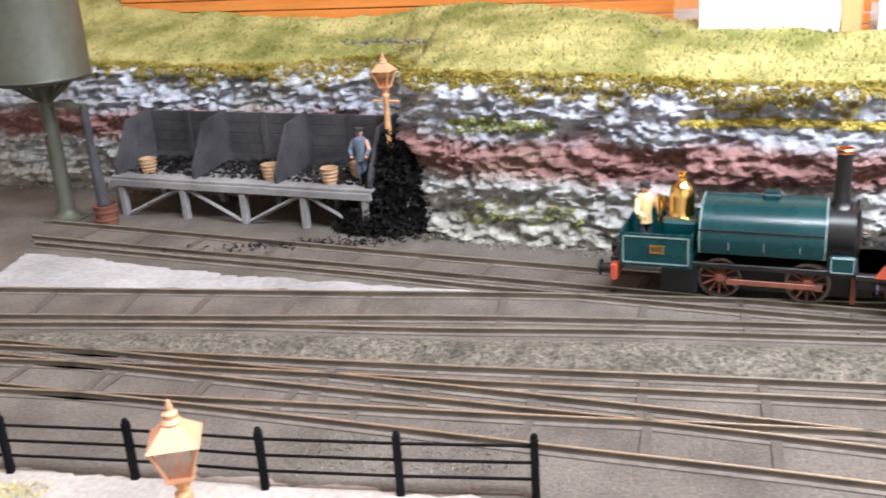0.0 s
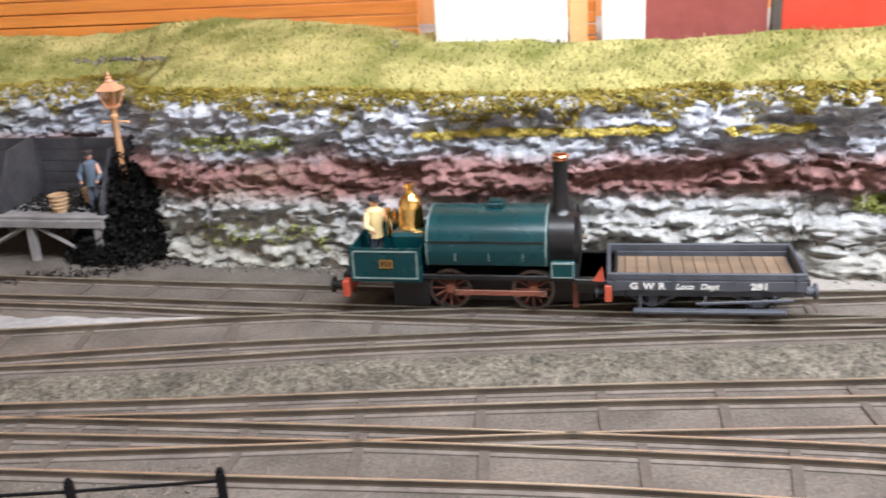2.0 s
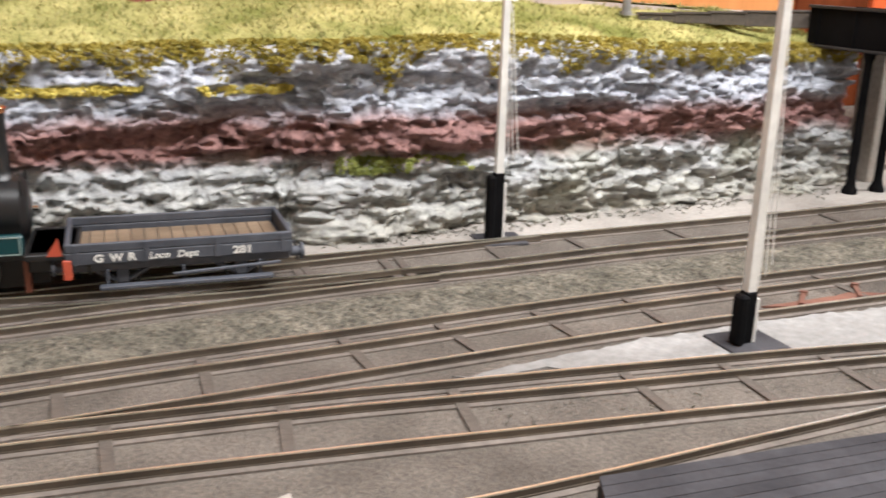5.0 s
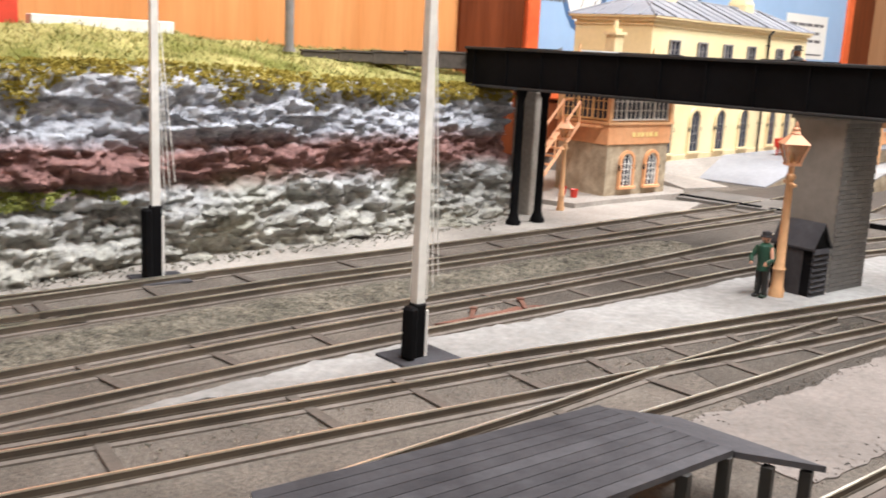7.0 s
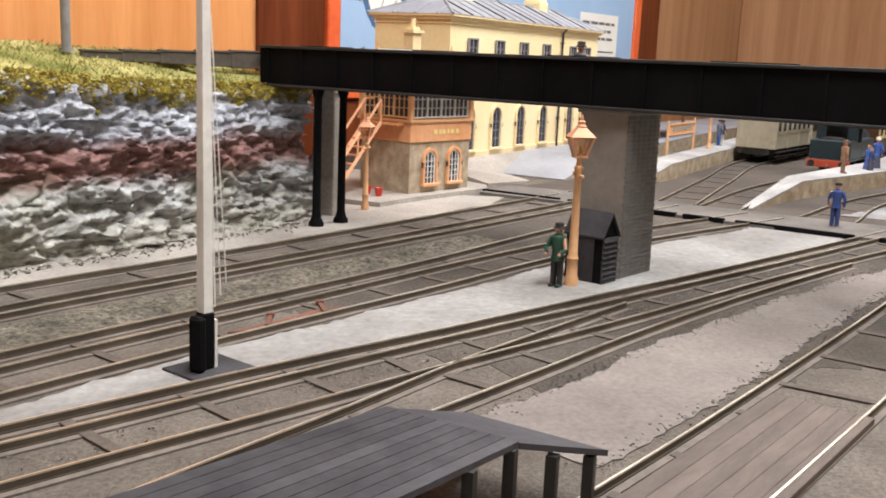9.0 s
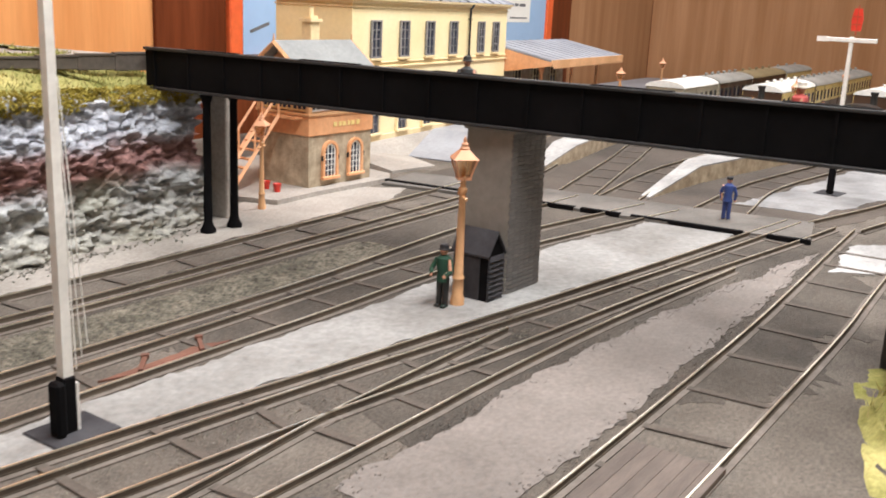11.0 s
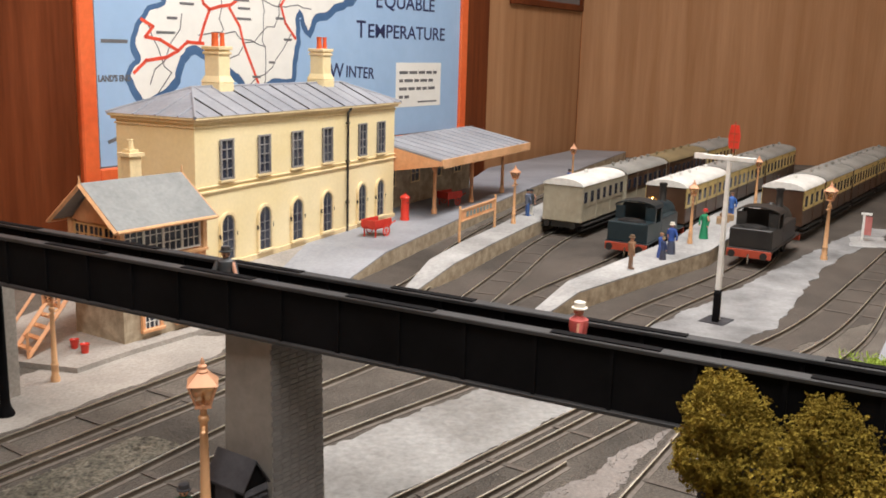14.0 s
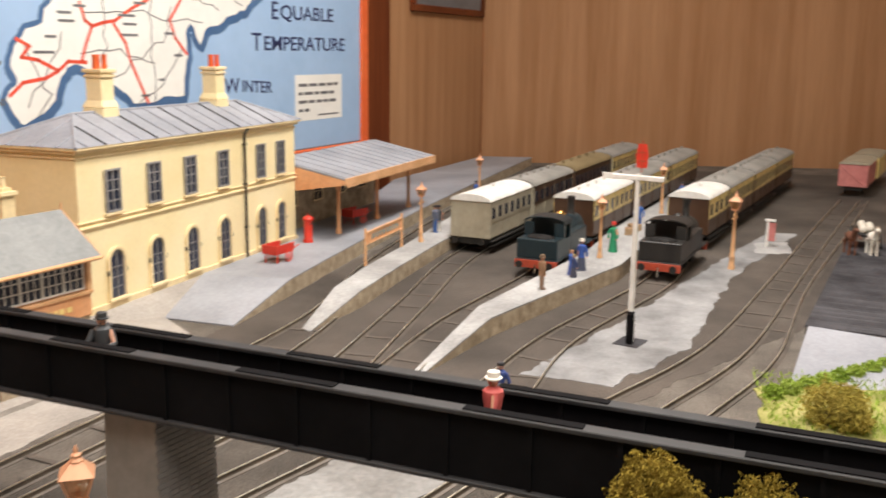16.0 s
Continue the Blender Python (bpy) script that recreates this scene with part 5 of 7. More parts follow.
part("core", solid(B(), [(-0.21, -0.19, 0), (0.22, -0.19, 0), (0.22, 0.19, 0), (-0.21, 0.19, 0), (-0.19, -0.18, 1.085), (0.20, -0.18, 1.085), (0.20, 0.18, 1.085), (-0.19, 0.18, 1.085)],
                       [(0, 1, 2, 3), (4, 7, 6, 5), (0, 4, 5, 1), (1, 5, 6, 2), (2, 6, 7, 3), (3, 7, 4, 0)]), CAPSTONE, pier)
part("cap", box(B(), 0.005, 0, 1.062, 0.43, 0.40, 0.026, bevel=0.005), CAPSTONE, pier)
brick_mesh = part("brick", box(B(), 0, 0, 0, 0.064, 0.012, 0.0265, bevel=0.002), GREYSTONE).data
bpy.data.objects.remove(bpy.data.objects["brick"])
for r in range(36):
    for c in range(6):
        ob = new("brick", brick_mesh)
        ob.parent = pier
        ob.matrix_basis = Matrix.Translation(((-0.168 + 0.0672 * c + (0.008 if r % 2 else 0) - 0.006 * r / 36) * U, (-0.191 + 0.0095 * r / 36) * U, (0.008 + 0.0293 * r) * U))
for x, y in ((4.31, -0.55), (4.58, -0.62)):
    c = thing("iron_column", x, y, 0, 0, "slim black iron column under the bridge", "column", "bridge columns")
    part("shaft", lathe(B(), 0, 0, [(0.062, 0), (0.062, 0.03), (0.045, 0.06), (0.034, 0.10), (0.03, 1.02), (0.042, 1.05), (0.05, 1.09)], 14), BLACK, c, smooth=True)
post = thing("stone_abutment", 4.90, -0.30, 0, -10, "pale stone abutment of the bridge beside the cliff", "abutment")
part("body", box(B(), 0, 0, 0, 0.15, 0.24, 1.085, bevel=0.01), SAND, post)
part("cap", box(B(), 0, 0, 1.04, 0.18, 0.27, 0.04, bevel=0.008), SAND, post)
ab = thing("bridge_abutment", 3.60, -5.98, 0, brturn + 90, "dark end wall under the bridge", "abutment")
part("body", box(B(), 0, 0, 0, 0.52, 1.1, 1.085, bevel=0.01), DARKBOARD, ab)
part("course", box(B(), 0, 0, 1.0, 0.56, 1.14, 0.05, bevel=0.008), DARKBOARD, ab)
# approach parapet on the bank
for k in range(5):
    a = thing("parapet", 4.36 - 0.27 * k, 0.16 + 0.13 * k, 1.22 + 0.008 * k, 154, "low dark weathered wall leading to the bridge", "wall", "bridge approach walls")
    part("panel", box(B(), 0, 0, 0, 0.30, 0.045, 0.13 - 0.018 * k, bevel=0.006), TRANSOM, a)
    part("coping", box(B(), 0, 0, 0.13 - 0.018 * k, 0.31, 0.06, 0.014), TRANSOM, a)

# ---- hut by the pier ----
hut = thing("lineside_hut", 3.70, -2.98, 0, -17, "small black slatted hut with a pitched roof beside the pier", "hut")
part("core", box(B(), 0, 0, 0, 0.17, 0.27, 0.31), BLACK, hut)
part("gable", solid(B(), [(-0.085, -0.135, 0.31), (0.085, -0.135, 0.31), (0, -0.135, 0.43), (-0.085, 0.135, 0.31), (0.085, 0.135, 0.31), (0, 0.135, 0.43)],
                    [(0, 1, 2), (3, 5, 4), (0, 3, 4, 1), (1, 4, 5, 2), (2, 5, 3, 0)]), BLACK, hut)
for s in (-1, 1):
    bm = solid(B(), [(s * 0.10, -0.15, 0.295), (s * 0.10, 0.15, 0.295), (0, 0.15, 0.445), (0, -0.15, 0.445), (s * 0.10, -0.15, 0.308), (s * 0.10, 0.15, 0.308), (0, 0.15, 0.46), (0, -0.15, 0.46)],
               [(0, 1, 2, 3), (4, 7, 6, 5), (0, 4, 5, 1), (1, 5, 6, 2), (2, 6, 7, 3), (3, 7, 4, 0)])
    part("roof_slope", bm, DARKBOARD, hut)
for k in range(9):
    part("slat", solid(B(), [(dx, yy, zz + 0.034 * k) for dx in (-0.086, 0.086) for yy, zz in ((-0.135, 0.0), (-0.152, 0.0), (-0.139, 0.03), (-0.135, 0.03))],
                       [(0, 1, 2, 3), (4, 7, 6, 5), (0, 4, 5, 1), (1, 5, 6, 2), (2, 6, 7, 3), (3, 7, 4, 0)]), DARKBOARD, hut)
part("door", box(B(), -0.088, 0.0, 0.0, 0.008, 0.15, 0.29), DARKBOARD, hut)
figure("porter_figurine", 3.37, -2.86, 0.008, -100, (0.012, 0.06, 0.035), (0.02, 0.02, 0.02), DARK, "painted figurine in a dark green coat and black hat", 0.40, arms=0.8, hatkind="hat")

# ---- signal box ----
SBT = -15.5
sb = thing("signal_box", 6.17, -0.46, 0.05, SBT, "stone-based signal box with salmon boarding and grey slate roof", "signal box")
W_, D_ = 0.93, 0.66
part("stone_base", box(B(), W_ / 2, D_ / 2, 0, W_, D_, 0.50), RUBBLE, sb, "brown rubble stone base")
part("boarding", box(B(), W_ / 2, D_ / 2, 0.50, W_ + 0.03, D_ + 0.03, 0.20, bevel=0.006), SALMON, sb)
part("sill_band", box(B(), W_ / 2, D_ / 2, 0.695, W_ + 0.06, D_ + 0.06, 0.025), BUFF, sb)
part("upper_wall", box(B(), W_ / 2, D_ / 2, 0.72, W_ - 0.06, D_ - 0.06, 0.32), SALMON, sb)
for xx, yy in ((0, 0), (W_, 0), (0, D_), (W_, D_)):
    part("corner_post", box(B(), xx, yy, 0.72, 0.045, 0.045, 0.32), BUFF, sb)


def glazing(parent, x0, x1, z0, z1, y, nx, nz, frame_mat, bar=0.012, axis="x", name="window", depth=0.012):
    """A window in the plane y (or x) = const: dark pane, frame and glazing bars."""
    def bb(cx, cz, sx, sz, off, t):
        return box(B(), cx, y + off, cz, sx, t, sz) if axis == "x" else box(B(), y + off, cx, cz, t, sx, sz)
    s = -1
    win = part(name, bb((x0 + x1) / 2, z0, x1 - x0, z1 - z0, 0.0, depth), GLASS, parent)
    for cx, cz, sx, sz in (((x0 + x1) / 2, z0 - bar / 2, x1 - x0 + 2 * bar, bar * 1.4), ((x0 + x1) / 2, z1 - bar / 2, x1 - x0 + 2 * bar, bar * 1.4), (x0, z0, bar * 1.4, z1 - z0), (x1, z0, bar * 1.4, z1 - z0)):
        part("frame", bb(cx, cz, sx, sz, s * depth, depth), frame_mat, win)
    for k in range(1, nx):
        part("glazing_bar", bb(x0 + (x1 - x0) * k / nx, z0, bar * 0.8, z1 - z0, s * depth * 0.8, depth * 0.7), frame_mat, win)
    for k in range(1, nz):
        part("glazing_bar", bb((x0 + x1) / 2, z0 + (z1 - z0) * k / nz, x1 - x0, bar * 0.7, s * depth * 0.75, depth * 0.6), frame_mat, win)
    return win


for k in range(4):
    glazing(sb, 0.04 + 0.215 * k, 0.245 + 0.215 * k, 0.74, 1.0, 0.022, 3, 3, WHITE, 0.011)
for k in range(3):
    glazing(sb, 0.04 + 0.20 * k, 0.23 + 0.20 * k, 0.74, 1.0, 0.022, 3, 3, TANCARD, 0.011, axis="y")


def arched(parent, cx, z0, w, h, y, glass, frame_mat, surround=None, nx=2, nz=4, name="window"):
    """A round-headed window on the plane y, with bars and a raised surround."""
    def arch(r, zb, y0, y1, n=12):
        zc = z0 + h - w / 2
        pts = [(-r, zb)] + [(r * math.cos(math.pi - math.pi * k / n), zc + r * math.sin(math.pi * k / n)) for k in range(n + 1)] + [(r, zb)]
        bm = B()
        a = [bm.verts.new((cx + px, y0, pz)) for px, pz in pts]
        b = [bm.verts.new((cx + px, y1, pz)) for px, pz in pts]
        m = len(pts)
        for k in range(m):
            bm.faces.new((a[k], a[(k + 1) % m], b[(k + 1) % m], b[k]))
        bm.faces.new(a[::-1])
        bm.faces.new(b)
        bmesh.ops.recalc_face_normals(bm, faces=bm.faces)
        return bm

    def hoop(r0, r1, y0, y1, n=14, foot=0.0):
        zc = z0 + h - w / 2
        bm = B()
        rows_ = []
        for r, yy in ((r0, y0), (r1, y0), (r1, y1), (r0, y1)):
            pts = [(-r, z0 - foot)] + [(r * math.cos(math.pi - math.pi * k / n), zc + r * math.sin(math.pi * k / n)) for k in range(n + 1)] + [(r, z0 - foot)]
            rows_.append([bm.verts.new((cx + px, yy, pz)) for px, pz in pts])
        for a, b in zip(rows_, rows_[1:] + rows_[:1]):
            for k in range(len(a) - 1):
                bm.faces.new((a[k], a[k + 1], b[k + 1], b[k]))
        bm.faces.new([r[0] for r in rows_])
        bm.faces.new([r[-1] for r in rows_][::-1])
        bmesh.ops.recalc_face_normals(bm, faces=bm.faces)
        return bm
    win = part(name, arch(w / 2, z0, y, y + 0.01), glass, parent)
    part("frame", hoop(w / 2 - 0.014, w / 2, y - 0.01, y + 0.004), frame_mat, win)
    for k in range(1, nx):
        part("glazing_bar", box(B(), cx - w / 2 + w * k / nx, y - 0.006, z0, 0.009, 0.008, h - 0.02), frame_mat, win)
    for k in range(1, nz):
        part("glazing_bar", box(B(), cx, y - 0.005, z0 + h * 0.85 * k / nz, w - 0.02, 0.007, 0.007), frame_mat, win)
    if surround:
        part("surround", hoop(w / 2 + 0.004, w / 2 + 0.034, y - 0.024, y + 0.006, foot=0.0), surround, win)
        for s in (-1, 1):
            part("hood_stop", box(B(), cx + s * (w / 2 + 0.035), y - 0.016, z0 + h * 0.5, 0.02, 0.016, 0.05), IRON, win)
        part("sill", box(B(), cx, y - 0.02, z0 - 0.03, w + 0.09, 0.045, 0.03, bevel=0.004), surround, win)
    return win


for cx in (0.29, 0.67):
    arched(sb, cx, 0.09, 0.16, 0.32, -0.008, GLASS, WHITE, SALMON, 3, 5)
for s, ys in ((-1, (-0.13, D_ / 2)), (1, (D_ + 0.13, D_ / 2))):
    e0, e1 = ys
    bm = solid(B(), [(-0.13, e0, 1.01), (W_ + 0.04, e0, 1.01), (W_ + 0.04, e1, 1.36), (-0.13, e1, 1.36), (-0.13, e0, 1.035), (W_ + 0.04, e0, 1.035), (W_ + 0.04, e1, 1.39), (-0.13, e1, 1.39)],
               [(0, 1, 2, 3), (4, 7, 6, 5), (0, 4, 5, 1), (1, 5, 6, 2), (2, 6, 7, 3), (3, 7, 4, 0)])
    part("roof_slope", bm, BOXROOF, sb)
    for xx in (-0.14, W_ + 0.05):
        part("barge_board", rod(B(), (xx, e0, 1.01), (xx, e1, 1.37), 0.022, n=4), BUFF, sb)
    part("gutter", rod(B(), (-0.13, e0, 1.015), (W_ + 0.04, e0, 1.015), 0.018, n=8), BUFF, sb)
for xx in (0.0, W_ - 0.02):
    part("gable", solid(B(), [(xx, 0, 1.03), (xx + 0.02, 0, 1.03), (xx + 0.02, D_, 1.03), (xx, D_, 1.03), (xx, D_ / 2, 1.36), (xx + 0.02, D_ / 2, 1.36)],
                        [(0, 3, 4), (1, 5, 2), (0, 1, 2, 3), (0, 4, 5, 1), (3, 2, 5, 4)]), SALMON, sb)
for xx in (-0.14, W_ + 0.05):
    part("finial", rod(B(), (xx, D_ / 2, 1.36), (xx, D_ / 2, 1.45), 0.014, 0.005, 6), BUFF, sb)
ch = part("chimney", box(B(), 0.52, D_ * 0.72, 1.2, 0.13, 0.13, 0.38, bevel=0.005), CREAMSIDE, sb)
part("chimney_cap", box(box(B(), 0.52, D_ * 0.72, 1.56, 0.17, 0.17, 0.03), 0.52, D_ * 0.72, 1.59, 0.10, 0.10, 0.03), CREAMSIDE, ch)
part("chimney_pot", lathe(B(), 0.52, D_ * 0.72, [(0.03, 1.62), (0.026, 1.70), (0.032, 1.71)], 10), CREAMSIDE, ch)
for k, (tx, ww) in enumerate(((0.36, 0.05), (0.43, 0.04), (0.49, 0.05), (0.56, 0.03), (0.62, 0.05), (0.70, 0.05))):
    part("name_bar", box(B(), tx, -0.017, 0.575, ww, 0.006, 0.045), COACHCREAM, sb)
# outside stair on the gable side
st = thing("timber_stair", 5.55, 0.02, 0.05, SBT, "salmon-painted timber stair up to the signal box", "stair")
for s in (0.0, 0.22):
    part("string", rod(B(), (0, s, 0.0), (0.62, s, 0.68), 0.022, n=4), SALMON, st)
    part("handrail", rod(B(), (0, s, 0.22), (0.62, s, 0.90), 0.016, n=4), SALMON, st)
    for u in (0.0, 0.31, 0.62):
        part("baluster", rod(B(), (u, s, u * 1.097), (u, s, u * 1.097 + 0.22), 0.014, n=4), SALMON, st)
for k in range(8):
    part("tread", box(B(), 0.06 + 0.07 * k, 0.11, 0.05 + 0.077 * k, 0.06, 0.22, 0.014), SALMON, st)
part("landing", box(B(), 0.74, 0.0, 0.66, 0.26, 0.46, 0.025), SALMON, st)
part("landing_rail", rod(B(), (0.86, 0.22, 0.9), (0.62, 0.22, 0.9), 0.014, n=4), SALMON, st)
for x, y in ((5.85, -0.30), (5.92, -0.14)):
    fbk = thing("fire_bucket", x, y, 0.05, 0, "red fire bucket beside the signal box", "bucket", "fire buckets")
    part("pail", lathe(B(), 0, 0, [(0.028, 0), (0.04, 0.075), (0.042, 0.08), (0.034, 0.07)], 12), POSTBOX, fbk, smooth=True)
tagged(part("box_platform", prism(B(), [(5.5, -0.50), (6.05, -0.60), (7.15, -0.90), (7.4, -0.80), (7.64, -0.3), (7.64, 1.0), (5.4, 0.9)], 0, 0.05), SAND), "pale ash-covered standing by the signal box", "pavement", kind="structure")

# ---- station building ----
BT = -7.0
sbld = thing("station_building", 8.07, 0.0, 0.19, BT, "two-storey cream stucco station building with a hipped grey roof", "building")
BL, BD, BH = 4.42, 1.05, 1.655
part("wall", box(B(), BL / 2, BD / 2, 0, BL, BD, BH), CREAM, sbld)
for z, hh, o in ((0.0, 0.07, 0.02), (0.875, 0.022, 0.022), (0.93, 0.018, 0.015), (BH - 0.085, 0.02, 0.015), (BH - 0.035, 0.035, 0.04), (BH, 0.03, 0.065)):
    part("string_course", box(B(), BL / 2, BD / 2, z, BL + 2 * o, BD + 2 * o, hh, bevel=0.004), CREAMSIDE, sbld)
e, rz0, rz1 = 0.07, BH + 0.03, BH + 0.30
rv = [(-e, -e, rz0), (BL + e, -e, rz0), (BL + e, BD + e, rz0), (-e, BD + e, rz0), (0.62, BD / 2, rz1), (BL - 0.62, BD / 2, rz1)]
roof = part("roof", solid(B(), rv, [(0, 3, 2, 1), (0, 1, 5, 4), (2, 3, 4, 5), (0, 4, 3), (1, 2, 5)]), SLATE, sbld, "grey sheet roof with raised rolls")
for k in range(16):
    t = 0.28 * k + 0.1
    x1 = min(max(t, 0.0), BL)
    run = min(1.0, (x1 + e) / (0.62 + e), (BL + e - x1) / (0.62 + e))
    if run > 0.05:
        a = Vector((x1, -e, rz0 + 0.004))
        b = Vector((x1, -e + run * (BD / 2 + e), rz0 + run * (rz1 - rz0) + 0.004))
        part("roof_roll", rod(B(), a, b, 0.011, n=6), IRON if k % 3 == 1 else SLATE, roof)
for k in range(3):
    t = 0.15 + 0.3 * k
    run = min((t + e) / (BD / 2 + e), (BD + e - t) / (BD / 2 + e), 1)
    part("roof_roll", rod(B(), (-e, t, rz0 + 0.004), (-e + run * (0.62 + e), t, rz0 + run * (rz1 - rz0) + 0.004), 0.011, n=6), SLATE, roof)
for a, b in ((rv[0], rv[4]), (rv[1], rv[5]), (rv[4], rv[5]), (rv[3], rv[4])):
    part("hip_roll", rod(B(), a, b, 0.018, n=6), SLATE, roof)
for cx in (1.1, 3.3):
    cy = BD / 2 + 0.02
    c = part("chimney", box(B(), cx, cy, rz1 - 0.14, 0.205, 0.205, 0.58, bevel=0.008), CREAM, sbld)
    part("chimney_base", box(B(), cx, cy, rz1 - 0.14, 0.27, 0.27, 0.19, bevel=0.012), CREAM, c)
    part("chimney_shoulder", solid(B(), [(cx + a * r, cy + b2 * r, z) for r, z in ((0.135, rz1 + 0.05), (0.105, rz1 + 0.12)) for a, b2 in ((-1, -1), (1, -1), (1, 1), (-1, 1))],
         [(0, 1, 2, 3), (4, 7, 6, 5), (0, 4, 5, 1), (1, 5, 6, 2), (2, 6, 7, 3), (3, 7, 4, 0)]), CREAM, c)
    part("chimney_cap", box(box(B(), cx, cy, rz1 + 0.36, 0.235, 0.235, 0.03, bevel=0.004), cx, cy, rz1 + 0.41, 0.25, 0.25, 0.04, bevel=0.006), CREAMSIDE, c)
    for k in range(3):
        part("chimney_pot", lathe(B(), cx - 0.075 + 0.075 * k, cy + 0.03 * (k % 2) - 0.015, [(0.031, rz1 + 0.44), (0.024, rz1 + 0.57), (0.029, rz1 + 0.58), (0.029, rz1 + 0.60), (0.021, rz1 + 0.60), (0.019, rz1 + 0.55)], 12), ORANGE, c, "orange clay pot", smooth=True)
WX = (0.51, 1.20, 1.88, 2.57, 3.47, 3.99)
for cx in WX:
    w = 0.19 if cx > 3 else 0.21
    glazing(sbld, cx - w / 2, cx + w / 2, 1.0, 1.42, -0.004, 2, 4, GREYWOOD, 0.013, depth=0.02)
    part("curtain", box(B(), cx, -0.011, 1.01, w - 0.04, 0.004, 0.16), paint(0.35, 0.37, 0.45), sbld, "pale blind behind the glass")
    part("window_sill", box(B(), cx, -0.02, 0.965, w + 0.06, 0.045, 0.025, bevel=0.003), CREAMSIDE, sbld)
    arched(sbld, cx, 0.10, w + 0.01, 0.50, -0.008, GLASS, GREYWOOD, CREAMSIDE, 2, 4)
bm = rod(B(), (3.06, -0.03, 0.0), (3.06, -0.03, BH - 0.05), 0.016, n=8)
rod(bm, (3.06, -0.03, BH - 0.06), (3.10, -0.06, BH), 0.016, n=8)
part("drainpipe", bm, IRON, sbld)
for z in (0.4, 0.95, 1.45):
    part("pipe_clip", box(B(), 3.06, -0.028, z, 0.05, 0.04, 0.02), IRON, sbld)

# ---- canopy and train shed end ----
can = thing("platform_canopy", 12.48, -0.58, 0.2, -8.0, "salmon timber platform canopy with a grey sheet roof", "canopy")
CL = 3.45
part("roof", solid(B(), [(0, -0.72, 0.86), (CL, -0.72, 0.86), (CL, 0.40, 1.08), (0, 0.40, 1.08), (0, -0.72, 0.89), (CL, -0.72, 0.89), (CL, 0.40, 1.11), (0, 0.40, 1.11)],
                   [(0, 1, 2, 3), (4, 7, 6, 5), (0, 4, 5, 1), (1, 5, 6, 2), (2, 6, 7, 3), (3, 7, 4, 0)]), SLATE, can)
for k in range(12):
    part("roof_roll", rod(B(), (0.05 + 0.29 * k, -0.72, 0.893), (0.05 + 0.29 * k, 0.40, 1.113), 0.011, n=6), SLATE, can)
part("fascia", box(B(), CL / 2, -0.735, 0.80, CL + 0.02, 0.025, 0.09, bevel=0.004), BUFF, can)
for k in range(36):
    part("valance_board", solid(B(), [(0.03 + 0.095 * k + dx, yy, zz) for yy in (-0.75, -0.738) for dx, zz in ((0, 0.82), (0, 0.775), (0.043, 0.755), (0.086, 0.775), (0.086, 0.82))],
                                [(0, 1, 2, 3, 4), (5, 9, 8, 7, 6)] + [(i, i + 5, (i + 1) % 5 + 5, (i + 1) % 5) for i in range(5)]), BUFF, can)
for xx in (0.0, CL - 0.03):
    part("end_screen", solid(B(), [(xx, -0.72, 0.80), (xx + 0.03, -0.72, 0.80), (xx + 0.03, 0.40, 0.62), (xx, 0.40, 0.62), (xx, -0.72, 0.87), (xx + 0.03, -0.72, 0.87), (xx + 0.03, 0.40, 1.09), (xx, 0.40, 1.09)],
                             [(0, 1, 2, 3), (4, 7, 6, 5), (0, 4, 5, 1), (1, 5, 6, 2), (2, 6, 7, 3), (3, 7, 4, 0)]), SALMON, can)
for xx in (0.55, 1.9, 3.2):
    p = part("post", lathe(B(), xx, -0.35, [(0.045, 0), (0.045, 0.08), (0.032, 0.1), (0.028, 0.75), (0.045, 0.80), (0.045, 0.92)], 8), SALMON, can)
    for s in (-1, 1):
        part("spandrel", rod(B(), (xx, -0.35, 0.62), (xx + s * 0.22, -0.35, 0.88), 0.018, n=6), SALMON, p)
part("back_wall", box(B(), CL / 2, 0.42, 0, CL, 0.06, 1.1), RUBBLE, can)
for cx in (0.5, 1.3, 2.1, 2.9):
    glazing(can, cx - 0.14, cx + 0.14, 0.35, 0.75, 0.385, 2, 3, CREAMSIDE, 0.014)

# ---- platforms ----
def platform(name, front, back, ramp, label, wall_mat=RUBBLE, top_mat=PALE, z=0.2):
    pts = front + back[::-1]
    low = [z if k not in ramp else 0.012 for k in range(len(pts))]
    t = thing(name, 0, 0, 0, 0, label, "platform", "station platforms", "structure")
    part("wall", prism(B(), pts, 0.0, [a - 0.012 if a > 0.05 else 0.004 for a in low]), wall_mat, t)
    bm = B()
    c = Vector((sum(p[0] for p in pts), sum(p[1] for p in pts))) / len(pts)
    up = [bm.verts.new((p[0], p[1], a + 0.006)) for p, a in zip(pts, low)]
    dn = [bm.verts.new((p[0], p[1], a - 0.0118)) for p, a in zip(pts, low)]
    n, m = len(pts), len(front)
    for k in range(m - 1):
        i = n - 1 - k
        if i - 1 > k:
            bm.faces.new((up[k], up[k + 1], up[i - 1], up[i])) if i - 1 != k + 1 else bm.faces.new((up[k], up[k + 1], up[i]))
    for k in range(n):
        bm.faces.new((dn[k], dn[(k + 1) % n], up[(k + 1) % n], up[k]))
    bmesh.ops.recalc_face_normals(bm, faces=bm.faces)
    part("surface", bm, top_mat, t)
    return t


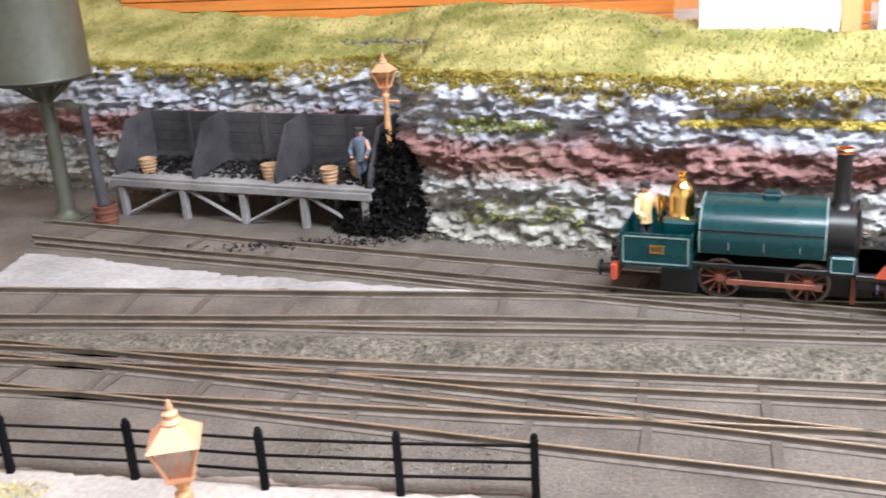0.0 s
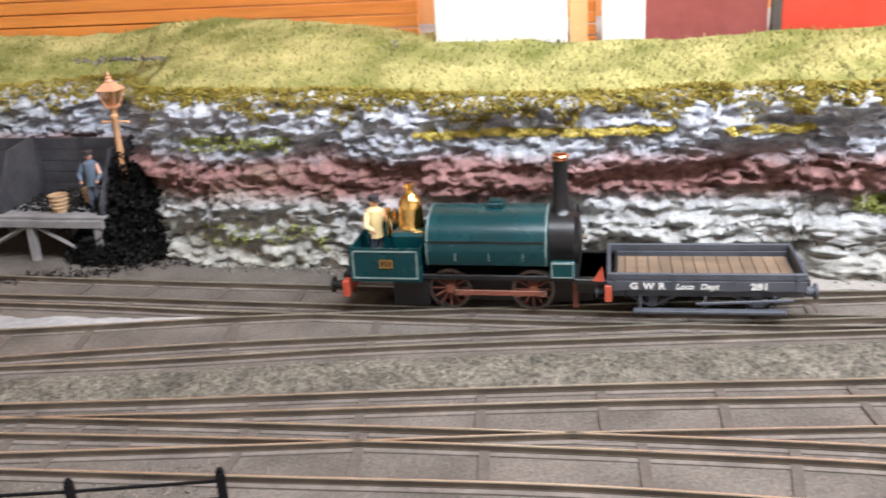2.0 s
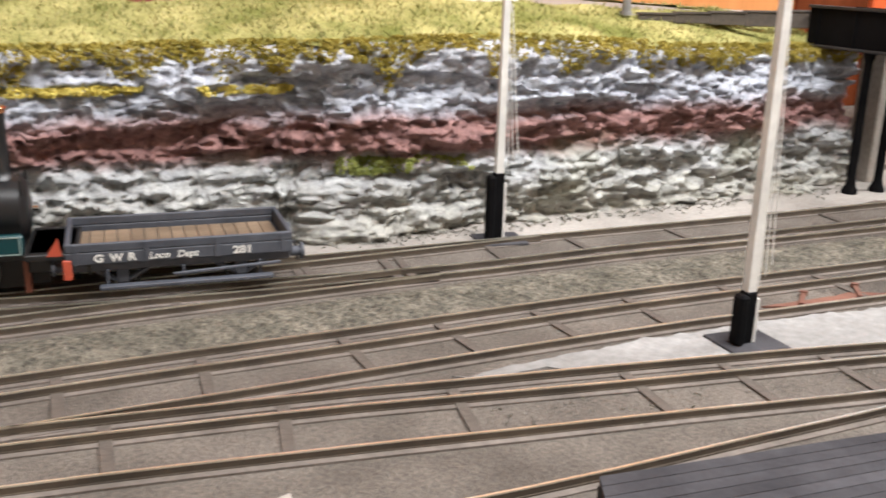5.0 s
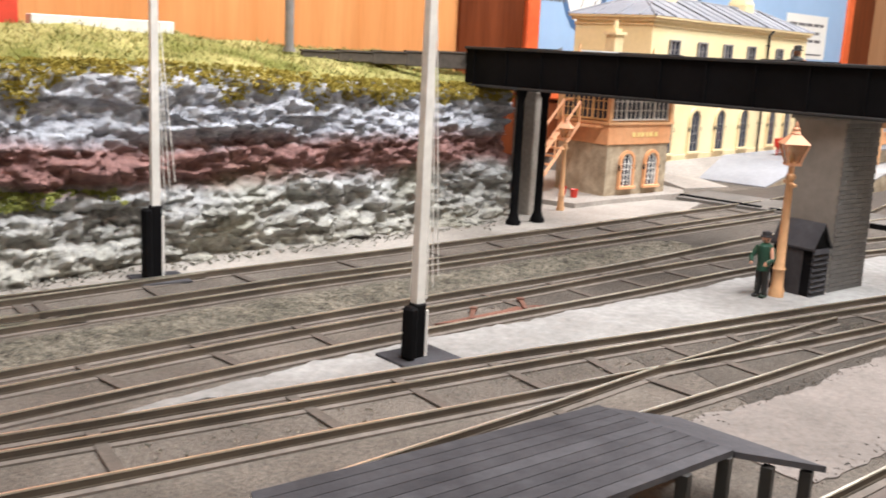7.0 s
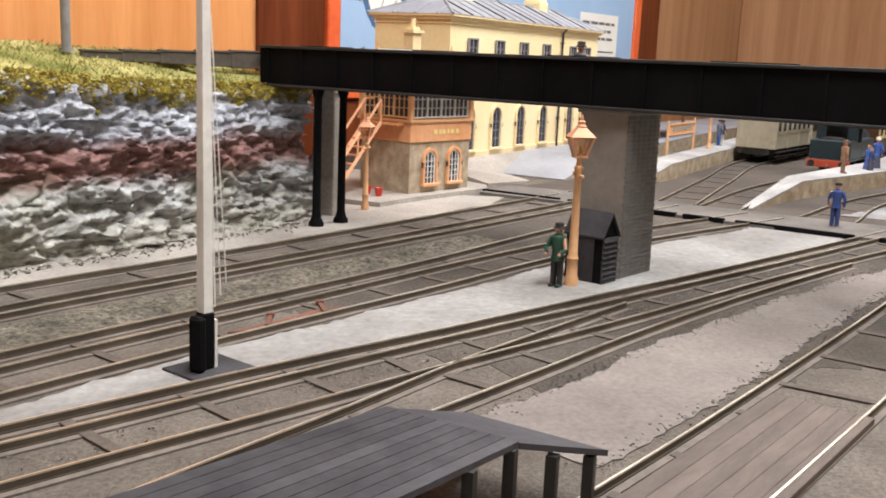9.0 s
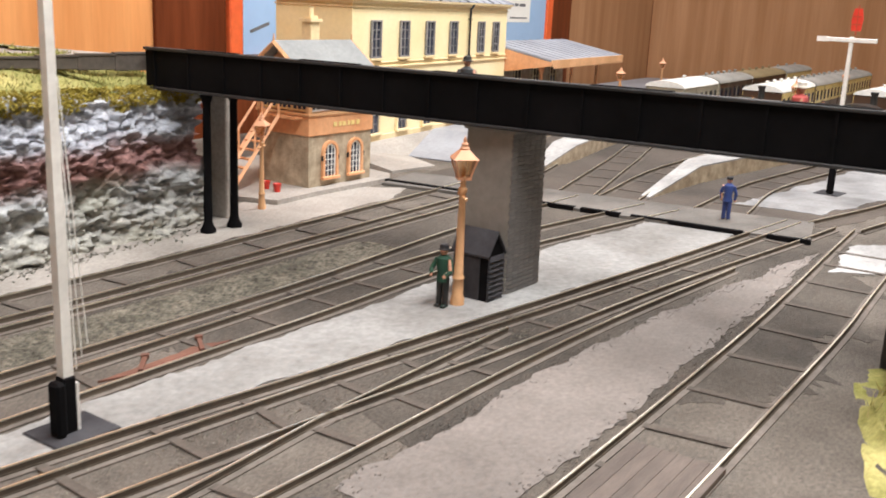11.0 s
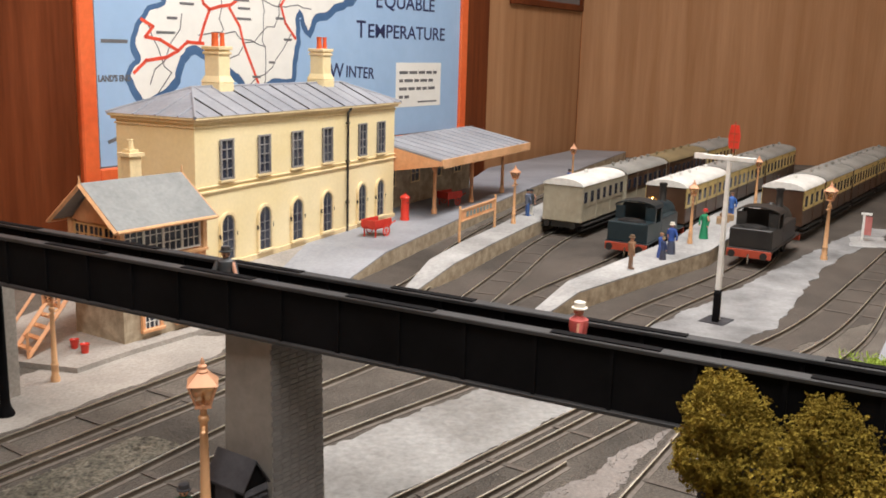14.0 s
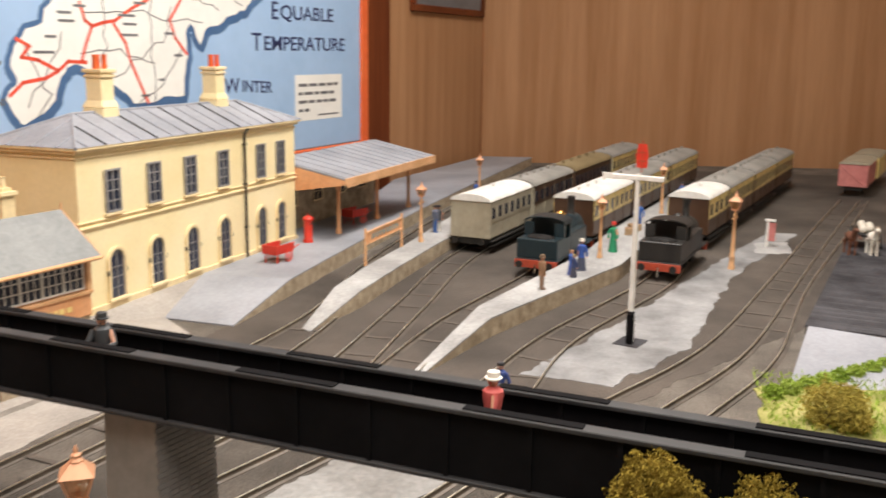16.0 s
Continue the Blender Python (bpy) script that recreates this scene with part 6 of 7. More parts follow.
platform("main_platform", [(8.75, -1.26), (10.1, -1.36), (10.6, -1.38), (11.2, -1.40), (12.9, -1.48), (15.5, -1.62), (19, -1.9), (24.2, -2.4)],
         [(8.85, -0.40), (10.1, -0.28), (10.6, 0.2), (11.2, 0.2), (12.9, 0.0), (15.5, -0.55), (19, -0.2), (24.0, -1.15)], (0, 15), "long paved station platform with a stone face and a ramp", top_mat=SLATE)
platform("bay_platform", [(8.75, -2.10), (9.84, -2.31), (11.3, -2.42), (12.55, -2.54), (14.5, -2.76), (17.5, -3.15), (22, -3.75)],
         [(8.85, -1.98), (9.9, -1.98), (11.1, -2.02), (12.5, -2.14), (14.5, -2.24), (17.5, -2.45), (22, -2.9)], (0, 13), "narrow pale platform between the tracks, with a ramp")
tagged(part("forecourt", solid(B(), [(7.7, 0.05, 0.196), (10.1, -0.24, 0.196), (10.1, -0.30, 0.196), (8.86, -0.43, 0.02), (8.4, -0.95, 0.012), (7.65, -0.72, 0.03), (7.7, 0.05, 0), (10.1, -0.24, 0), (10.1, -0.30, 0), (8.86, -0.43, 0), (8.4, -0.95, 0), (7.65, -0.72, 0), (7.7, 1.0, 0.196), (10.1, 0.8, 0.196), (7.7, 1.0, 0), (10.1, 0.8, 0)],
    [(0, 5, 4), (0, 4, 3), (0, 3, 2), (0, 2, 1), (5, 11, 10, 4), (4, 10, 9, 3), (3, 9, 8, 2), (0, 1, 13, 12), (2, 8, 7, 1), (1, 7, 15, 13), (12, 13, 15, 14), (12, 14, 6, 0), (0, 6, 11, 5)]), SAND), "sandy sloping forecourt in front of the station building", "ground", kind="structure")
platform("island_platform", [(7.80, -3.52), (9.07, -3.90), (10.22, -4.36), (11.95, -5.08), (13.4, -5.38), (15.3, -5.80), (20.5, -7.25)],
         [(7.85, -3.42), (9.5, -3.70), (11.04, -4.14), (12.66, -4.60), (14.2, -4.82), (16, -5.22), (20.6, -6.30)], (0, 13), "pale island platform tapering to a ramp")


# ---- coaches and engines at the station ----
def coach(x, y, turn, length, body_mat, top_mat, roof_mat, label, windows=8, vents=4, end_label=""):
    c = thing("passenger_coach", x, y, 0.042, turn, label, "coach", "standing coaches")
    W, Z0, ZW, ZE = 0.60, 0.19, 0.42, 0.72
    part("body", box(B(), length / 2, 0, Z0, length, W, ZE - Z0, bevel=0.01), body_mat, c)
    n = 10
    bm = B()
    arc = [(W / 2 * 1.04 * math.cos(math.pi * k / n), ZE + 0.10 * math.sin(math.pi * k / n)) for k in range(n + 1)]
    r0 = [bm.verts.new((-0.015, a, b)) for a, b in arc]
    r1 = [bm.verts.new((length + 0.015, a, b)) for a, b in arc]
    for k in range(n):
        bm.faces.new((r0[k], r0[k + 1], r1[k + 1], r1[k]))
    bm.faces.new(r0[::-1]); bm.faces.new(r1); bm.faces.new((r0[0], r1[0], r1[-1], r0[-1]))
    bmesh.ops.recalc_face_normals(bm, faces=bm.faces)
    roof = part("roof", bm, roof_mat, c, smooth=True)
    for k in range(vents):
        xx = length * (k + 0.5) / vents
        part("roof_vent", lathe(B(), xx, 0.0, [(0.022, ZE + 0.085), (0.022, ZE + 0.13), (0.03, ZE + 0.135), (0.03, ZE + 0.15), (0.01, ZE + 0.155)], 10), roof_mat, roof)
    for s in (-1, 1):
        band = part("upper_panel", box(B(), length / 2, s * (W / 2 + 0.002), ZW, length - 0.02, 0.008, ZE - ZW - 0.01), top_mat, c)
        for k in range(windows):
            xx = length * (k + 0.5) / windows
            w = part("window", box(B(), xx, s * (W / 2 + 0.006), ZW + 0.05, length / windows * 0.42, 0.01, 0.16), GLASS, band)
        for k in range(windows // 2 + 1):
            xx = length * k / (windows // 2)
            part("door_strip", box(B(), min(max(xx, 0.02), length - 0.02), s * (W / 2 + 0.005), Z0, 0.012, 0.008, ZE - Z0 - 0.02), body_mat, c)
        for z in (0.08, 0.14):
            part("footboard", box(B(), length / 2, s * 0.31, z, length - 0.1, 0.045, 0.014), IRON, c)
        for xx in (length * 0.16, length * 0.28, length * 0.72, length * 0.84):
            wheel("wheel", c, xx, s * 0.165, 0.10, 0.10, 6, IRON, IRON, 0.03)
    part("underframe", box(B(), length / 2, 0, 0.10, length - 0.06, 0.36, 0.09), IRON, c)
    for xx, d in ((0, -1), (length, 1)):
        for s in (-1, 1):
            bm = rod(B(), (xx, s * 0.2, 0.15), (xx + d * 0.06, s * 0.2, 0.15), 0.024, n=10)
            part("buffer", rod(bm, (xx + d * 0.06, s * 0.2, 0.15), (xx + d * 0.075, s * 0.2, 0.15), 0.045, n=12), IRON, c)
    return c


def train(x, y, turn, units):
    a = radians(turn)
    for length, gap, args in units:
        coach(x, y, turn, length, *args)
        x, y = x + (length + gap) * math.cos(a), y + (length + gap) * math.sin(a)


train(13.05, -2.93, -12.0, [(1.75, 0.12, (OLIVE, OLIVE, WHITE, "short drab olive model coach with a white roof at the platform", 7, 1)),
                          (2.1, 0.12, (OLIVE, CHOC, ROOFGREY, "drab brown model coach with a grey vented roof", 8, 6)),
                          (2.5, 0.12, (CHOC, CHOC, BROWNROOF, "dark brown model coach with a brown vented roof", 9, 5)),
                          (2.4, 0.1, (OLIVE, COACHCREAM, ROOFGREY, "olive and cream model coach with a grey roof", 8, 3))])
train(13.67, -4.33, -13.0, [(2.2, 0.12, (CHOC, COACHCREAM, WHITE, "chocolate and cream model coach with a white roof", 8, 5)),
                            (2.6, 0.12, (CHOC, COACHCREAM, ROOFGREY, "chocolate and cream model coach with a grey roof", 9, 6)),
                            (2.6, 0.12, (CHOC, COACHCREAM, ROOFGREY, "chocolate and cream model coach with a grey roof", 9, 5))])
train(14.28, -5.96, -15.7, [(1.3, 0.12, (CHOC, COACHCREAM, WHITE, "short chocolate and yellow model coach with a white roof", 4, 1)),
                            (2.0, 0.12, (CHOC, COACHCREAM, ROOFGREY, "chocolate and cream model coach with a grey roof", 8, 4)),
                            (2.2, 0.12, (CHOC, COACHCREAM, ROOFGREY, "chocolate and cream model coach with a grey roof", 9, 6)),
                            (2.0, 0.12, (CHOC, COACHCREAM, ROOFGREY, "chocolate and cream model coach with a grey roof", 8, 3))])


def tank_engine(x, y, turn, mat, label):
    """Seen bunker first; local x runs from the bunker to the chimney."""
    t = thing("tank_engine", x, y, 0.042, turn, label, "locomotive", "station engines")
    part("footplate", box(B(), 0.85, 0, 0.19, 1.70, 0.56, 0.025, bevel=0.004), mat, t)
    part("frame", box(B(), 0.85, 0, 0.06, 1.5, 0.26, 0.13), IRON, t)
    bk = part("bunker", box(B(), 0.17, 0, 0.215, 0.30, 0.54, 0.25, bevel=0.01), mat, t)
    part("coal", ball(B(), 0.17, 0, 0.455, 0.13, 0.45, 2, 0.9, 1.6), COAL, bk)
    cab = part("cab", box(B(), 0.625, 0, 0.215, 0.014, 0.52, 0.43), mat, t)
    for s in (-1, 1):
        part("cab_side", box(B(), 0.47, s * 0.262, 0.215, 0.32, 0.014, 0.22), mat, cab)
        part("cab_pillar", box(B(), 0.34, s * 0.262, 0.43, 0.06, 0.014, 0.20), mat, cab)
        part("cab_pillar", box(B(), 0.60, s * 0.262, 0.43, 0.06, 0.014, 0.20), mat, cab)
        part("rear_panel", box(B(), 0.315, s * 0.20, 0.45, 0.014, 0.12, 0.19), mat, cab)
    n, arc = 8, None
    arc = [(0.28 * math.cos(math.pi * k / n), 0.63 + 0.075 * math.sin(math.pi * k / n)) for k in range(n + 1)]
    bm = B()
    rr = [[bm.verts.new((xx, a, b + dz)) for a, b in arc] for xx, dz in ((0.30, 0), (0.65, 0), (0.65, 0.014), (0.30, 0.014))]
    for a, b in zip(rr, rr[1:] + rr[:1]):
        for k in range(n):
            bm.faces.new((a[k], a[k + 1], b[k + 1], b[k]))
    bm.faces.new([r[0] for r in rr]); bm.faces.new([r[-1] for r in rr][::-1])
    bmesh.ops.recalc_face_normals(bm, faces=bm.faces)
    part("cab_roof", bm, mat, cab)
    for s in (-1, 1):
        part("side_tank", box(B(), 1.0, s * 0.21, 0.215, 0.75, 0.12, 0.25, bevel=0.012), mat, t)
        for xx in (0.40, 0.80, 1.20):
            wheel("wheel", t, xx, s * 0.165, 0.12, 0.12, 8, IRON, IRON)
    part("boiler", lathe(B(), 0, 0, [(0.16, 0.62), (0.16, 1.35), (0.165, 1.36), (0.165, 1.62), (0.13, 1.65)], 22, "X", 0.42), mat, t, smooth=True)
    part("dome", lathe(B(), 1.0, 0, [(0.085, 0.55), (0.08, 0.62), (0.07, 0.66), (0.04, 0.69), (0.01, 0.70)], 18), BRASS if mat is DARKBLUE else IRON, t, smooth=True)
    part("chimney", lathe(B(), 1.5, 0, [(0.075, 0.555), (0.052, 0.60), (0.045, 0.78), (0.058, 0.80), (0.056, 0.83), (0.04, 0.83)], 16), IRON, t, smooth=True)
    for xx, d in ((0.0, -1), (1.70, 1)):
        beam = part("buffer_beam", box(B(), xx, 0, 0.10, 0.03, 0.56, 0.10, bevel=0.003), BUFFER_RED, t, "red buffer beam")
        for s in (-1, 1):
            bm = rod(B(), (xx, s * 0.2, 0.15), (xx + d * 0.07, s * 0.2, 0.15), 0.025, n=10)
            part("buffer", rod(bm, (xx + d * 0.07, s * 0.2, 0.15), (xx + d * 0.085, s * 0.2, 0.15), 0.047, n=14), IRON, beam)
        part("coupling", rod(B(), (xx + d * 0.03, 0, 0.15), (xx + d * 0.04, 0, 0.03), 0.012, n=6), STEEL, beam)
    return t


tank_engine(11.75, -4.03, -11.5, DARKBLUE, "blue-black model tank engine with red buffer beam, bunker first")
tank_engine(12.0, -5.55, -13.5, IRON, "grimy black model tank engine with red buffer beam, bunker first")


def van(x, y, turn, mat, end_mat, label):
    v = thing("goods_van", x, y, 0.042, turn, label, "wagon", "goods vans")
    part("body", box(B(), 0.8, 0, 0.17, 1.6, 0.56, 0.46, bevel=0.008), mat, v)
    end = part("end_panel", box(B(), -0.006, 0, 0.18, 0.012, 0.54, 0.43), end_mat, v)
    for s in (-0.26, -0.09, 0.09, 0.26):
        part("end_post", box(B(), -0.018, s, 0.18, 0.014, 0.022, 0.44), end_mat, end)
    part("diagonal", rod(B(), (-0.016, -0.24, 0.2), (-0.016, 0.24, 0.58), 0.014, n=4), end_mat, end)
    n = 8
    bm = B()
    arc = [(0.30 * math.cos(math.pi * k / n), 0.63 + 0.06 * math.sin(math.pi * k / n)) for k in range(n + 1)]
    r0 = [bm.verts.new((-0.02, a, b)) for a, b in arc]
    r1 = [bm.verts.new((1.62, a, b)) for a, b in arc]
    for k in range(n):
        bm.faces.new((r0[k], r0[k + 1], r1[k + 1], r1[k]))
    bm.faces.new(r0[::-1]); bm.faces.new(r1); bm.faces.new((r0[0], r1[0], r1[-1], r0[-1]))
    part("roof", bm, OLIVE, v, smooth=True)
    part("underframe", box(B(), 0.8, 0, 0.1, 1.5, 0.36, 0.07), IRON, v)
    for s in (-1, 1):
        for xx in (0.35, 1.25):
            wheel("wheel", v, xx, s * 0.165, 0.09, 0.09, 6, IRON, IRON, 0.03)
    return v


van(20.7, -9.42, -17, PINK, PINK, "faded red model goods van with a pale roof")
van(22.4, -9.97, -17, COACHCREAM, COACHCREAM, "cream model goods van behind the red one")

# ---- platform furniture ----
nb = thing("station_nameboard", 11.05, -1.99, 0.2, -6.5, "long salmon station nameboard on two posts", "sign")
part("board", box(B(), 0.62, 0, 0.26, 1.18, 0.025, 0.16, bevel=0.004), SALMON, nb)
for xx in (0.0, 1.24):
    part("post", rod(B(), (xx, 0, 0), (xx, 0, 0.47), 0.02, 0.016, 8), BUFF, nb)
part("board_rim", box(box(B(), 0.62, -0.014, 0.40, 1.18, 0.012, 0.02), 0.62, -0.014, 0.26, 1.18, 0.012, 0.02), BUFF, nb)
for k in range(8):
    part("letter_bar", box(B(), 0.22 + 0.115 * k, -0.015, 0.31, 0.07, 0.006, 0.065), LINING, nb)


def luggage_cart(x, y, turn):
    c = thing("luggage_barrow", x, y, 0.206, turn, "red two-wheeled luggage barrow on the platform", "cart", "luggage barrows")
    part("tray", box(B(), 0, 0, 0.11, 0.36, 0.22, 0.025, bevel=0.004), POSTBOX, c)
    for s in (-1, 1):
        part("side", box(B(), 0, s * 0.108, 0.135, 0.37, 0.014, 0.09), POSTBOX, c)
        part("handle", rod(B(), (0.16, s * 0.09, 0.13), (0.34, s * 0.07, 0.16), 0.01, n=6), POSTBOX, c)
        wheel("wheel", c, 0.04, s * 0.135, 0.075, 0.075, 8, POSTBOX, POSTBOX, 0.014)
    part("end", box(B(), -0.18, 0, 0.135, 0.014, 0.22, 0.09), POSTBOX, c)
    for s in (-1, 1):
        part("leg", rod(B(), (-0.14, s * 0.09, 0), (-0.14, s * 0.09, 0.12), 0.012, n=6), POSTBOX, c)
    return c


luggage_cart(11.0, -0.86, -14)
luggage_cart(13.9, -0.95, -20)
pb = thing("pillar_box", 12.25, -0.80, 0.206, 0, "red cast-iron pillar box on the platform", "post box")
part("body", lathe(B(), 0, 0, [(0.07, 0), (0.07, 0.03), (0.06, 0.045), (0.058, 0.30), (0.07, 0.31)], 18), POSTBOX, pb, smooth=True)
part("cap", lathe(B(), 0, 0, [(0.075, 0.31), (0.075, 0.335), (0.05, 0.36), (0.012, 0.375), (0.01, 0.40)], 18), POSTBOX, pb, smooth=True)
part("slot", box(B(), -0.03, -0.052, 0.255, 0.05, 0.012, 0.012), IRON, pb)
ws = thing("stop_post", 14.75, -7.15, 0.0, -15, "short white post with a faded red board", "sign")
part("post", box(B(), 0, 0, 0, 0.035, 0.035, 0.42, bevel=0.004), WHITE, ws)
part("board", box(B(), 0.0, -0.06, 0.10, 0.02, 0.11, 0.28, bevel=0.003), PINK, ws)
part("cap", box(B(), 0, -0.03, 0.40, 0.045, 0.15, 0.03), WHITE, ws)
sheet("stop_apron", [(14.2, -6.95), (15.0, -7.0), (15.2, -7.5), (14.3, -7.45)], 0.0095, PALE, "white ash round a post", "path")

P = 0.206
figure("gentleman_figurine", 10.4, -4.26, P, 20, (0.28, 0.16, 0.09), (0.22, 0.13, 0.08), (0.16, 0.10, 0.06), "painted figurine in a brown suit on the island platform", 0.40, hatkind="hat")
figure("lady_figurine", 11.5, -4.62, P, 60, (0.04, 0.10, 0.38), (0.05, 0.06, 0.10), (0.75, 0.7, 0.62), "painted lady figurine in blue with a pale hat", 0.40, skirt=True, hatkind="hat")
figure("child_figurine", 11.1, -4.56, P, 40, (0.03, 0.05, 0.14), (0.05, 0.05, 0.08), (0.30, 0.22, 0.12), "small painted child figurine in navy", 0.28, skirt=True, hatkind="hat")
figure("child_figurine", 11.22, -4.52, P, 20, (0.05, 0.12, 0.42), (0.05, 0.09, 0.3), (0.45, 0.25, 0.15), "small painted child figurine in blue", 0.31, skirt=True)
figure("lady_figurine", 12.75, -4.95, P, -120, (0.02, 0.26, 0.12), (0.02, 0.24, 0.11), (0.6, 0.05, 0.04), "painted lady figurine in a green dress and red bonnet", 0.41, skirt=True, hatkind="hat")
figure("workman_figurine", 14.6, -5.25, P, 90, (0.06, 0.16, 0.5), (0.07, 0.15, 0.42), (0.2, 0.12, 0.08), "painted workman figurine in bright blue overalls", 0.42)
figure("workman_figurine", 17.2, -5.95, P, 70, (0.05, 0.14, 0.42), (0.05, 0.13, 0.4), DARK, "painted workman figurine in bright blue overalls", 0.42)
figure("porter_figurine", 13.45, -2.33, P, 40, (0.12, 0.14, 0.2), (0.05, 0.12, 0.34), DARK, "painted porter figurine in grey and blue", 0.41)
figure("guard_figurine", 13.55, -2.36, P, -40, (0.05, 0.06, 0.07), (0.62, 0.6, 0.55), DARK, "painted guard figurine in a dark coat", 0.40)
figure("porter_figurine", 16.4, -2.40, P, 0, (0.05, 0.10, 0.3), (0.04, 0.06, 0.15), DARK, "painted porter figurine in blue", 0.40)
figure("inspector_figurine", 7.05, -4.32, 0.032, 80, (0.03, 0.06, 0.22), (0.03, 0.05, 0.18), DARK, "painted railwayman figurine in a navy uniform on the crossing", 0.40)
BZ = ZB + 0.033


def on_bridge(u, v):
    return BR0.x + brdir.x * u - brdir.y * v, BR0.y + brdir.y * u + brdir.x * v


figure("pedestrian_figurine", *on_bridge(2.78, 0.2), BZ, -75, (0.05, 0.055, 0.06), DARK, (0.04, 0.04, 0.04), "painted figurine in a dark coat leaning on the bridge", 0.39, arms=1.0, hatkind="hat")
figure("pedestrian_figurine", *on_bridge(4.90, 0.2), BZ, 200, (0.52, 0.10, 0.09), (0.2, 0.05, 0.05), (0.80, 0.76, 0.68), "painted figurine in a red dress and white hat on the bridge", 0.39, skirt=True, hatkind="hat")
for k in range(3):
    cr = thing("parcel", 14.1 + 0.18 * k, -5.12 - 0.05 * k, P, 20 * k, "brown parcel stacked on the platform", "parcel", "parcels")
    part("carton", box(B(), 0, 0, 0, 0.14, 0.11, 0.10 + 0.03 * (k % 2), bevel=0.006), WICKER, cr)
    part("strap", box(B(), 0, 0, 0.0, 0.016, 0.114, 0.104 + 0.03 * (k % 2)), BROWNRED, cr)

# ---- timber dock, ramp and horses ----
dock = thing("timber_dock", 9.95, -7.04, 0, -14.5, "dark grey planked loading dock", "loading dock")
part("frame", box(B(), 2.6, -0.75, 0, 5.2, 1.5, 0.10), TRANSOM, dock)
for k in range(58):
    part("deck_plank", box(B(), 0.045 + 0.09 * k, -0.75, 0.10, 0.082, 1.52, 0.02, bevel=0.003), DARKBOARD, dock)
tagged(part("dock_ramp", prism(B(), [(8.2, -6.66), (9.93, -7.06), (10.27, -8.45), (8.5, -8.1)], 0, [0.012, 0.115, 0.115, 0.012]), SLATE), "pale grey concrete ramp up to the timber dock", "ramp", kind="structure")


def horse(x, y, turn, coat, mane, label):
    bm = B()
    ball(bm, 0, 0, 0.245, 0.078, 1.0, 2, 1.9, 0.95)
    for sx in (-0.10, 0.10):
        for sy in (-0.04, 0.04):
            rod(bm, (sx, sy, 0.2), (sx + 0.008, sy, 0.10), 0.027, 0.018, 7)
            rod(bm, (sx + 0.008, sy, 0.10), (sx, sy, 0.0), 0.016, 0.02, 7)
    rod(bm, (-0.10, 0, 0.27), (-0.185, 0, 0.385), 0.05, 0.032, 9)
    ball(bm, -0.215, 0, 0.375, 0.032, 1.0, 2, 1.6, 0.85)
    n = len(bm.faces)
    rod(bm, (0.145, 0, 0.27), (0.165, 0, 0.12), 0.02, 0.008, 6)
    rod(bm, (-0.075, 0, 0.33), (-0.165, 0, 0.415), 0.016, 0.012, 5)
    for s in (-1, 1):
        rod(bm, (-0.185, s * 0.018, 0.40), (-0.18, s * 0.022, 0.43), 0.01, 0.003, 5)
    bm.faces.ensure_lookup_table()
    for f in bm.faces[n:]:
        f.material_index = 1
    ob = part("horse_figurine", bm, [coat, mane], smooth=True)
    ob.matrix_basis = pose(x * U, y * U, 0.121 * U, 0, 0, turn)
    return tagged(ob, label, "figurine")


horse(13.95, -8.17, 8, paint(0.14, 0.055, 0.03), paint(0.05, 0.03, 0.02), "painted brown model horse on the timber dock")
horse(14.0, -8.47, 4, paint(0.72, 0.68, 0.6), paint(0.5, 0.4, 0.3), "painted dappled white model horse on the timber dock")
dray = thing("horse_dray", 14.75, -8.52, 0.121, -8, "dark model dray loaded with pale sacks", "cart")
part("bed", box(B(), 0, 0, 0.17, 0.75, 0.36, 0.04, bevel=0.005), IRON, dray)
for xx in (-0.24, 0.24):
    for s in (-1, 1):
        wheel("wheel", dray, xx, s * 0.19, 0.105, 0.105, 8, IRON, BROWNRED, 0.02)
for k in range(5):
    part("sack", ball(B(), -0.25 + 0.12 * k, 0.05 * (-1) ** k, 0.26, 0.075, 0.85, 2, 1.0, 0.8), paint(0.62, 0.58, 0.5), dray, "pale stuffed sack")
part("shaft", rod(B(), (-0.37, 0.1, 0.19), (-0.72, 0.1, 0.2), 0.012, n=6), BROWNRED, dray)

# ---- low shed and boarded siding in front ----
shed = thing("lineside_shed", -0.2, -3.3, 0, 0, "low dark open-fronted shed with a planked roof", "shed")
quad = [(0.58, 0.08), (0.52, -0.40), (-0.95, 0.02), (-0.60, 0.47)]
for k in range(10):
    a, b = k / 10, (k + 1) / 10 - 0.006
    A, Bq, Cq, Dq = (Vector(q) for q in quad)
    pts = [A.lerp(Bq, a), A.lerp(Bq, b), Dq.lerp(Cq, b), Dq.lerp(Cq, a)]
    part("roof_plank", prism(B(), [tuple(p) for p in pts], 0.235, 0.255), DARKBOARD, shed)
part("lower_roof", solid(B(), [(0.58, 0.08, 0.25), (0.52, -0.40, 0.25), (0.72, -0.62, 0.20), (0.80, -0.12, 0.20), (0.58, 0.08, 0.23), (0.52, -0.40, 0.23), (0.72, -0.62, 0.18), (0.80, -0.12, 0.18)],
                         [(0, 1, 2, 3), (4, 7, 6, 5), (0, 4, 5, 1), (1, 5, 6, 2), (2, 6, 7, 3), (3, 7, 4, 0)]), DARKBOARD, shed)
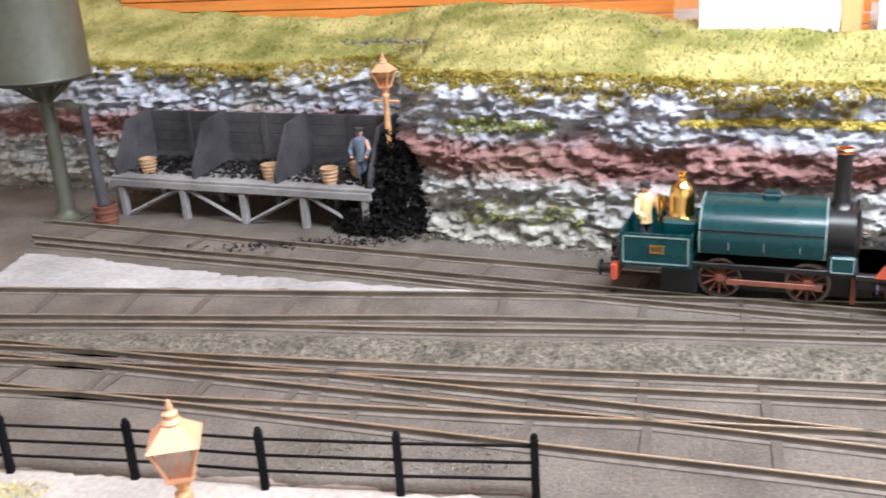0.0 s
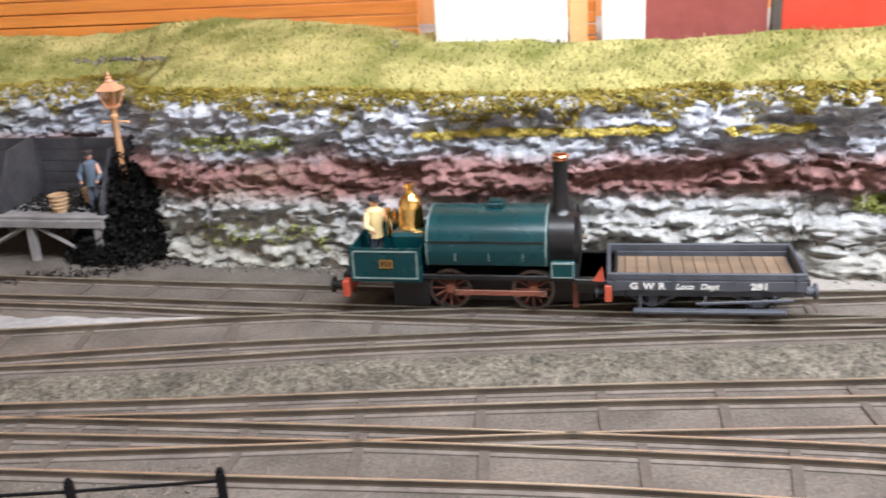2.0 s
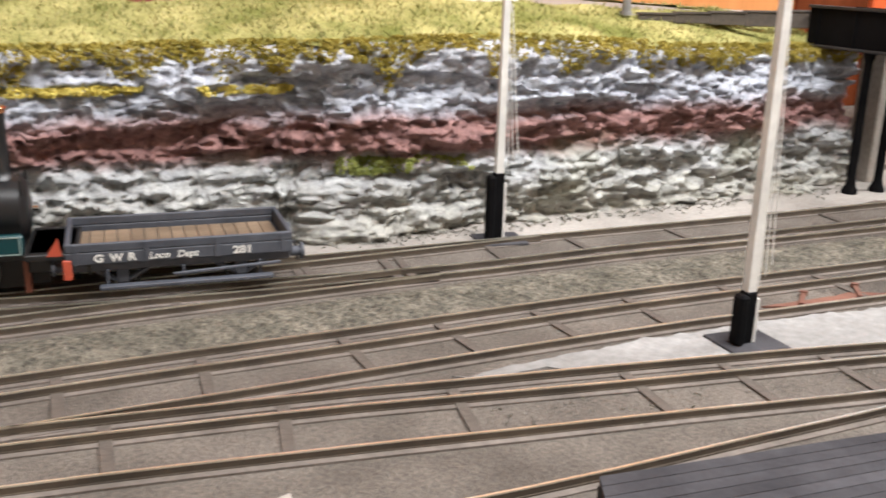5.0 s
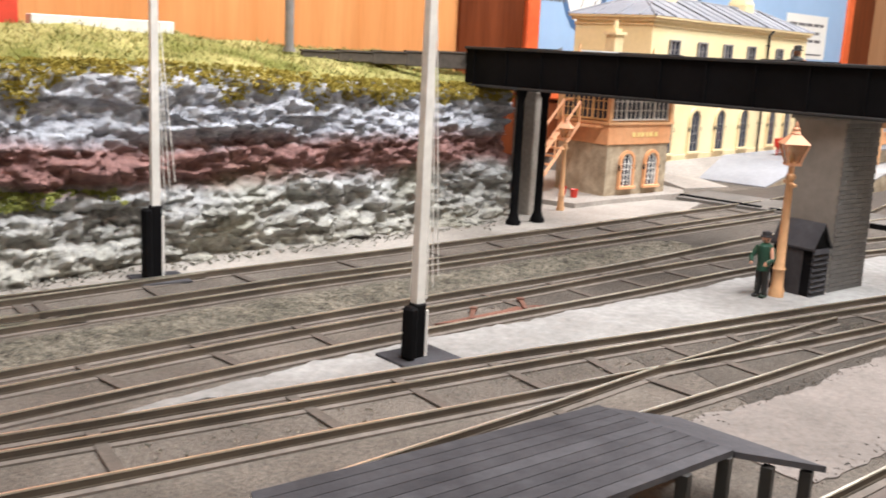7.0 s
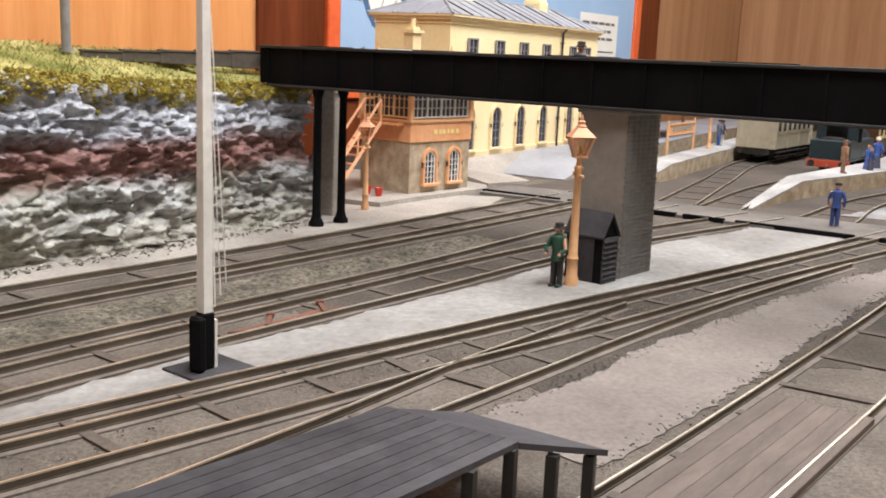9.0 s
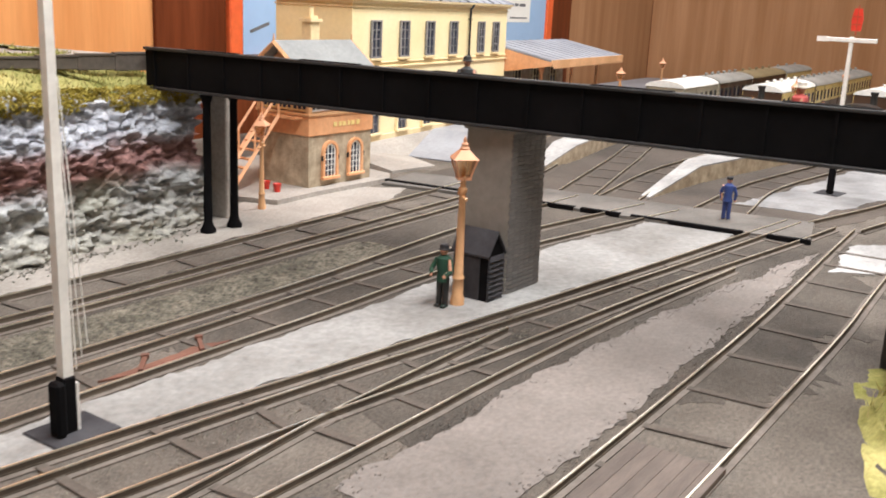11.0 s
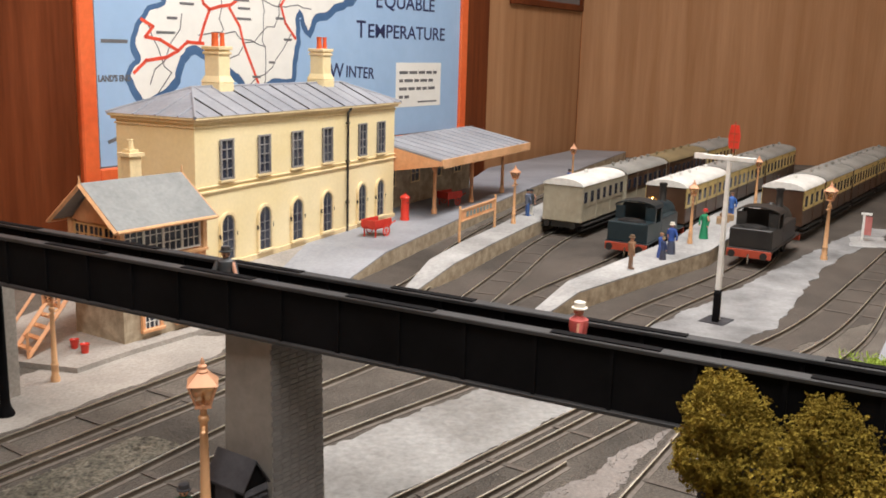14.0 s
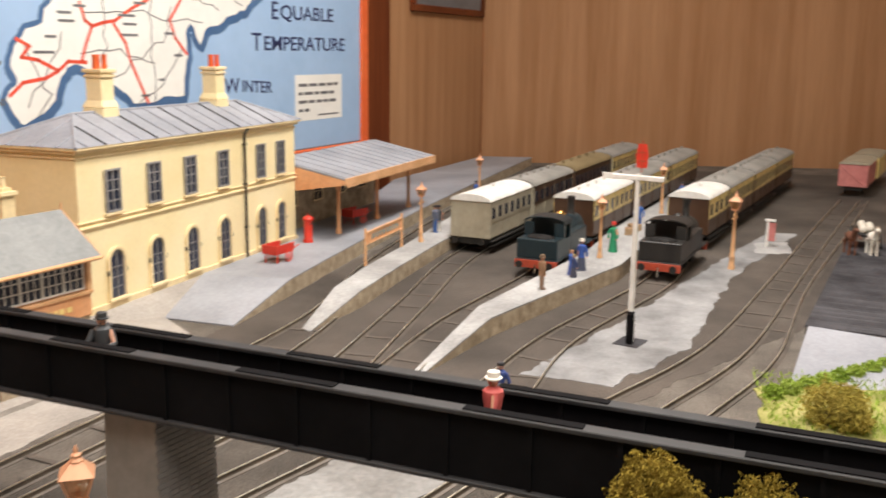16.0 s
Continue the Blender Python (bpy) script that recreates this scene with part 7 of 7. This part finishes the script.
for x, y, z in ((0.70, -0.57, 0.18), (0.60, -0.48, 0.2), (0.50, -0.38, 0.235), (0.30, -0.33, 0.235), (0.77, -0.14, 0.18), (0.05, -0.25, 0.235), (-0.3, -0.15, 0.235), (-0.9, 0.02, 0.235), (-0.6, 0.44, 0.235)):
    part("post", box(B(), x, y, 0, 0.035, 0.035, z), IRON, shed)
part("back_wall", prism(B(), [(0.56, 0.06), (0.55, 0.03), (-0.6, 0.40), (-0.6, 0.44)], 0, 0.235), IRON, shed)
deck = thing("boarded_siding", 1.2, -4.3, 0, -14.5, "brown planked boards laid between the siding rails", "decking")
for k in range(6):
    part("board", box(B(), -0.12, -0.20 + 0.069 * k, 0.0, 1.55, 0.0682, 0.035, bevel=0.002), DECKBROWN, deck)
sheet("rusty_patch", [(1.45, -1.80), (2.1, -1.93), (2.25, -2.05), (1.6, -1.9)], 0.0105, RUSTY, "rust-red stained boards between the rails", "stain", 0.02)
for x, y, a in ((2.12, -1.93, 40), (1.75, -1.84, 30)):
    rr = thing("point_rodding", x, y, 0, a, "short rusty iron bar beside the rails", "rod", "rodding pieces")
    part("bar", box(B(), 0, 0, 0.011, 0.22, 0.025, 0.012), RUSTY, rr)
    part("joint", box(B(), 0.08, 0, 0.011, 0.03, 0.04, 0.02), RUSTY, rr)


# ---- trees, hedges and the near bank ----
def leafy(name, blobs, count, size, material, label, seed, trunk=None, category="tree"):
    r = random.Random(seed)
    t = thing(name, *blobs[0][:2], trunk if trunk is not None else 0, 0, label, category)
    ox, oy, oz = blobs[0][0], blobs[0][1], trunk or 0
    v, f = [], []
    for bx, by, bz, br in blobs:
        for _ in range(count):
            d = Vector((r.gauss(0, 1), r.gauss(0, 1), r.gauss(0, 1))).normalized()
            lump = 1 + 0.42 * noise.noise(Vector((d.x * 2.0 + bx * 3, d.y * 2.0, d.z * 2.0 + by))) + 0.30 * noise.noise(Vector((d.x * 5 + by, d.y * 5 + bx, d.z * 5)))
            p = Vector((bx - ox, by - oy, bz - oz)) + d * br * lump * (r.random() ** 0.22)
            s = size * r.uniform(0.5, 1.35)
            for _ in range(4):
                u = Vector((r.uniform(-1, 1), r.uniform(-1, 1), r.uniform(-1, 1))).normalized() * s
                w3 = u.cross(Vector((r.uniform(-1, 1), r.uniform(-1, 1), r.uniform(-1, 1)))).normalized() * s * 0.7
                q = p + Vector((r.uniform(-1, 1), r.uniform(-1, 1), r.uniform(-1, 1))) * s
                b = len(v)
                v += [tuple(q - u), tuple(q + w3), tuple(q + u), tuple(q - w3)]
                f += [(b, b + 1, b + 2, b + 3)]
    crown = bulk("crown", v, f, material, t)
    if trunk is not None:
        cx, cy = 0.0, 0.0
        tr = part("trunk", rod(B(), (cx, cy, -0.02), (cx, cy, blobs[0][2] - oz), 0.05, 0.03, 9), BARK, t)
        for k, (bx, by, bz, br) in enumerate(blobs[1:]):
            part("limb", rod(B(), (0, 0, (blobs[0][2] - oz) * 0.45), (bx - ox, by - oy, bz - oz), 0.03, 0.012, 6), BARK, t)
    return t


def hill(x, y):
    e = max(0.0, 1 - math.hypot((x - 2.62) / 0.80, (y + 6.2) / 0.95))
    return 0.0 + 0.48 * min(1, e * 2.6) + 0.03 * noise.fractal(Vector((x * 3, y * 3, 1)), 1, 2, 4)


verts, faces, N = [], [], 40
for i in range(N + 1):
    for j in range(N + 1):
        x, y = 1.75 + 1.72 * i / N, -7.2 + 2.0 * j / N
        verts.append((x, y, hill(x, y) if 0 < i < N and 0 < j < N else -0.05))
for i in range(N):
    for j in range(N):
        a = i * (N + 1) + j
        faces.append((a, a + N + 1, a + N + 2, a + 1))
tagged(bulk("near_bank", verts, faces, GRASS, smooth=True), "pale grassy mound beside the bridge", "grass", kind="structure")
spots = [(x + rng.uniform(-.03, .03), y + rng.uniform(-.03, .03), z + 0.01) for x, y, z in verts if z > 0.05 for _ in range(3)]
blades("bank_grass", spots, 0.05, GRASSTIP, "pale dry grass fibres on the mound")
leafy("broadleaf_tree", [(3.10, -5.62, 1.06, 0.19), (3.12, -5.47, 1.26, 0.165), (3.12, -5.86, 1.21, 0.16), (3.08, -5.42, 1.10, 0.13), (3.08, -5.98, 1.02, 0.19), (3.06, -5.52, 0.84, 0.13), (3.08, -6.25, 1.03, 0.19), (3.06, -6.45, 0.88, 0.2), (3.03, -5.68, 0.78, 0.17), (3.05, -6.1, 0.74, 0.18)],
      4500, 0.0058, LEAF, "bushy olive-green model tree in front of the bridge", 7, 0.40)
leafy("garden_bush", [(7.42, -6.86, 0.15, 0.20), (7.32, -7.0, 0.12, 0.15), (7.55, -7.02, 0.12, 0.16)], 2600, 0.008, MOSS, "rounded brown-green model bush", 8, 0.0, "bush")
leafy("lime_hedge", [(7.95 + 0.15 * k, -6.50 - 0.16 * k, 0.04, 0.085) for k in range(8)], 700, 0.008, LIME, "low lime-green model hedge", 9, None, "hedge")
gx = [(7.3, -6.35), (8.1, -6.4), (8.6, -6.9), (9.0, -7.9), (7.6, -8.2), (6.9, -7.2)]
sheet("hedge_lawn", gx, 0.012, GRASS, "patch of bright grass round the bushes", "grass")
spots = [(rng.uniform(7.2, 8.6), rng.uniform(-7.9, -6.4), 0.015) for _ in range(1500)]
blades("lawn_fibres", spots, 0.05, LIME, "bright green grass fibres")
# loose ballast between the tracks, on a low rough mound
CHIPS = surf("stone_chips", (0.22, 0.20, 0.16), (0.40, 0.37, 0.31), 300, 60, 0.9)
verts, faces = [], []
for i in range(420):
    x = -7.0 + 11.6 * i / 419
    ya, yb = (y_on(E3, x) if x < 0.3 else y_on(R3, x)) - 0.07, y_on(B1, x) + 0.06
    for j in range(17):
        t = j / 16
        y = ya + (yb - ya) * t
        verts.append((x, y, -0.004 + 0.024 * math.sin(math.pi * t) ** 0.6 + 0.016 * noise.fractal(Vector((x * 13, y * 13, 2)), 0.7, 2, 4) * math.sin(math.pi * t)))
for i in range(419):
    for j in range(16):
        a = i * 17 + j
        faces.append((a, a + 17, a + 18, a + 1))
tagged(bulk("ballast_mound", verts, faces, GRAVEL), "rough low mound of grey-green ballast between two tracks", "ballast", kind="structure")
stones = []
for _ in range(4600):
    x = rng.uniform(-6.5, 4.5)
    y = y_on(E3, x) - 0.1 - rng.random() * 0.30 if x < 0.3 else y_on(R3, x) - 0.08 - rng.random() * 0.38
    stones.append((x, y, 0.006))
for _ in range(700):
    x = rng.uniform(-0.5, 6.0)
    stones.append((x, y_on(C2, x) + rng.uniform(-0.05, 0.4), 0.006))
tufts("loose_ballast", stones, 0.0125, CHIPS, "loose grey-brown stone chips between tracks", "gravel", 2, 0.2)
stones = [(p.x + rng.gauss(0, 0.05), p.y - 0.12 - abs(rng.gauss(0, 0.07)), 0.012) for p in line if p.x < 4.4 for _ in range(2)]
tufts("fallen_stones", stones, 0.022, CLIFF, "small stones fallen at the foot of the cliff", "gravel", 2, 0.3)

rim = []
for a, b in zip(YARDRIM, YARDRIM[1:] + YARDRIM[:1]):
    n = int(math.dist(a, b) / 0.012)
    rim += [(a[0] + (b[0] - a[0]) * k / n + rng.gauss(0, 0.035), a[1] + (b[1] - a[1]) * k / n + rng.gauss(0, 0.035), 0.008) for k in range(n)]
tufts("yard_edge_gravel", rim, 0.0065, YARD, "grey gravel along the ragged edge of the yard", "gravel", 5, 0.15)
patch = [(rng.uniform(-4.7, -3.6), rng.uniform(-1.32, -0.95), 0.006) for _ in range(420)]
tufts("front_gravel", patch, 0.013, CHIPS, "scattered pale chips behind the iron railings", "gravel", 2, 0.2)
patch = [(rng.uniform(-7, -5.75), -1.3 - abs(rng.gauss(0, 0.12)), 0.009) for _ in range(900)]
blades("front_grass", patch, 0.035, GRASSTIP, "thin pale grass on the path behind the railings")

# ---- behind the bank: boards and panels at the back of the layout ----
def back_y(x):
    return 2.30 - 0.34 * (x + 1.07)


def panel(name, x0, x1, z1, off, thick, material, label, rows_=0):
    a, b = Vector((x0, back_y(x0) + off)), Vector((x1, back_y(x1) + off))
    d = b - a
    t = thing(name, a.x, a.y, 1.30, math.degrees(math.atan2(d.y, d.x)), label, "panel", "panels behind the bank")
    if rows_:
        for k in range(rows_):
            part("board", box(B(), d.length / 2, 0, (z1 - 1.3) * k / rows_, d.length, thick * (1 - 0.15 * (k % 2)), (z1 - 1.3) / rows_ - 0.012, bevel=0.006), material, t)
    else:
        part("sheet", box(B(), d.length / 2, 0, 0, d.length, thick, z1 - 1.3, bevel=0.006), material, t)
        part("edge", box(B(), d.length / 2, -thick * 0.55, 0, d.length, 0.01, 0.03), material, t)
    return t


panel("board_screen", -7.5, -2.05, 2.9, 0.85, 0.06, ORANGE_WOOD, "orange wooden boarding behind the grass bank", 14)
panel("white_block", -2.02, -1.07, 2.5, 0.0, 0.12, WHITECARD, "bright white panel behind the grass bank")
panel("tan_strip", -1.04, -0.91, 2.5, 0.05, 0.06, TANCARD, "narrow tan wooden strip")
panel("board_screen", -0.90, -0.84, 2.5, 0.10, 0.05, ORANGE_WOOD, "orange wooden boarding behind the grass bank", 14)
panel("white_block", -0.82, -0.52, 2.4, 0.02, 0.10, WHITECARD, "bright white panel behind the grass bank")
panel("mauve_panel", -0.50, 0.32, 2.5, 0.06, 0.08, REDBRICK, "dull mauve-red painted panel")
panel("dark_strip", 0.33, 0.40, 2.5, 0.02, 0.06, TRANSOM, "dark upright wooden strip")
panel("scarlet_panel", 0.41, 1.30, 2.5, 0.05, 0.08, SCARLET, "bright red painted panel")
panel("white_block", 1.34, 2.25, 1.47, 0.0, 0.14, WHITECARD, "low bright white strip behind the bank")
spots = [(x, back_y(x) - 0.1 + rng.gauss(0, 0.05), 1.32 + abs(rng.gauss(0, 0.012)) + 0.05 * math.exp(-((x + 2.35) / 0.2) ** 2)) for x in [rng.uniform(-5, 2) for _ in range(500)]]
tufts("sand_ridge", spots, 0.03, SAND, "pale rough plaster ridge behind the grass", "gravel", 4, 0.3)
for x, y, h in ((3.05, 0.78, 1.3),):
    d = thing("grey_post", x, y, 1.30, 0, "plain grey upright post behind the bank", "post", "grey posts")
    part("shaft", rod(B(), (0, 0, 0), (0, 0, h), 0.055 if h < 1 else 0.035, n=12), GREYWOOD, d)
    part("collar", rod(B(), (0, 0, 0), (0, 0, 0.03), 0.07 if h < 1 else 0.05, n=12), GREYWOOD, d)

# ---- framed map on the wall ----
wturn = math.degrees(WALLDIR)
mapb = thing("wall_map", 9.5, wall_y(9.5), 0, wturn, "large framed blue railway map poster in an orange-red frame", "poster")
part("sheet", box(B(), 4.65, -0.05, 1.02, 9.1, 0.03, 7.6), SEA, mapb)
for cx, cz, sx, sz in ((-0.02, 0.75, 0.25, 8.1), (9.33, 0.75, 0.26, 8.1), (4.65, 0.75, 9.1, 0.28), (4.65, 8.6, 9.1, 0.28)):
    part("frame_bar", box(B(), cx, -0.07, cz, sx, 0.10, sz, bevel=0.02), ORANGE, mapb, "orange-red painted frame")
for cx, cz, sx, sz in ((-0.76, -1.0, 1.20, 9.9), (9.97, -1.0, 1.02, 9.9), (4.65, -1.0, 9.6, 1.74)):
    part("wood_surround", box(B(), cx, -0.03, cz, sx, 0.06, sz, bevel=0.01), MAHOGANY, mapb, "dark red-brown wooden surround")
for z0 in (1.02, 8.58):
    part("black_line", box(B(), 4.65, -0.068, z0, 9.08, 0.004, 0.03), INKGREY, mapb)
part("black_line", box(B(), 0.13, -0.068, 1.02, 0.03, 0.004, 7.6), INKGREY, mapb)


def outline(pts, y0, y1, grow=0.0):
    bm = B()
    P2 = []
    for k, p in enumerate(pts):
        a, b = Vector(pts[k - 1]), Vector(pts[(k + 1) % len(pts)])
        d = (b - a).normalized()
        P2.append(Vector(p) + Vector((-d.y, d.x)) * grow)
    lo = [bm.verts.new((p.x, y0, p.y)) for p in P2]
    hi = [bm.verts.new((p.x, y1, p.y)) for p in P2]
    n = len(P2)
    for k in range(n):
        bm.faces.new((lo[k], lo[(k + 1) % n], hi[(k + 1) % n], hi[k]))
    for a, b, c in geometry.tessellate_polygon([[Vector((p.x, p.y, 0)) for p in P2]]):
        for ring in (lo, hi):
            bm.faces.new((ring[a], ring[b], ring[c]))
    bmesh.ops.recalc_face_normals(bm, faces=bm.faces)
    return bm


coast = [(2.6, 4.6), (1.45, 3.39), (1.31, 3.12), (1.06, 3.01), (0.91, 2.88), (0.78, 2.69), (0.82, 2.51), (0.83, 2.34), (0.69, 2.19), (0.74, 2.05), (0.85, 1.91), (1.09, 1.94), (1.34, 2.05), (1.46, 2.16), (1.55, 2.43), (1.68, 2.55), (1.85, 2.59),
         (2.0, 2.53), (2.48, 2.31), (2.7, 2.2), (2.84, 2.03), (3.13, 2.04), (3.31, 2.08), (3.92, 2.13), (3.95, 2.38), (4.04, 2.69), (4.0, 2.97), (4.12, 3.19), (4.23, 3.02), (4.33, 2.87), (4.52, 3.14), (4.86, 3.2), (5.16, 3.35), (5.49, 3.43), (5.66, 3.6), (7.0, 4.3), (8.0, 4.9), (8.2, 6.5), (4.5, 7.5)]
fine = []
for k in range(len(coast)):
    a, b = Vector(coast[k]), Vector(coast[(k + 1) % len(coast)])
    for i in range(4):
        p = a.lerp(b, i / 4)
        fine.append((p.x + 0.06 * noise.noise(Vector((p.x * 6, p.y * 6, 0))), p.y + 0.06 * noise.noise(Vector((p.x * 6, p.y * 6, 9)))))
part("coast_shadow", outline([(x + 0.01, z - 0.03) for x, z in fine], -0.0655, -0.0665, -0.10), SEADARK, mapb)
land = part("land", outline(fine, -0.067, -0.069), PAPER, mapb, "white land of the map")


def ribbon(pts, width, y):
    bm = B()
    for (ax, az), (bx, bz) in zip(pts, pts[1:]):
        d = Vector((bx - ax, bz - az))
        m = Matrix.Translation(((ax + bx) / 2, y, (az + bz) / 2)) @ Matrix.Rotation(-math.atan2(d.y, d.x), 4, "Y") @ Matrix.Diagonal((d.length + width, 0.002, width, 1))
        bmesh.ops.create_cube(bm, size=1, matrix=m)
    return bm


def wander(pts, step, amp, seed):
    r, out = random.Random(seed), []
    for a, b in zip(pts, pts[1:]):
        a, b = Vector(a), Vector(b)
        n = max(1, int((b - a).length / step))
        for i in range(n):
            p = a.lerp(b, i / n)
            out.append((p.x + r.uniform(-amp, amp), p.y + r.uniform(-amp, amp)))
    return out + [pts[-1]]


LINES = [[(0.73, 2.22), (0.95, 2.39), (1.3, 2.43), (1.5, 2.52), (1.69, 2.63), (1.99, 2.62)], [(0.91, 2.89), (1.07, 2.83), (0.95, 2.69), (1.2, 2.64), (1.5, 2.52)], [(1.92, 3.36), (2.03, 3.18), (2.12, 3.08), (2.01, 2.88), (1.92, 2.64)],
         [(2.12, 3.08), (2.55, 3.19), (2.92, 3.34), (3.2, 3.48), (4.6, 4.3), (6, 5)], [(2.54, 3.14), (2.74, 2.89), (2.83, 2.64), (2.96, 2.32), (3.13, 2.05)], [(4.6, 4.3), (3.88, 3.51), (3.66, 3.23), (3.76, 2.96), (4.0, 2.74)]]
for k, road_ in enumerate(LINES):
    part("railway_line", ribbon(wander(road_, 0.2, 0.02, k), 0.045, -0.0715), INKRED, land, "red railway line")
r2 = random.Random(11)
minor = [[(1.0, 2.1), (1.3, 2.4), (1.5, 2.8), (1.6, 3.0)], [(1.2, 2.0), (1.4, 2.2), (1.2, 2.5), (1.0, 2.85)], [(2.2, 2.5), (2.4, 2.8), (2.3, 3.3), (2.5, 3.9)], [(2.5, 2.4), (3.0, 2.7), (3.5, 2.9), (3.7, 3.4)], [(2.9, 2.0), (3.4, 2.3), (3.7, 2.6), (3.9, 2.8)],
         [(1.9, 2.7), (2.6, 2.75), (3.3, 2.6)], [(2.0, 3.2), (2.9, 3.3), (3.6, 3.2), (4.4, 3.2)], [(3.2, 1.8), (3.3, 2.4), (3.2, 3.0), (3.4, 3.8)], [(3.0, 3.6), (3.9, 3.7), (4.8, 3.4)], [(2.4, 4.0), (3.4, 4.1), (4.6, 4.0), (5.4, 3.5)]]
for k, road_ in enumerate(minor):
    part("road_line", ribbon(wander(road_, 0.15, 0.06, 30 + k), 0.016, -0.0705), INKGREY, land)
for k in range(46):
    x, z = r2.uniform(0.95, 5.0), r2.uniform(2.0, 4.2)
    if (x < 1.8 and z > 2.0 + x * 0.75) or (x > 4.0 and z < 3.2) or (1.6 < x < 2.2 and z < 2.6):
        continue
    part("place_bar", box(B(), x, -0.0712, z, r2.uniform(0.14, 0.34), 0.003, 0.035), INKGREY, land)
ry = (90, 0, 0)
def small_caps(text, x0, x1, z, size, rise=0.0):
    """A line of lettering with a tall first letter, fitted between two places along the sheet."""
    first = words(text[0], size, INKBLUE, mapb, (x0, -0.068, z), ry, bold=0.003, stretch=1.1)
    x = x0 + max(v.co.x for v in first.data.vertices) * 1.1 / U + 0.05
    rest = words(text[1:], size * 0.80, INKBLUE, mapb, (x, -0.068, z + 0.01), (90, rise, 0), bold=0.003)
    wide = max(v.co.x for v in rest.data.vertices) / U
    rest.matrix_basis = rest.matrix_basis @ Matrix.Diagonal(((x1 - x) / wide, 1, 1, 1))


small_caps("EQUABLE", 6.20, 8.20, 3.32, 0.29)
small_caps("TEMPERATURE", 5.64, 8.61, 2.79, 0.29)
small_caps("WINTER", 4.89, 6.19, 2.12, 0.235, 3)
words("LAND'S END", 0.075, INKGREY, mapb, (0.16, -0.068, 2.12), ry, stretch=0.85, bold=0.004)
for k, (x, z, ww, tilt) in enumerate(((0.30, 1.36, 0.34, 0.3), (0.25, 2.62, 0.38, 0), (2.2, 2.1, 0.3, -0.5))):
    part("sea_bar", ribbon([(x, z), (x + ww, z + ww * tilt)], 0.045, -0.068), INKGREY, mapb)
note = part("note_box", box(B(), 7.69, -0.067, 1.55, 1.60, 0.004, 0.82), PAPER, mapb, "white note panel with lines of small print")
for k, ww in enumerate((1.35, 1.25, 1.35, 0.45)):
    x = 7.0
    while x < 7.0 + ww - 0.1:
        w4 = min(r2.uniform(0.12, 0.3), 7.0 + ww - x)
        part("print_bar", box(B(), x + w4 / 2, -0.0705, 2.16 - 0.15 * k, w4, 0.003, 0.055), INKGREY, note)
        x += w4 + 0.05
part("print_bar", box(B(), 8.0, -0.0705, 1.62, 0.7, 0.003, 0.03), INKGREY, note)

# pale plywood panels to the side of the map
for k, (u0, u1) in enumerate(((10.49, 15.55),)):
    pw = thing("plywood_panel", 9.5, wall_y(9.5), 0, wturn, "tall pale plywood wall panel", "panel")
    part("sheet", box(B(), (u0 + u1) / 2, -0.02, -2, u1 - u0, 0.04, 14), PALEWALL, pw)
    part("joint_strip", box(B(), u1 - 0.02, -0.045, -2, 0.02, 0.012, 14), MAHOGANY, pw)
pic = thing("picture_frame", 9.5, wall_y(9.5), 0, wturn, "dark framed picture high on the plywood wall", "picture")
part("frame", box(B(), 13.4, -0.09, 3.66, 4.0, 0.10, 0.16, bevel=0.02), MAHOGANY, pic)
for cx in (11.48, 15.32):
    part("side_bar", box(B(), cx, -0.09, 3.82, 0.16, 0.10, 2.6), MAHOGANY, pic)
part("canvas", box(B(), 13.4, -0.07, 3.82, 3.68, 0.03, 2.6), INKGREY, pic)
